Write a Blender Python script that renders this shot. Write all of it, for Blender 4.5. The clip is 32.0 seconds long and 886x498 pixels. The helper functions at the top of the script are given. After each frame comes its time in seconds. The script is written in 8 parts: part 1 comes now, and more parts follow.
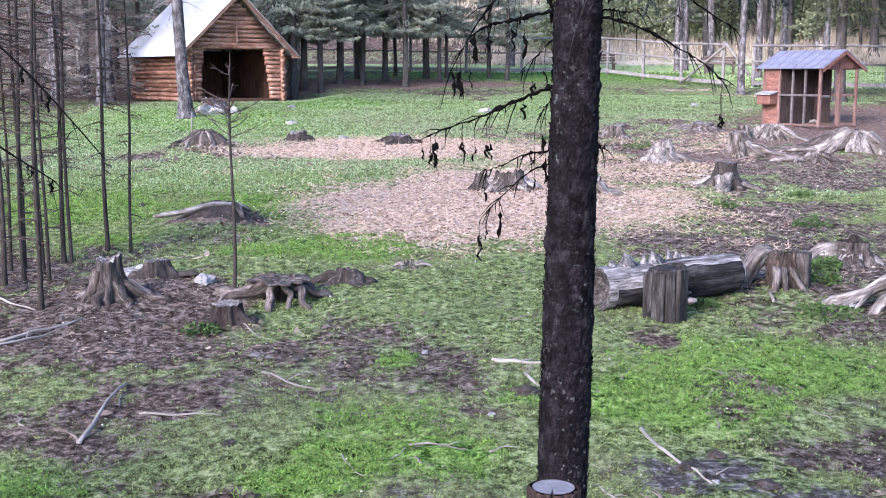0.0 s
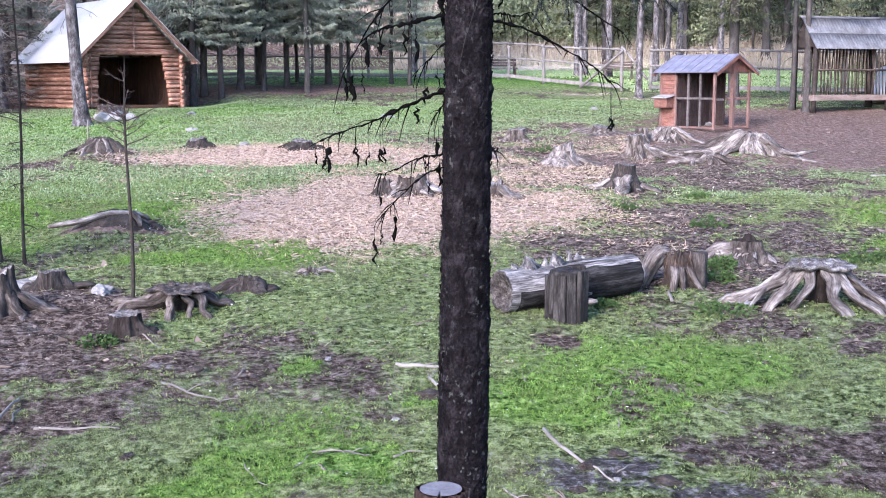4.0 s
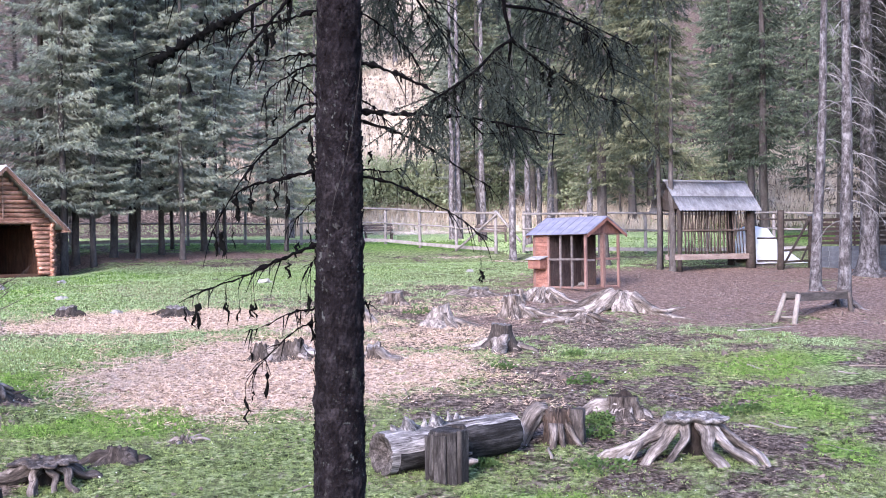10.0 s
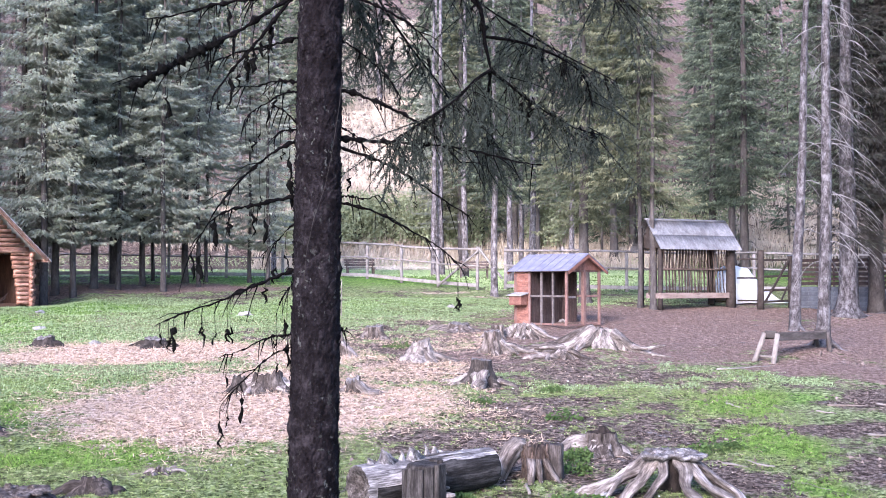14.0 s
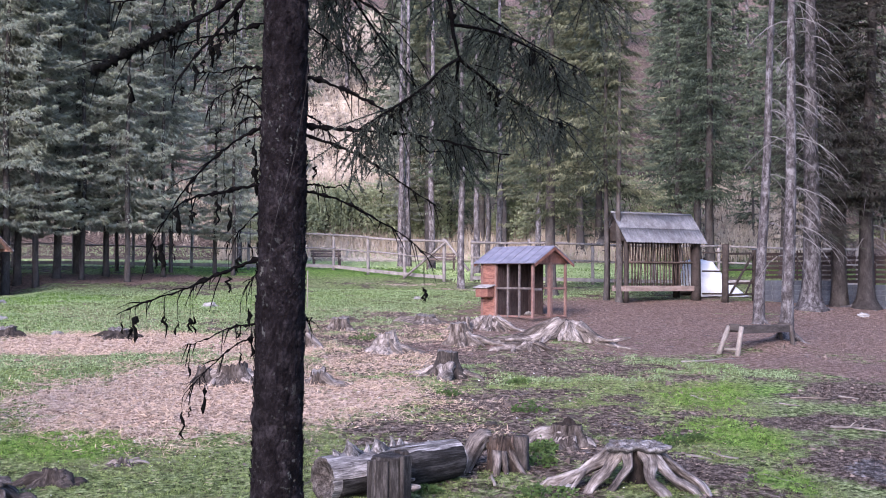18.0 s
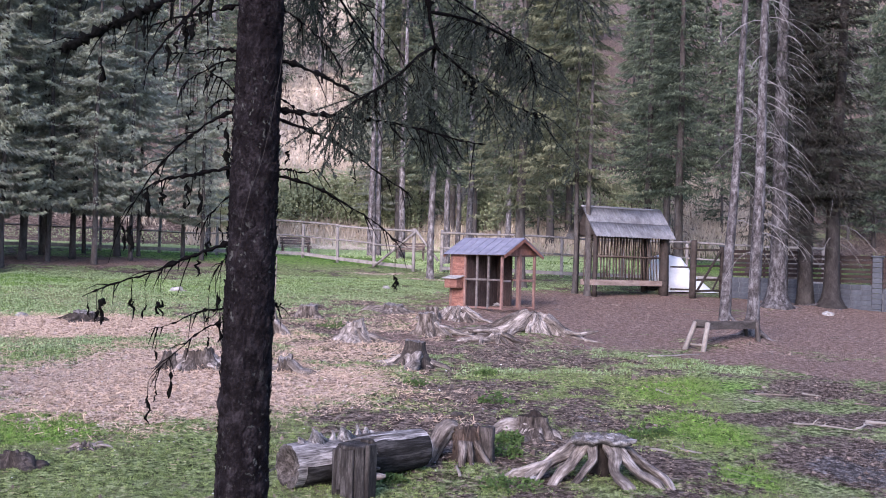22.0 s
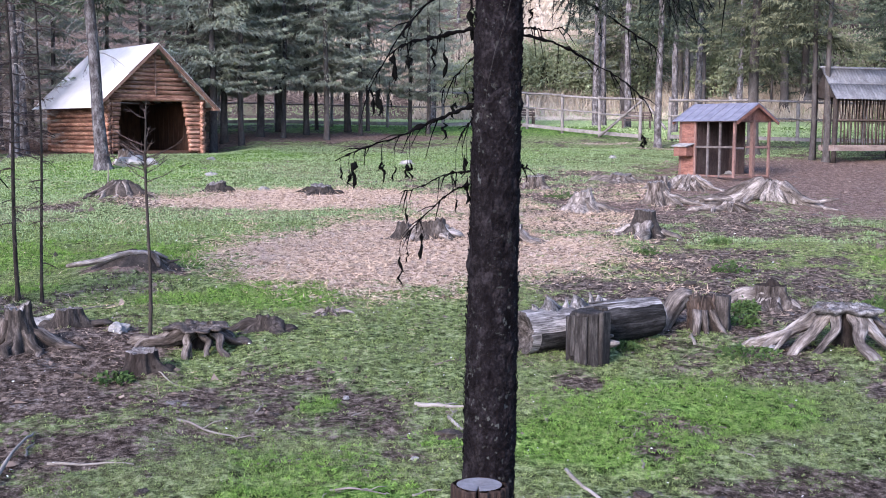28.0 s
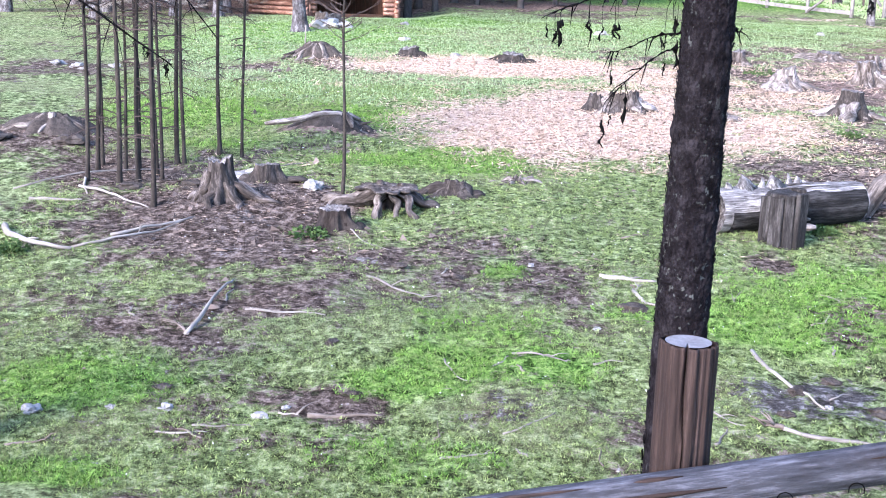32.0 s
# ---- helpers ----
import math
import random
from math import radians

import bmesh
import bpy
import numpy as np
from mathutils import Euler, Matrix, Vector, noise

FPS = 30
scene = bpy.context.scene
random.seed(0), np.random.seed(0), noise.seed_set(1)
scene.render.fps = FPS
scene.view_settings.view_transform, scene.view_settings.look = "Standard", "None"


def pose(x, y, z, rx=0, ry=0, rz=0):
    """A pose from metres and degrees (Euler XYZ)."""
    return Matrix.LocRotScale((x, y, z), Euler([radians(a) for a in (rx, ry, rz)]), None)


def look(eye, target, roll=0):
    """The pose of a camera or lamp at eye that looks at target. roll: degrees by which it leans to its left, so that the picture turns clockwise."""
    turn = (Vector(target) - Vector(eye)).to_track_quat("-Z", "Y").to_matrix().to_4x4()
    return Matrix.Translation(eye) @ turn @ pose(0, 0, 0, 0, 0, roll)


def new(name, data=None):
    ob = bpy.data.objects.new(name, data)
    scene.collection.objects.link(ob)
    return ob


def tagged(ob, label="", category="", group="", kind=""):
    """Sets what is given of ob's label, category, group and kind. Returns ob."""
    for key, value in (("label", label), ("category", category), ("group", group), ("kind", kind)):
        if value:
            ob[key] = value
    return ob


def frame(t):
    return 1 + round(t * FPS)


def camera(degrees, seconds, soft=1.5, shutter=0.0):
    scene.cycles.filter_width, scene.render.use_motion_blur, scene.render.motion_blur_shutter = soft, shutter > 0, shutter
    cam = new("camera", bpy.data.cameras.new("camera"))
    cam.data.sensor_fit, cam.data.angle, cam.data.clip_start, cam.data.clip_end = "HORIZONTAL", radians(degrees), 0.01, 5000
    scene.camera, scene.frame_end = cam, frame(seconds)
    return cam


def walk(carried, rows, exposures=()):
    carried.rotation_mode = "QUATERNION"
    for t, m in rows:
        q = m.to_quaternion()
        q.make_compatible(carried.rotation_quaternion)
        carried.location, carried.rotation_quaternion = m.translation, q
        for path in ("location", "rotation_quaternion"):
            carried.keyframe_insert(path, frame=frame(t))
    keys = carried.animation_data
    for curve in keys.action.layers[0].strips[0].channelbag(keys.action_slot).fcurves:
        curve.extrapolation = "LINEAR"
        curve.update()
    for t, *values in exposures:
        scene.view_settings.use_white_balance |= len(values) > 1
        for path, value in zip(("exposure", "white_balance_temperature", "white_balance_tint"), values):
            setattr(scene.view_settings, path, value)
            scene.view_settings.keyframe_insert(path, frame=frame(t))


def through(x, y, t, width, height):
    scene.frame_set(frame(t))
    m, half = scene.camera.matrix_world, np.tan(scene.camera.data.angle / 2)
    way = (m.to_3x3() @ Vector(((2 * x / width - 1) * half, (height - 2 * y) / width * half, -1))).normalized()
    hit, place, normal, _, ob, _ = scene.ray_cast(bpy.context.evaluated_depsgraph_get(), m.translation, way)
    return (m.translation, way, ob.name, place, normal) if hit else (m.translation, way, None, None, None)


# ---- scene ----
cam = camera(42.22, 32.0, 1.0)
PATH = [
    (0, pose(-0.000, -0.000, 4.200, 81.547, -0.227, -0.006)),
    (0.5, pose(0.001, -0.019, 4.204, 81.440, -0.221, -0.421)),
    (1, pose(0.006, -0.022, 4.207, 81.258, -0.059, -0.782)),
    (1.5, pose(0.017, -0.024, 4.204, 81.164, -0.031, -1.120)),
    (2, pose(0.014, -0.023, 4.200, 81.116, 0.051, -1.676)),
    (2.5, pose(0.017, -0.022, 4.191, 81.048, 0.011, -2.189)),
    (3, pose(0.018, -0.018, 4.192, 81.201, -0.008, -3.026)),
    (3.5, pose(0.036, 0.000, 4.193, 81.445, -0.042, -3.920)),
    (5.5, pose(0.066, 0.011, 4.182, 83.758, 0.657, -7.146)),
    (6, pose(0.072, 0.004, 4.175, 84.639, 0.730, -7.883)),
    (6.5, pose(0.075, -0.012, 4.166, 85.573, 0.767, -8.465)),
    (7, pose(0.055, -0.038, 4.154, 86.245, 0.610, -9.064)),
    (7.5, pose(0.081, -0.000, 4.159, 87.078, 0.741, -9.321)),
    (8, pose(0.076, 0.011, 4.158, 87.720, 0.842, -9.676)),
    (8.5, pose(0.077, 0.016, 4.149, 88.280, 0.917, -9.975)),
    (9, pose(0.081, 0.018, 4.133, 88.862, 1.021, -10.319)),
    (9.5, pose(0.078, 0.019, 4.138, 89.391, 0.985, -10.604)),
    (10, pose(0.083, 0.006, 4.136, 89.987, 0.827, -10.842)),
    (10.5, pose(0.083, 0.000, 4.134, 90.420, 0.675, -10.991)),
    (11, pose(0.084, -0.005, 4.130, 90.743, 0.505, -11.136)),
    (11.5, pose(0.088, -0.008, 4.130, 90.987, 0.349, -11.240)),
    (12, pose(0.092, -0.009, 4.124, 91.189, 0.271, -11.303)),
    (12.5, pose(0.093, -0.015, 4.113, 91.410, 0.192, -11.428)),
    (13, pose(0.093, -0.009, 4.110, 91.541, -0.103, -11.551)),
    (13.5, pose(0.099, -0.009, 4.102, 91.680, -0.066, -11.674)),
    (14, pose(0.103, -0.014, 4.093, 91.798, 0.032, -11.742)),
    (14.5, pose(0.100, -0.009, 4.093, 91.871, 0.143, -11.896)),
    (16.5, pose(0.114, 0.016, 4.094, 91.860, 0.102, -12.705)),
    (17, pose(0.114, 0.023, 4.091, 91.698, 0.068, -12.928)),
    (17.5, pose(0.115, 0.025, 4.084, 91.555, -0.077, -13.154)),
    (18, pose(0.114, 0.031, 4.083, 91.405, -0.264, -13.409)),
    (18.5, pose(0.114, 0.037, 4.085, 91.276, -0.486, -13.676)),
    (19, pose(0.120, 0.044, 4.076, 91.199, -0.723, -13.931)),
    (19.5, pose(0.118, 0.050, 4.080, 91.091, -1.070, -14.143)),
    (20, pose(0.116, 0.054, 4.081, 91.019, -1.361, -14.327)),
    (20.5, pose(0.114, 0.054, 4.082, 90.979, -1.381, -14.527)),
    (21, pose(0.113, 0.058, 4.080, 90.942, -1.442, -14.702)),
    (21.5, pose(0.110, 0.060, 4.077, 90.938, -1.536, -14.830)),
    (22, pose(0.110, 0.060, 4.076, 90.943, -1.542, -14.957)),
    (22.5, pose(0.113, 0.056, 4.075, 90.927, -1.452, -15.045)),
    (23, pose(0.116, 0.051, 4.070, 90.892, -1.319, -15.127)),
    (23.5, pose(0.117, 0.055, 4.068, 90.791, -1.115, -15.112)),
    (24, pose(0.111, 0.061, 4.064, 90.463, -1.007, -14.761)),
    (24.5, pose(0.105, 0.067, 4.054, 89.842, -0.911, -13.212)),
    (25, pose(0.099, 0.077, 4.049, 89.231, -0.816, -11.660)),
    (25.5, pose(0.084, 0.098, 4.045, 88.658, -0.770, -10.060)),
    (27.5, pose(0.032, 0.134, 4.024, 85.199, -0.286, -4.969)),
    (28, pose(0.013, 0.137, 4.019, 84.389, -0.331, -3.894)),
    (28.5, pose(0.003, 0.153, 4.008, 83.532, -0.357, -2.484)),
    (29, pose(-0.008, 0.163, 3.999, 82.603, -0.730, -1.381)),
    (29.5, pose(-0.018, 0.166, 3.990, 81.515, -1.249, -0.297)),
    (30, pose(-0.030, 0.165, 3.983, 80.466, -1.423, 1.350)),
    (30.5, pose(-0.036, 0.169, 3.973, 79.587, -1.484, 2.583)),
    (31, pose(-0.041, 0.172, 3.966, 78.968, -1.645, 3.729)),
    (31.5, pose(-0.045, 0.167, 3.962, 78.418, -1.725, 4.790)),
    (32, pose(-0.052, 0.162, 3.959, 77.869, -1.839, 5.573)),
]
walk(cam, PATH, exposures=[(0, 2.63, 6075, 22), (3.5, 2.65, 6075, 22), (6, 2.7, 6125, 23), (7, 2.75, 6175, 24), (9, 2.75, 6195, 26), (14, 2.9, 6175, 27), (17, 2.42, 6275, 29.5), (19, 2.22, 6275, 29.5), (23.5, 2.17, 6275, 29.5), (25, 2.63, 6245, 25), (27.5, 2.33, 6195, 23), (29, 2.45, 6145, 22), (30, 2.78, 6075, 21), (31, 3, 6015, 21), (32, 3.16, 6015, 20)])

# ---- light: a dull evening sky over a clearing, faint sun from behind the left shoulder ----
world = bpy.data.worlds.new("sky")
scene.world = world
world.use_nodes = True
wn = world.node_tree
sky = wn.nodes.new("ShaderNodeTexSky")
sky.sky_type = 'NISHITA'
sky.sun_disc = False
sky.sun_elevation = radians(27)
sky.sun_rotation = radians(215)
sky.air_density, sky.dust_density, sky.ozone_density = 1.0, 0.6, 3.0
wn.nodes["Background"].inputs["Strength"].default_value = 0.13
wn.links.new(sky.outputs[0], wn.nodes["Background"].inputs["Color"])
sun = new("sun", bpy.data.lights.new("sun", 'SUN'))
sun.data.energy, sun.data.angle, sun.data.color = 1.9, radians(24), (1.0, 0.95, 0.9)
sun.matrix_world = look((-30, -42, 26), (0, 0, 0))


# ---- materials ----
def mat(name, rough=0.8, metal=0.0):
    m = bpy.data.materials.new(name)
    m.use_nodes = True
    b = m.node_tree.nodes["Principled BSDF"]
    b.inputs["Roughness"].default_value, b.inputs["Metallic"].default_value = rough, metal
    b.inputs["Specular IOR Level"].default_value = 0.12
    return m, m.node_tree, b


def node(nt, kind, **values):
    n = nt.nodes.new(kind)
    for key, value in values.items():
        n.inputs[key.replace("_", " ")].default_value = value
    return n


def coords(nt, stretch=(1, 1, 1), space="Object"):
    tc = nt.nodes.new("ShaderNodeAttribute" if space == "Vector" else "ShaderNodeTexCoord")
    if space == "Vector":
        tc.attribute_name = "grain"
    mp = nt.nodes.new("ShaderNodeMapping")
    mp.inputs["Scale"].default_value = stretch
    nt.links.new(tc.outputs[space], mp.inputs["Vector"])
    return mp.outputs[0]


def noise_fac(nt, vec, scale, detail=4.0, rough=0.6):
    n = node(nt, "ShaderNodeTexNoise", Scale=scale, Detail=detail, Roughness=rough)
    if vec is not None:
        nt.links.new(vec, n.inputs["Vector"])
    return n.outputs["Fac"]


def ramp(nt, fac, *stops):
    r = nt.nodes.new("ShaderNodeValToRGB")
    el = r.color_ramp.elements
    while len(el) < len(stops):
        el.new(0.5)
    for e, (p, c) in zip(el, stops):
        e.position, e.color = p, (*c, 1) if len(c) == 3 else c
    nt.links.new(fac, r.inputs[0])
    return r.outputs[0]


def grey(nt, fac, lo, hi):
    return ramp(nt, fac, (lo, (0, 0, 0)), (hi, (1, 1, 1)))


def blend(nt, fac, a, b, kind='MIX'):
    n = nt.nodes.new("ShaderNodeMix")
    n.data_type, n.blend_type = 'RGBA', kind
    for sock, value in ((n.inputs[0], fac), (n.inputs[6], a), (n.inputs[7], b)):
        if isinstance(value, (int, float)):
            sock.default_value = value
        elif isinstance(value, tuple):
            sock.default_value = (*value, 1)
        else:
            nt.links.new(value, sock)
    return n.outputs[2]


def calc(nt, op, a, b=0.0):
    n = nt.nodes.new("ShaderNodeMath")
    n.operation = op
    for sock, value in zip(n.inputs, (a, b)):
        if isinstance(value, (int, float)):
            sock.default_value = value
        else:
            nt.links.new(value, sock)
    return n.outputs[0]


def relief(nt, b, fac, strength=0.5, dist=0.02):
    n = nt.nodes.new("ShaderNodeBump")
    n.inputs["Strength"].default_value, n.inputs["Distance"].default_value = strength, dist
    nt.links.new(fac, n.inputs["Height"])
    nt.links.new(n.outputs[0], b.inputs["Normal"])


def object_random(nt):
    return nt.nodes.new("ShaderNodeObjectInfo").outputs["Random"]


def island_random(nt):
    return nt.nodes.new("ShaderNodeNewGeometry").outputs["Random Per Island"]


def surface(name, dark, mid, light, stretch=(1, 1, 1), scale=6.0, fine=40.0, rough=0.85, bump=0.5, dist=0.01,
            stain=(0.05, 0.045, 0.04), stain_amount=0.35, vary=0.15, metal=0.0, space="Vector", spread=0.16):
    """Grain at two scales, dark stains, relief and a little change from object to object."""
    m, nt, b = mat(name, rough, metal)
    v = coords(nt, (1, 1, min(stretch)), space)
    n1, n2 = noise_fac(nt, v, scale), noise_fac(nt, v, fine, 6.0, 0.7)
    both = calc(nt, 'ADD', calc(nt, 'MULTIPLY', n1, 0.55), calc(nt, 'MULTIPLY', n2, 0.45))
    col = ramp(nt, both, (0.5 - spread, dark), (0.5, mid), (0.5 + spread, light))
    v2 = coords(nt, (1, 1, 1), space)
    st = calc(nt, 'MULTIPLY', grey(nt, noise_fac(nt, v2, scale * 0.35, 5.0), 0.5, 0.68), stain_amount)
    col = blend(nt, st, col, stain)
    k = calc(nt, 'ADD', calc(nt, 'MULTIPLY', object_random(nt), 2 * vary), 1 - vary)
    hsv = nt.nodes.new("ShaderNodeHueSaturation")
    nt.links.new(col, hsv.inputs["Color"])
    nt.links.new(k, hsv.inputs["Value"])
    nt.links.new(hsv.outputs[0], b.inputs["Base Color"])
    relief(nt, b, both, bump, dist)
    return m


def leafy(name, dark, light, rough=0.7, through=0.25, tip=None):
    """Leaves or needles; tip: a second, paler colour mixed in by a point attribute."""
    m, nt, b = mat(name, rough)
    r = calc(nt, 'ADD', calc(nt, 'MULTIPLY', island_random(nt), 0.7), calc(nt, 'MULTIPLY', object_random(nt), 0.3))
    col = ramp(nt, r, (0.1, dark), (0.9, light))
    patch = noise_fac(nt, coords(nt), 2.2, 4.0)
    col = blend(nt, grey(nt, patch, 0.4, 0.7), col, tuple(c * 0.55 for c in light))
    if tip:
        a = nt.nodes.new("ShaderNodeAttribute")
        a.attribute_name = "paleness"
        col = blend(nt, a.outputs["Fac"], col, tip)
    nt.links.new(col, b.inputs["Base Color"])
    tr = nt.nodes.new("ShaderNodeBsdfTranslucent")
    nt.links.new(col, tr.inputs["Color"])
    mix = nt.nodes.new("ShaderNodeMixShader")
    mix.inputs[0].default_value = through
    nt.links.new(b.outputs[0], mix.inputs[1])
    nt.links.new(tr.outputs[0], mix.inputs[2])
    nt.links.new(mix.outputs[0], nt.nodes["Material Output"].inputs["Surface"])
    return m


def dark_bark(name, dark, mid, light, fleck, scale=16.0):
    """Near black scales with small grey-green flecks of crust lichen."""
    m, nt, b = mat(name, 1.0)
    b.inputs["Specular IOR Level"].default_value = 0.06
    v = coords(nt, (1, 1, 0.8), "Vector")
    n1, n2 = noise_fac(nt, v, scale, 5.0, 0.65), noise_fac(nt, v, scale * 5, 6.0, 0.75)
    both = calc(nt, 'ADD', calc(nt, 'MULTIPLY', n1, 0.5), calc(nt, 'MULTIPLY', n2, 0.5))
    col = ramp(nt, both, (0.38, dark), (0.5, mid), (0.64, light))
    spots = calc(nt, 'MULTIPLY', grey(nt, noise_fac(nt, v, scale * 2.6, 3.0, 0.5), 0.62, 0.66), grey(nt, noise_fac(nt, v, scale * 0.22, 2.0), 0.42, 0.6))
    nt.links.new(blend(nt, spots, col, fleck), b.inputs["Base Color"])
    relief(nt, b, both, 1.0, 0.02)
    return m


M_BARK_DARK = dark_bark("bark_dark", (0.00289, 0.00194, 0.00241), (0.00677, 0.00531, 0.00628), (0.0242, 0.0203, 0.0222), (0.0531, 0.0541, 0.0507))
M_BARK_GREY = surface("bark_grey", (0.018, 0.0155, 0.0155), (0.06, 0.0535, 0.055), (0.135, 0.127, 0.13), (1, 1, 0.5), 8, 34, 0.95, 1.0, 0.03, (0.02, 0.0165, 0.0155), 0.6, spread=0.1)
M_BARK_PALE = surface("pale_stem_bark", (0.0279, 0.02403, 0.02403), (0.093, 0.08292, 0.08525), (0.2093, 0.1968, 0.2015), (1, 1, 0.5), 8, 34, 0.95, 1.0, 0.03, (0.02, 0.0165, 0.0155), 0.6, spread=0.1)
# forest bark raised a little in tone for the veiling haze over the stems
M_BARK_FOREST = surface("bark_forest", (0.02, 0.0165, 0.0155), (0.048, 0.042, 0.04), (0.09, 0.082, 0.078), (1, 1, 0.4), 5, 24, 0.95, 0.8, 0.03)
# darker copy of the forest bark, shade of the yard trees put in
M_BARK_SHADE = surface("bark_shaded", (0.011, 0.009, 0.0085), (0.025, 0.0215, 0.0205), (0.05, 0.045, 0.043), (1, 1, 0.4), 6, 28, 0.95, 0.8, 0.03)
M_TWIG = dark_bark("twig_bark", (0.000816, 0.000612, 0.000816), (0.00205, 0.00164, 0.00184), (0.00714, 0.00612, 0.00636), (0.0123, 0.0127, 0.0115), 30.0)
M_SAPLING_TWIG = surface("sapling_twig", (0.018, 0.012, 0.011), (0.05, 0.035, 0.031), (0.11, 0.085, 0.076), (1, 1, 1), 12, 50, 0.95, 0.4, 0.01)
M_SAPLING = surface("sapling_bark", (0.0091, 0.00728, 0.00625), (0.0221, 0.0177, 0.0151), (0.0442, 0.0365, 0.0312), (1, 1, 0.5), 10, 50, 0.95, 0.6, 0.01)
M_DEADBRANCH = surface("dead_branch", (0.0744, 0.0698, 0.0698), (0.14, 0.131, 0.131), (0.214, 0.205, 0.2), (1, 1, 1), 9, 40, 0.9, 0.4, 0.01)
M_STUMP = surface("weathered_stump", (0.012, 0.0092, 0.008), (0.055, 0.0435, 0.037), (0.165, 0.14, 0.127), (1, 1, 0.2), 8, 40, 0.92, 1.0, 0.04, (0.018, 0.0138, 0.0118), 0.8, spread=0.12)
M_STUMP_DARK = surface("dark_stump", (0.0101, 0.00806, 0.00728), (0.0322, 0.0263, 0.0234), (0.0969, 0.0806, 0.0728), (1, 1, 0.25), 12, 46, 0.95, 1.0, 0.03, (0.0101, 0.00806, 0.00683), 0.5)
M_CUT = surface("weathered_cut", (0.03, 0.025, 0.023), (0.12, 0.107, 0.102), (0.27, 0.25, 0.24), (1, 1, 1), 11, 60, 0.92, 1.0, 0.02, (0.02, 0.016, 0.014), 0.7, spread=0.1)
M_ROOT = surface("root_wood", (0.022, 0.0175, 0.015), (0.128, 0.107, 0.096), (0.32, 0.284, 0.264), (1, 1, 0.16), 9, 44, 0.9, 1.0, 0.04, (0.03, 0.0225, 0.019), 0.8, spread=0.125)
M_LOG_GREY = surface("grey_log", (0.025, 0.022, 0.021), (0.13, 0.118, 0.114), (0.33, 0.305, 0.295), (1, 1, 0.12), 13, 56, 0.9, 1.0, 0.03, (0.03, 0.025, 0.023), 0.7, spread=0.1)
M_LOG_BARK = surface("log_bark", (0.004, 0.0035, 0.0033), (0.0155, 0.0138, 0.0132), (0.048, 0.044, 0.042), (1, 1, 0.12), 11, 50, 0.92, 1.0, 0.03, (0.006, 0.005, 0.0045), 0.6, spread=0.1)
M_LOG_END = surface("log_end", (0.016, 0.013, 0.011), (0.06, 0.05, 0.045), (0.16, 0.14, 0.13), (1, 1, 1), 12, 60, 0.95, 1.0, 0.03, (0.012, 0.009, 0.008), 0.6, spread=0.1)
# near-black wood; in hollows and cores it carries their shade
M_HOLLOW = surface("near_black_wood", (0.006, 0.0045, 0.004), (0.016, 0.012, 0.0105), (0.04, 0.031, 0.027), (1, 1, 0.3), 12, 50, 0.95, 1.0, 0.02)
M_FIBRE = surface("torn_fibre", (0.03, 0.02, 0.015), (0.085, 0.06, 0.047), (0.18, 0.137, 0.113), (1, 1, 0.3), 14, 60, 0.95, 0.8, 0.01)
M_FIBRE_DARK = surface("brown_heartwood", (0.01, 0.0068, 0.0054), (0.035, 0.0245, 0.0195), (0.085, 0.063, 0.052), (1, 1, 0.15), 16, 60, 0.95, 1.0, 0.03)
BLOCK_WOOD = surface("block_wood", (0.009, 0.0076, 0.007), (0.027, 0.0233, 0.0218), (0.075, 0.0675, 0.063), (1, 1, 0.18), 9, 50, 0.92, 1.0, 0.03, (0.01, 0.008, 0.007), 0.6, vary=0.4, spread=0.13)
M_STICK = surface("bare_stick", (0.0867, 0.0751, 0.0652), (0.166, 0.146, 0.13), (0.253, 0.233, 0.213), (1, 1, 0.2), 8, 40, 0.85, 0.5, 0.008)
M_STICK_DARK = surface("brown_stick", (0.0496, 0.0384, 0.031), (0.105, 0.0837, 0.0713), (0.198, 0.167, 0.143), (1, 1, 0.2), 8, 40, 0.9, 0.5, 0.008)
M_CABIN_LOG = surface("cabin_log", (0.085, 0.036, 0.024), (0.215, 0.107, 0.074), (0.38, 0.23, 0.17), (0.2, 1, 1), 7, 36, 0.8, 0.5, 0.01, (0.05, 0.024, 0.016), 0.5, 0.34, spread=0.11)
# log wood darkened: shade of the room and the log gaps is in it
M_CABIN_DARK = surface("cabin_shaded_board", (0.03, 0.0145, 0.0097), (0.062, 0.031, 0.0205), (0.105, 0.056, 0.038), (0.3, 1, 1), 7, 36, 0.85, 0.4, 0.01)
M_CABIN_TRIM = surface("cabin_trim", (0.08, 0.042, 0.031), (0.15, 0.088, 0.068), (0.25, 0.165, 0.135), (1, 1, 1), 9, 40, 0.8, 0.4, 0.008)
M_PALE_ROOF = surface("pale_sheet_roof", (0.53, 0.515, 0.515), (0.603, 0.589, 0.597), (0.663, 0.655, 0.663), (1, 1, 1), 3, 22, 0.5, 0.15, 0.004, (0.332, 0.316, 0.31), 0.2)
M_COOP = surface("coop_board", (0.07, 0.03, 0.023), (0.145, 0.066, 0.05), (0.215, 0.115, 0.092), (0.4, 1, 1), 8, 40, 0.75, 0.35, 0.006, (0.03, 0.016, 0.014), 0.35)
M_COOP_POST = surface("coop_post", (0.0682, 0.036, 0.0298), (0.124, 0.0713, 0.0608), (0.186, 0.118, 0.102), (1, 1, 0.3), 8, 40, 0.8, 0.35, 0.006)
M_COOP_PALE = surface("coop_weathered_rail", (0.0503, 0.0402, 0.0385), (0.0871, 0.0734, 0.0702), (0.134, 0.119, 0.114), (1, 1, 1), 8, 40, 0.85, 0.35, 0.006)
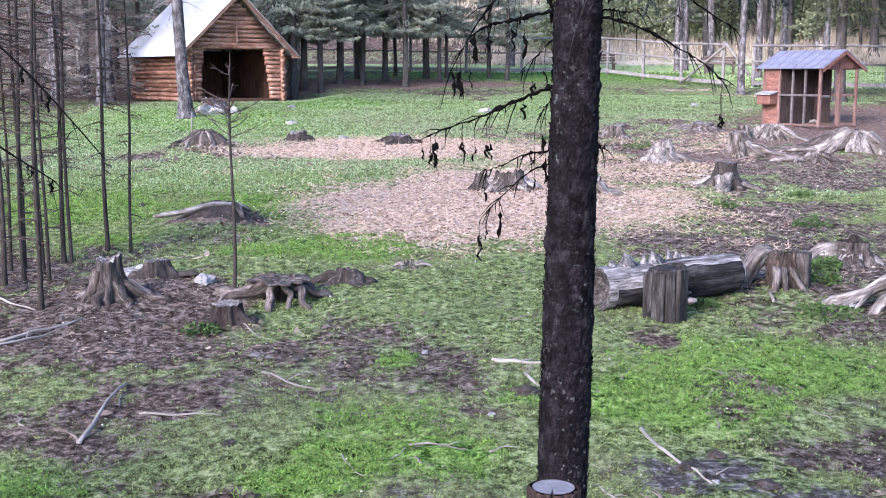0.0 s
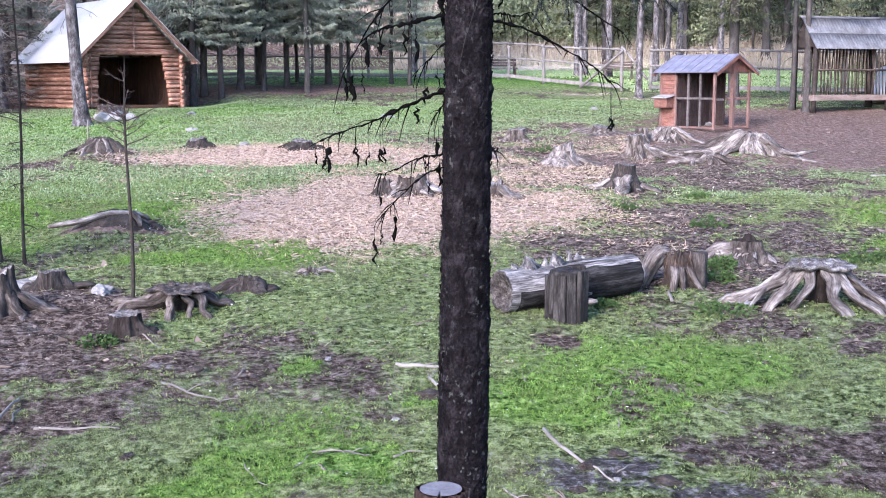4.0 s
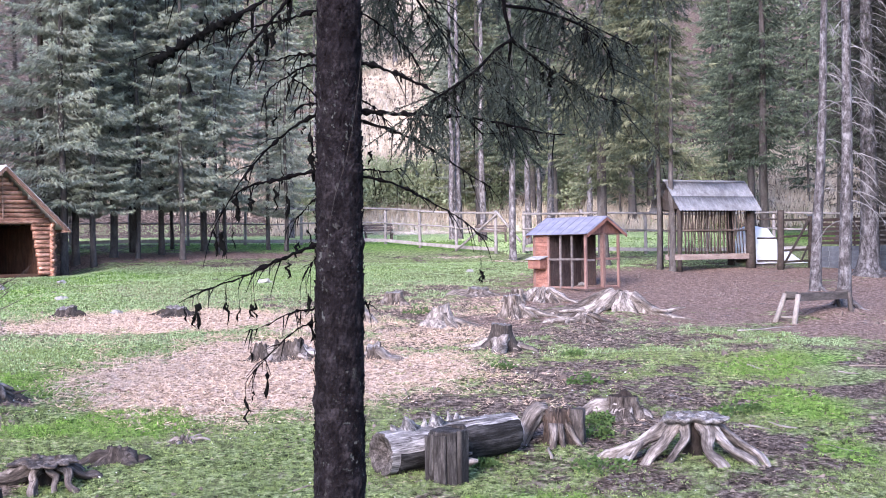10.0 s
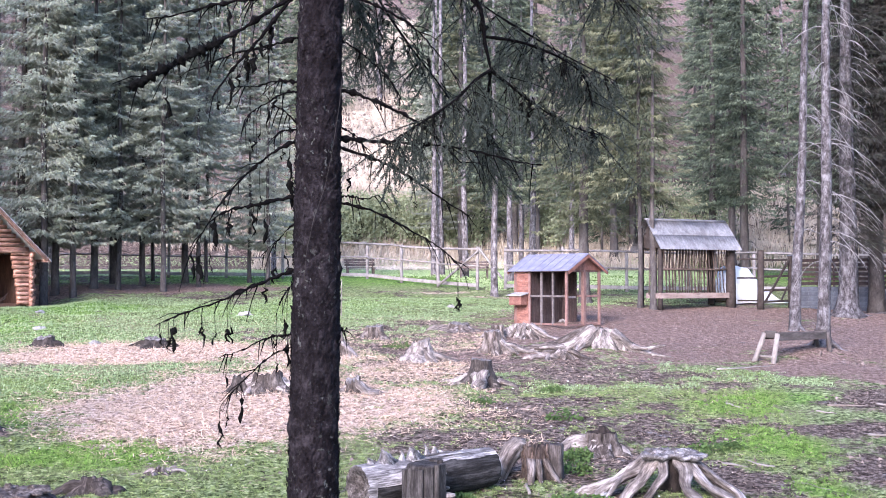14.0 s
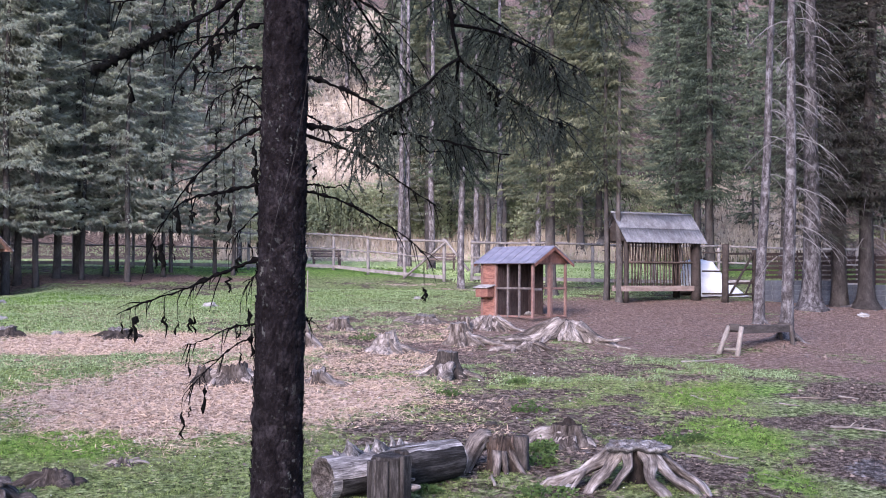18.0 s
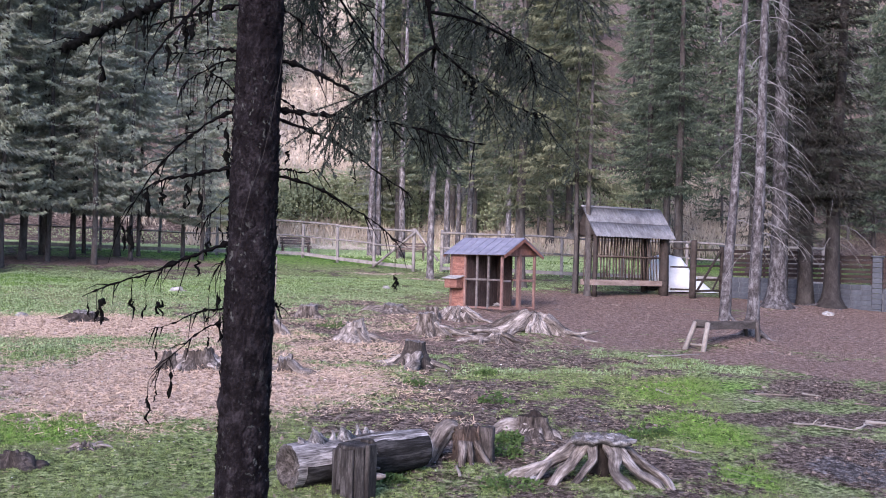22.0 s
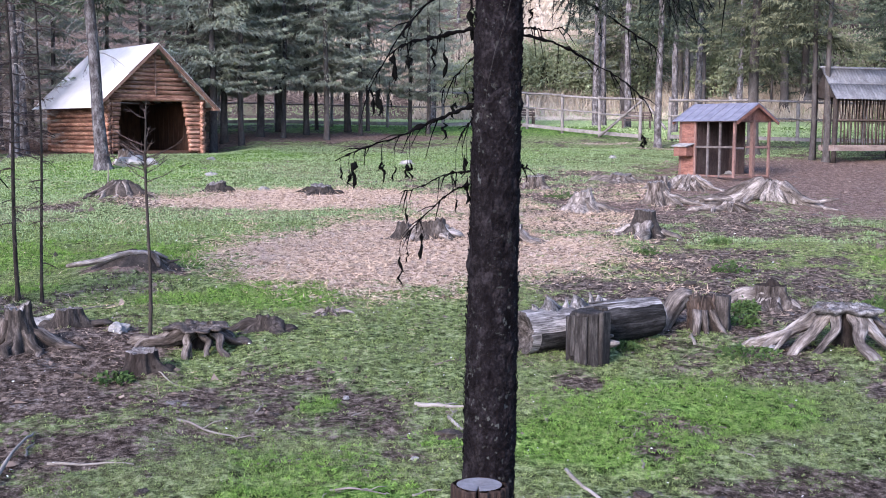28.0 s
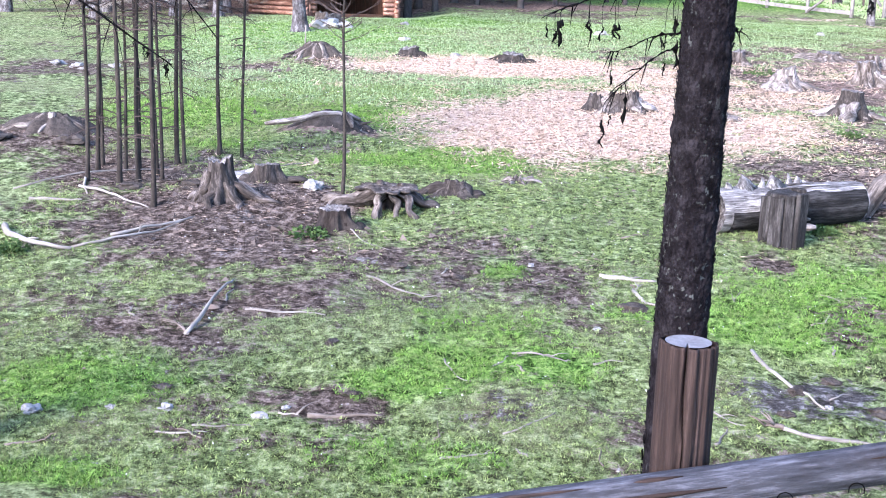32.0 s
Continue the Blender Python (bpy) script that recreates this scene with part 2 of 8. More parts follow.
M_COOP_LID = surface("coop_lid", (0.12, 0.112, 0.108), (0.22, 0.21, 0.205), (0.33, 0.32, 0.315), (1, 1, 1), 8, 40, 0.8, 0.4, 0.006)
M_COOP_INSIDE = surface("coop_inside_board", (0.0155, 0.00992, 0.00992), (0.031, 0.0205, 0.0198), (0.0527, 0.036, 0.0341), (1, 1, 0.4), 7, 34, 0.9, 0.3, 0.006)
M_BLUE_ROOF = surface("blue_grey_roof", (0.078, 0.0775, 0.102), (0.116, 0.1155, 0.149), (0.165, 0.1645, 0.2), (1, 1, 1), 4, 30, 0.55, 0.2, 0.004, (0.0532, 0.0532, 0.0677), 0.3)
M_IRON_ROOF = surface("corrugated_roof", (0.0685, 0.0685, 0.0764), (0.127, 0.127, 0.137), (0.201, 0.201, 0.211), (1, 0.35, 1), 5, 26, 0.6, 0.3, 0.006, (0.0527, 0.0448, 0.0422), 0.4)
M_FEEDER = surface("feeder_wood", (0.026, 0.0175, 0.0138), (0.06, 0.0435, 0.036), (0.12, 0.093, 0.079), (1, 1, 0.4), 8, 40, 0.85, 0.4, 0.008)
M_FEEDER_BOARD = surface("feeder_board", (0.093, 0.0651, 0.0558), (0.154, 0.116, 0.102), (0.218, 0.177, 0.158), (0.3, 1, 1), 8, 40, 0.85, 0.4, 0.008)
M_FENCE = surface("fence_wood", (0.0967, 0.0874, 0.0842), (0.165, 0.15, 0.145), (0.242, 0.227, 0.218), (1, 1, 1), 6, 36, 0.85, 0.4, 0.008)
M_GATE = surface("gate_wood", (0.0123, 0.00936, 0.00804), (0.0257, 0.0201, 0.0179), (0.0468, 0.0378, 0.0335), (1, 1, 1), 6, 36, 0.85, 0.4, 0.008)
M_BLOCK = surface("concrete_block", (0.0293, 0.0326, 0.0406), (0.0488, 0.0536, 0.0635), (0.075, 0.0795, 0.0915), (1, 1, 1), 6, 50, 0.9, 0.5, 0.006, (0.0228, 0.0228, 0.026), 0.4)
M_MORTAR = surface("mortar", (0.0564, 0.0586, 0.0629), (0.0826, 0.0847, 0.091), (0.113, 0.115, 0.122), (1, 1, 1), 8, 50, 0.95, 0.4, 0.005)
M_SLAT = surface("brown_slat", (0.0133, 0.00784, 0.007), (0.0234, 0.0148, 0.0133), (0.036, 0.0242, 0.0219), (0.3, 1, 1), 6, 36, 0.7, 0.3, 0.005)
M_TROUGH = surface("trough_board", (0.016, 0.0132, 0.0125), (0.038, 0.032, 0.03), (0.08, 0.069, 0.065), (0.3, 1, 1), 8, 44, 0.8, 0.5, 0.008)
M_POLE = surface("peeled_pole", (0.0843, 0.0695, 0.059), (0.152, 0.131, 0.116), (0.219, 0.198, 0.181), (1, 1, 0.35), 9, 44, 0.8, 0.5, 0.008)
M_SHEET = surface("white_sheet", (0.426, 0.433, 0.454), (0.524, 0.532, 0.554), (0.596, 0.603, 0.617), (1, 1, 1), 3, 20, 0.5, 0.25, 0.01, (0.355, 0.355, 0.369), 0.2)
M_BENCH = surface("bench_wood", (0.0434, 0.031, 0.0267), (0.0775, 0.0589, 0.0527), (0.124, 0.0992, 0.0899), (1, 1, 1), 8, 40, 0.8, 0.3, 0.005)
M_STONE = surface("pale_stone", (0.109, 0.104, 0.101), (0.197, 0.188, 0.182), (0.317, 0.306, 0.298), (1, 1, 1), 9, 50, 0.9, 0.8, 0.02, (0.071, 0.06, 0.0518), 0.5, space="Object")
M_SOIL = surface("soil_clod", (0.0186, 0.0149, 0.013), (0.0403, 0.0322, 0.0279), (0.0806, 0.0651, 0.0558), (1, 1, 1), 9, 40, 0.95, 1.0, 0.03, space="Object")
M_NEARPOST = surface("near_post_wood", (0.005, 0.0032, 0.0027), (0.02, 0.0125, 0.0105), (0.062, 0.041, 0.034), (1, 1, 0.05), 30, 140, 0.85, 1.0, 0.006, (0.006, 0.0042, 0.004), 0.6)
M_NEARCUT = surface("near_post_cut", (0.0894, 0.0816, 0.0858), (0.134, 0.127, 0.134), (0.186, 0.179, 0.186), (1, 1, 1), 20, 120, 0.8, 0.5, 0.003, (0.0595, 0.0484, 0.0484), 0.4)
M_NEARRAIL = surface("near_rail_wood", (0.0067, 0.0067, 0.00837), (0.0279, 0.0279, 0.0335), (0.106, 0.106, 0.126), (0.13, 1, 1), 26, 110, 0.7, 1.0, 0.008, (0.0112, 0.00893, 0.00893), 0.6)
M_NEEDLE = leafy("dark_needles", (0.014, 0.0185, 0.0155), (0.058, 0.07, 0.057), 0.8, 0.25)
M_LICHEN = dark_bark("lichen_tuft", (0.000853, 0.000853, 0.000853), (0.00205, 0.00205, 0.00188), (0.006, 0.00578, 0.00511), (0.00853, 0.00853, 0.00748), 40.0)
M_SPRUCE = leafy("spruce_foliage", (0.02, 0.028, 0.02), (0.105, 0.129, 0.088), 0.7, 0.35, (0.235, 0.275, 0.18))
# grove needles far paler than spruce: the haze is put into their colour
M_SPRUCE_GROVE = leafy("hazed_spruce_foliage", (0.12, 0.132, 0.105), (0.35, 0.375, 0.3), 0.7, 0.45, (0.44, 0.475, 0.33))
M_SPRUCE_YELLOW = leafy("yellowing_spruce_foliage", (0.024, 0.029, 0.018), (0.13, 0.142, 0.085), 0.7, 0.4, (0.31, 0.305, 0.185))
# drab brownish green, taken darker for the shade before the wall
M_SPRUCE_DRAB = leafy("drab_shaded_foliage", (0.016, 0.0152, 0.013), (0.046, 0.043, 0.0365), 0.8, 0.3, (0.045, 0.053, 0.036))
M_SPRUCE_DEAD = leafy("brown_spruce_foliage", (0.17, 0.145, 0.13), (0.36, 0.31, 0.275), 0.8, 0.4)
M_BUSH = leafy("bush_leaf", (0.13, 0.15, 0.085), (0.33, 0.37, 0.22))
M_WEED = leafy("weed_leaf", (0.0232, 0.0465, 0.0139), (0.093, 0.149, 0.0465))
M_GRASS = leafy("grass_blade", (0.02, 0.036, 0.009), (0.21, 0.28, 0.09), 0.7, 0.35)
M_MOSS = leafy("moss_tuft", (0.012, 0.018, 0.006), (0.075, 0.095, 0.035), 0.9, 0.25, (0.27, 0.335, 0.125))
M_LUSH = leafy("lush_tuft", (0.01, 0.026, 0.004), (0.07, 0.14, 0.022), 0.85, 0.3, (0.2, 0.34, 0.07))
M_FLECK = leafy("pale_fleck", (0.35, 0.34, 0.33), (0.7, 0.69, 0.68), 0.8, 0.2)
# far blades paler than the near grass, haze put into their colour
M_FARGRASS = leafy("far_grass_blade", (0.08, 0.125, 0.05), (0.35, 0.45, 0.23), 0.7, 0.35)
M_BLEACHED = surface("bleached_wood", (0.15, 0.141, 0.135), (0.252, 0.24, 0.231), (0.36, 0.345, 0.336), (1, 1, 0.3), 9, 50, 0.9, 0.6, 0.02, (0.072, 0.06, 0.054), 0.4)
# mown grass, paled further with the haze over the meadow
M_MEADOW = leafy("meadow_blade", (0.2, 0.3, 0.11), (0.5, 0.6, 0.33), 0.7, 0.4)
M_DRYGRASS = leafy("dry_grass_blade", (0.3, 0.25, 0.19), (0.6, 0.52, 0.42), 0.8, 0.35)
M_STRAW = leafy("straw", (0.16, 0.1, 0.067), (0.62, 0.475, 0.36), 0.8, 0.15)
M_LITTER = leafy("wood_litter", (0.02, 0.0145, 0.012), (0.23, 0.19, 0.165), 0.9, 0.0)
M_CRUMB = leafy("soil_crumb", (0.02, 0.014, 0.011), (0.19, 0.145, 0.122), 0.95, 0.0)


def ground_material():
    m, nt, b = mat("pasture", 0.95)
    b.inputs["Specular IOR Level"].default_value = 0.03
    v = coords(nt)

    def mask(name):
        a = nt.nodes.new("ShaderNodeAttribute")
        a.attribute_name = name
        return a.outputs["Fac"]
    n_big, n_mid, n_fine = noise_fac(nt, v, 0.55, 5.0), noise_fac(nt, v, 3.2, 6.0, 0.65), noise_fac(nt, v, 17.0, 8.0, 0.75)
    n_grit = noise_fac(nt, v, 60.0, 4.0, 0.8)
    n_patch = noise_fac(nt, v, 1.1, 6.0, 0.7)
    edge = calc(nt, 'ADD', calc(nt, 'MULTIPLY', n_mid, 1.3), calc(nt, 'MULTIPLY', n_fine, 1.5))
    edge = calc(nt, 'ADD', edge, calc(nt, 'MULTIPLY', n_patch, 1.7))
    edge = calc(nt, 'SUBTRACT', edge, 2.25)
    n_clump = noise_fac(nt, v, 8.0, 5.0, 0.7)
    blades = calc(nt, 'ADD', calc(nt, 'MULTIPLY', n_clump, 0.45), calc(nt, 'ADD', calc(nt, 'MULTIPLY', n_fine, 0.35), calc(nt, 'MULTIPLY', n_grit, 0.2)))
    grass = ramp(nt, blades, (0.43, (0.014, 0.0165, 0.0065)), (0.475, (0.062, 0.078, 0.03)), (0.52, (0.16, 0.2, 0.083)), (0.57, (0.33, 0.37, 0.19)))
    lush = ramp(nt, blades, (0.43, (0.01, 0.021, 0.004)), (0.5, (0.09, 0.17, 0.033)), (0.57, (0.25, 0.36, 0.1)))
    worn = ramp(nt, n_grit, (0.42, (0.085, 0.082, 0.042)), (0.58, (0.27, 0.265, 0.15)))
    grass = blend(nt, grey(nt, n_big, 0.45, 0.65), grass, blend(nt, 0.5, grass, worn))
    col = blend(nt, grey(nt, calc(nt, 'ADD', mask("lush"), calc(nt, 'MULTIPLY', edge, 0.6)), 0.35, 0.7), grass, lush)
    dry = ramp(nt, n_fine, (0.38, (0.37, 0.295, 0.22)), (0.62, (0.7, 0.595, 0.475)))
    col = blend(nt, grey(nt, calc(nt, 'ADD', mask("dry"), calc(nt, 'MULTIPLY', edge, 0.5)), 0.35, 0.65), col, dry)
    lumps = calc(nt, 'ADD', calc(nt, 'MULTIPLY', n_clump, 0.45), calc(nt, 'ADD', calc(nt, 'MULTIPLY', n_fine, 0.35), calc(nt, 'MULTIPLY', n_grit, 0.2)))
    mud = ramp(nt, lumps, (0.43, (0.014, 0.0095, 0.0075)), (0.48, (0.05, 0.036, 0.0285)), (0.52, (0.1, 0.074, 0.061)), (0.57, (0.22, 0.175, 0.15)))
    bare = grey(nt, calc(nt, 'ADD', mask("bare"), calc(nt, 'MULTIPLY', edge, 0.95)), 0.06, 0.3)
    col = blend(nt, bare, col, mud)
    earth = ramp(nt, lumps, (0.44, (0.076, 0.05, 0.04)), (0.49, (0.13, 0.088, 0.072)), (0.52, (0.17, 0.117, 0.097)), (0.57, (0.24, 0.174, 0.147)))
    col = blend(nt, grey(nt, calc(nt, 'ADD', mask("earth"), calc(nt, 'MULTIPLY', edge, 0.8)), 0.44, 0.56), col, earth)
    hay = ramp(nt, blades, (0.43, (0.05, 0.032, 0.023)), (0.48, (0.23, 0.158, 0.118)), (0.515, (0.41, 0.302, 0.238)), (0.57, (0.62, 0.5, 0.42)))
    hay_on = grey(nt, calc(nt, 'ADD', mask("hay"), calc(nt, 'MULTIPLY', edge, 0.8)), 0.43, 0.57)
    col = blend(nt, hay_on, col, hay)
    wet = grey(nt, calc(nt, 'ADD', mask("wet"), calc(nt, 'MULTIPLY', edge, 1.3)), 0.4, 0.6)
    col = blend(nt, wet, col, ramp(nt, lumps, (0.42, (0.014, 0.012, 0.0115)), (0.49, (0.05, 0.043, 0.041)), (0.53, (0.1, 0.09, 0.087)), (0.58, (0.26, 0.24, 0.235))))
    nt.links.new(col, b.inputs["Base Color"])
    nt.links.new(calc(nt, 'SUBTRACT', 0.95, calc(nt, 'MULTIPLY', wet, 0.3)), b.inputs["Roughness"])
    relief(nt, b, calc(nt, 'ADD', calc(nt, 'MULTIPLY', n_fine, 0.7), calc(nt, 'MULTIPLY', n_grit, 0.3)), 1.0, 0.09)
    return m


M_GROUND = ground_material()


# ---- mesh building ----
LATTICE = np.random.RandomState(3).rand(8, 128, 128)


def vnoise(x, y, size, layer=0):
    """Smooth value noise, 0 to 1, with cells of the given size in metres."""
    x, y = np.asarray(x, float) / size + 1000, np.asarray(y, float) / size + 1000
    i, j = np.floor(x).astype(int), np.floor(y).astype(int)
    u, v = x - i, y - j
    u, v = u * u * (3 - 2 * u), v * v * (3 - 2 * v)
    a = LATTICE[layer]
    i0, i1, j0, j1 = i % 128, (i + 1) % 128, j % 128, (j + 1) % 128
    return (a[i0, j0] * (1 - u) + a[i1, j0] * u) * (1 - v) + (a[i0, j1] * (1 - u) + a[i1, j1] * u) * v


def step(a, b, x):
    t = np.clip((np.asarray(x, float) - a) / (b - a), 0, 1)
    return t * t * (3 - 2 * t)


RISE = 0.074
CABIN_AT, CABIN_TURN, CABIN_Z = (-9.64, 44.18), radians(36), 3.28
MOUNDS = [(-4.2, 21.0, 1.2, 0.28), (-6.4, 30.6, 1.7, 0.3), (16.6, 28.9, 1.8, 0.22), (6.6, 15.3, 1.7, 0.12), (-8.8, 19.3, 1.7, 0.25),
          (-4.2, 15.8, 2.2, 0.1), (10.6, 29.8, 1.6, 0.2), (22.8, 37.6, 2.0, 0.2), (25.4, 38.3, 2.0, 0.2), (1.5, 24.3, 1.2, 0.06), (-1.0, 31.8, 2.5, 0.08)]


def ground_z(x, y):
    x, y = np.asarray(x, float), np.asarray(y, float)
    z = RISE * np.clip(y, 7.5, 62)
    bank = 0.55 + 2.0 * (1 - step(-1.5, 7.8, y))
    z = np.where(y < 7.5, bank, z)
    z = z + 0.035 * np.clip(y - 62, 0, 14) + 0.47 * np.clip(y - 76, 0, 120) + 0.02 * np.clip(y - 196, 0, 1e4)
    z = z + 2.6 * (vnoise(x, y, 26, 2) - 0.5) * step(74, 100, y)
    near = step(6.5, 9, y) * (1 - step(60, 70, y))
    z = z + near * (0.10 * (vnoise(x, y, 2.3, 0) - 0.5) + 0.07 * (vnoise(x, y, 0.8, 1) - 0.5) + (0.045 * (vnoise(x, y, 0.3, 3) - 0.5) + 0.03 * (vnoise(x, y, 0.14, 7) - 0.5)) * (1 - step(16, 26, y)))
    for mx, my, r, h in MOUNDS:
        z = z + h * np.exp(-((x - mx) ** 2 + (y - my) ** 2) / (0.5 * r * r))
    cx, cy = CABIN_AT[0] + 0.0, CABIN_AT[1] + 3.3
    k = 1 - step(3.6, 6.0, np.hypot(x - cx, y - cy))
    return z * (1 - k) + (CABIN_Z - 0.03) * k


def gz(x, y):
    return float(ground_z(x, y))


def blobs(x, y, rows):
    out = np.zeros(np.shape(x))
    for cx, cy, rx, ry, top in rows:
        d = np.hypot((x - cx) / rx, (y - cy) / ry)
        out = np.maximum(out, top * np.clip(1.5 - d, 0, 1))
    return out


HAY = [(0.6, 22.8, 3.1, 3.4, 1.0), (1.4, 25.6, 2.4, 2.2, 0.8), (-1.2, 31.4, 3.4, 1.9, 0.9), (-3.9, 30.2, 2.0, 1.0, 0.75), (2.6, 30.0, 2.2, 2.2, 0.6), (3.6, 23.2, 2.0, 2.4, 0.65), (10.6, 51.0, 3.0, 0.8, 0.5), (5.0, 27.6, 2.0, 1.8, 0.44), (7.4, 32.0, 2.6, 2.0, 0.36), (13.2, 48.2, 2.6, 1.2, 0.5)]
MUD_NEAR = [(-4.2, 14.8, 2.0, 1.9, 0.85), (-2.8, 12.1, 1.3, 1.0, 0.55), (-0.9, 14.4, 1.0, 0.9, 0.55), (-1.6, 13.2, 1.1, 0.8, 0.65), (0.0, 12.7, 0.8, 0.6, 0.65), (3.0, 11.1, 0.7, 0.3, 0.4), (2.5, 13.8, 0.45, 0.4, 0.8), (4.3, 11.6, 0.4, 0.25, 0.5), (3.6, 10.2, 0.7, 0.35, 0.45),
            (-3.5, 10.4, 0.35, 0.3, 0.5), (-1.7, 9.1, 0.55, 0.35, 0.85), (-4.3, 11.6, 1.0, 0.8, 0.3), (-0.4, 12.2, 1.0, 0.4, 0.62), (-6.2, 14.3, 1.0, 1.2, 0.8), (0.2, 7.9, 0.5, 0.25, 0.6), (-2.3, 9.2, 0.25, 0.2, 0.6), (7.7, 15.6, 0.6, 1.4, 0.9), (5.4, 15.0, 0.5, 0.35, 0.6), (-6.6, 17.0, 1.4, 1.6, 0.75)]
MUD_FAR = [(-14.0, 110.0, 18.0, 45.0, 2.0), (-50.0, 112.0, 40.0, 45.0, 2.0), (66.0, 135.0, 42.0, 48.0, 2.0), (3.7, 19.1, 1.3, 1.1, 1.0), (6.2, 21.1, 1.6, 1.1, 0.85), (-8.8, 18.8, 1.2, 1.6, 0.9), (10.7, 15.5, 0.85, 1.3, 1.3), (12.0, 16.4, 1.0, 1.0, 1.2), (12.0, 19.5, 1.5, 0.6, 1.0), (13.8, 19.4, 1.2, 0.8, 1.0), (7.7, 15.7, 0.8, 0.9, 0.8), (14.8, 22.2, 1.3, 1.2, 1.0), (4.6, 19.4, 1.8, 1.1, 1.0), (3.8, 24.5, 0.7, 0.8, 0.5), (7.4, 24.4, 0.7, 0.7, 0.5), (5.2, 17.4, 1.4, 1.1, 0.85),
           (6.5, 29.0, 3.4, 5.4, 0.62), (-6.6, 29.6, 2.0, 0.9, 0.8), (4.0, 26.5, 2.6, 3.2, 0.62), (9.0, 25.6, 3.0, 1.6, 0.5), (8.3, 20.0, 1.6, 1.4, 0.55), (-12.2, 28.4, 1.8, 1.6, 0.7), (8.6, 22.2, 1.4, 0.8, 0.75), (6.3, 22.8, 1.5, 0.8, 0.8), (4.4, 20.2, 1.4, 0.7, 0.9), (7.4, 37.0, 3.2, 2.6, 0.62), (5.0, 33.6, 3.0, 2.0, 0.55)]
MUD = MUD_NEAR + MUD_FAR
SWARD = [(-5.0, 25.0, 5.5, 4.5, 1.0), (-7.0, 36.0, 8.0, 6.0, 1.0), (3.0, 40.0, 7.0, 4.5, 0.8), (0.0, 16.5, 1.6, 2.0, 0.5)]
EARTH = [(18.5, 40.6, 6.0, 3.4, 1.0), (24.0, 39.5, 4.0, 3.0, 1.0), (-4.15, 20.9, 0.85, 0.5, 1.0), (15.5, 36.0, 5.8, 6.8, 1.0), (20.0, 31.0, 6.5, 4.6, 1.0), (13.4, 30.0, 3.6, 3.0, 0.75), (10.2, 34.4, 3.4, 3.2, 0.7), (26.0, 34.0, 7.0, 5.0, 1.0), (-7.0, 52.5, 5.0, 2.6, 0.95), (-1.5, 53.5, 6.0, 2.6, 0.95), (-14.5, 50.0, 6.0, 6.0, 0.9), (18.0, 24.8, 3.0, 2.0, 0.95), (15.6, 26.6, 2.4, 1.4, 0.85), (8.0, 30.6, 3.4, 3.6, 0.5), (0.0, 300.0, 600.0, 130.0, 1.0)]
LUSH = [(-1.5, 19.0, 1.2, 1.0, 1.0), (-0.5, 12.9, 0.3, 0.3, 0.9), (0.0, 10.1, 0.5, 0.5, 0.95), (-1.2, 9.6, 0.6, 0.4, 0.9), (2.5, 11.7, 1.1, 0.9, 1.0), (3.8, 12.8, 1.5, 1.0, 0.9), (-7.9, 38.6, 4.5, 4.0, 0.8), (-4.3, 43.9, 3.0, 2.8, 0.8), (0.9, 11.7, 0.4, 0.4, 0.6),
        (-4.0, 9.2, 0.9, 0.6, 0.8), (-0.8, 10.1, 0.6, 0.5, 1.0), (-0.6, 11.0, 0.8, 0.6, 0.6), (2.0, 42.5, 7.0, 4.5, 0.5), (-0.9, 8.1, 0.8, 0.4, 0.5), (-3.5, 7.6, 0.5, 0.3, 0.7), (12.3, 22.8, 1.4, 1.0, 0.75), (10.6, 21.6, 0.9, 0.9, 0.7), (9.9, 18.4, 0.9, 1.4, 0.85), (8.9, 15.2, 0.5, 0.8, 0.7), (-5.0, 25.0, 5.0, 4.0, 0.42), (-8.0, 35.0, 8.0, 6.0, 0.5), (7.5, 46.5, 6.0, 4.0, 0.5), (16.0, 64.0, 30.0, 10.0, 0.9), (-8.0, 68.0, 16.0, 8.0, 0.6), (-2.6, 18.7, 1.1, 0.6, 0.9), (-3.4, 22.8, 2.6, 1.8, 0.6), (-7.2, 22.4, 2.0, 2.0, 0.65), (-5.8, 19.6, 0.8, 0.5, 0.7)]
WET = [(2.4, 9.8, 0.6, 0.5, 0.85), (3.2, 9.2, 0.6, 0.4, 0.65), (10.8, 15.3, 0.6, 0.8, 0.85), (12.0, 16.2, 0.5, 0.5, 0.7)]
DRY = [(30.0, 83.0, 24.0, 4.5, 1.0), (12.8, 88.0, 5.5, 14.0, 1.0), (16.8, 110.0, 7.0, 20.0, 1.0), (20.5, 130.0, 8.0, 20.0, 1.0), (14.0, 80.5, 26.0, 4.5, 1.0), (-8.0, 84.0, 18.0, 6.0, 1.0)]


def bareness(x, y):
    """Where soil shows through: trodden places and ragged patches at three sizes."""
    n = 0.36 * vnoise(x, y, 1.7, 2) + 0.36 * vnoise(x, y, 0.7, 5) + 0.28 * vnoise(x, y, 0.27, 6) - 0.5
    return 0.6 * blobs(x, y, MUD) - 0.26 * blobs(x, y, LUSH) - 0.22 * blobs(x, y, SWARD) + 1.35 * n + 0.02


def axis(lo, a, b, hi, fine):
    left = a - np.geomspace(fine, a - lo, 34)[::-1]
    right = b + np.geomspace(fine, hi - b, 34)
    return np.concatenate([left, np.arange(a, b, fine), right])


def mesh_from(name, verts, faces, smooth=True):
    me = bpy.data.meshes.new(name)
    me.from_pydata([tuple(map(float, v)) for v in verts] if not isinstance(verts, np.ndarray) else verts.tolist(), [], faces)
    me.polygons.foreach_set("use_smooth", [smooth] * len(me.polygons))
    me.update()
    return me


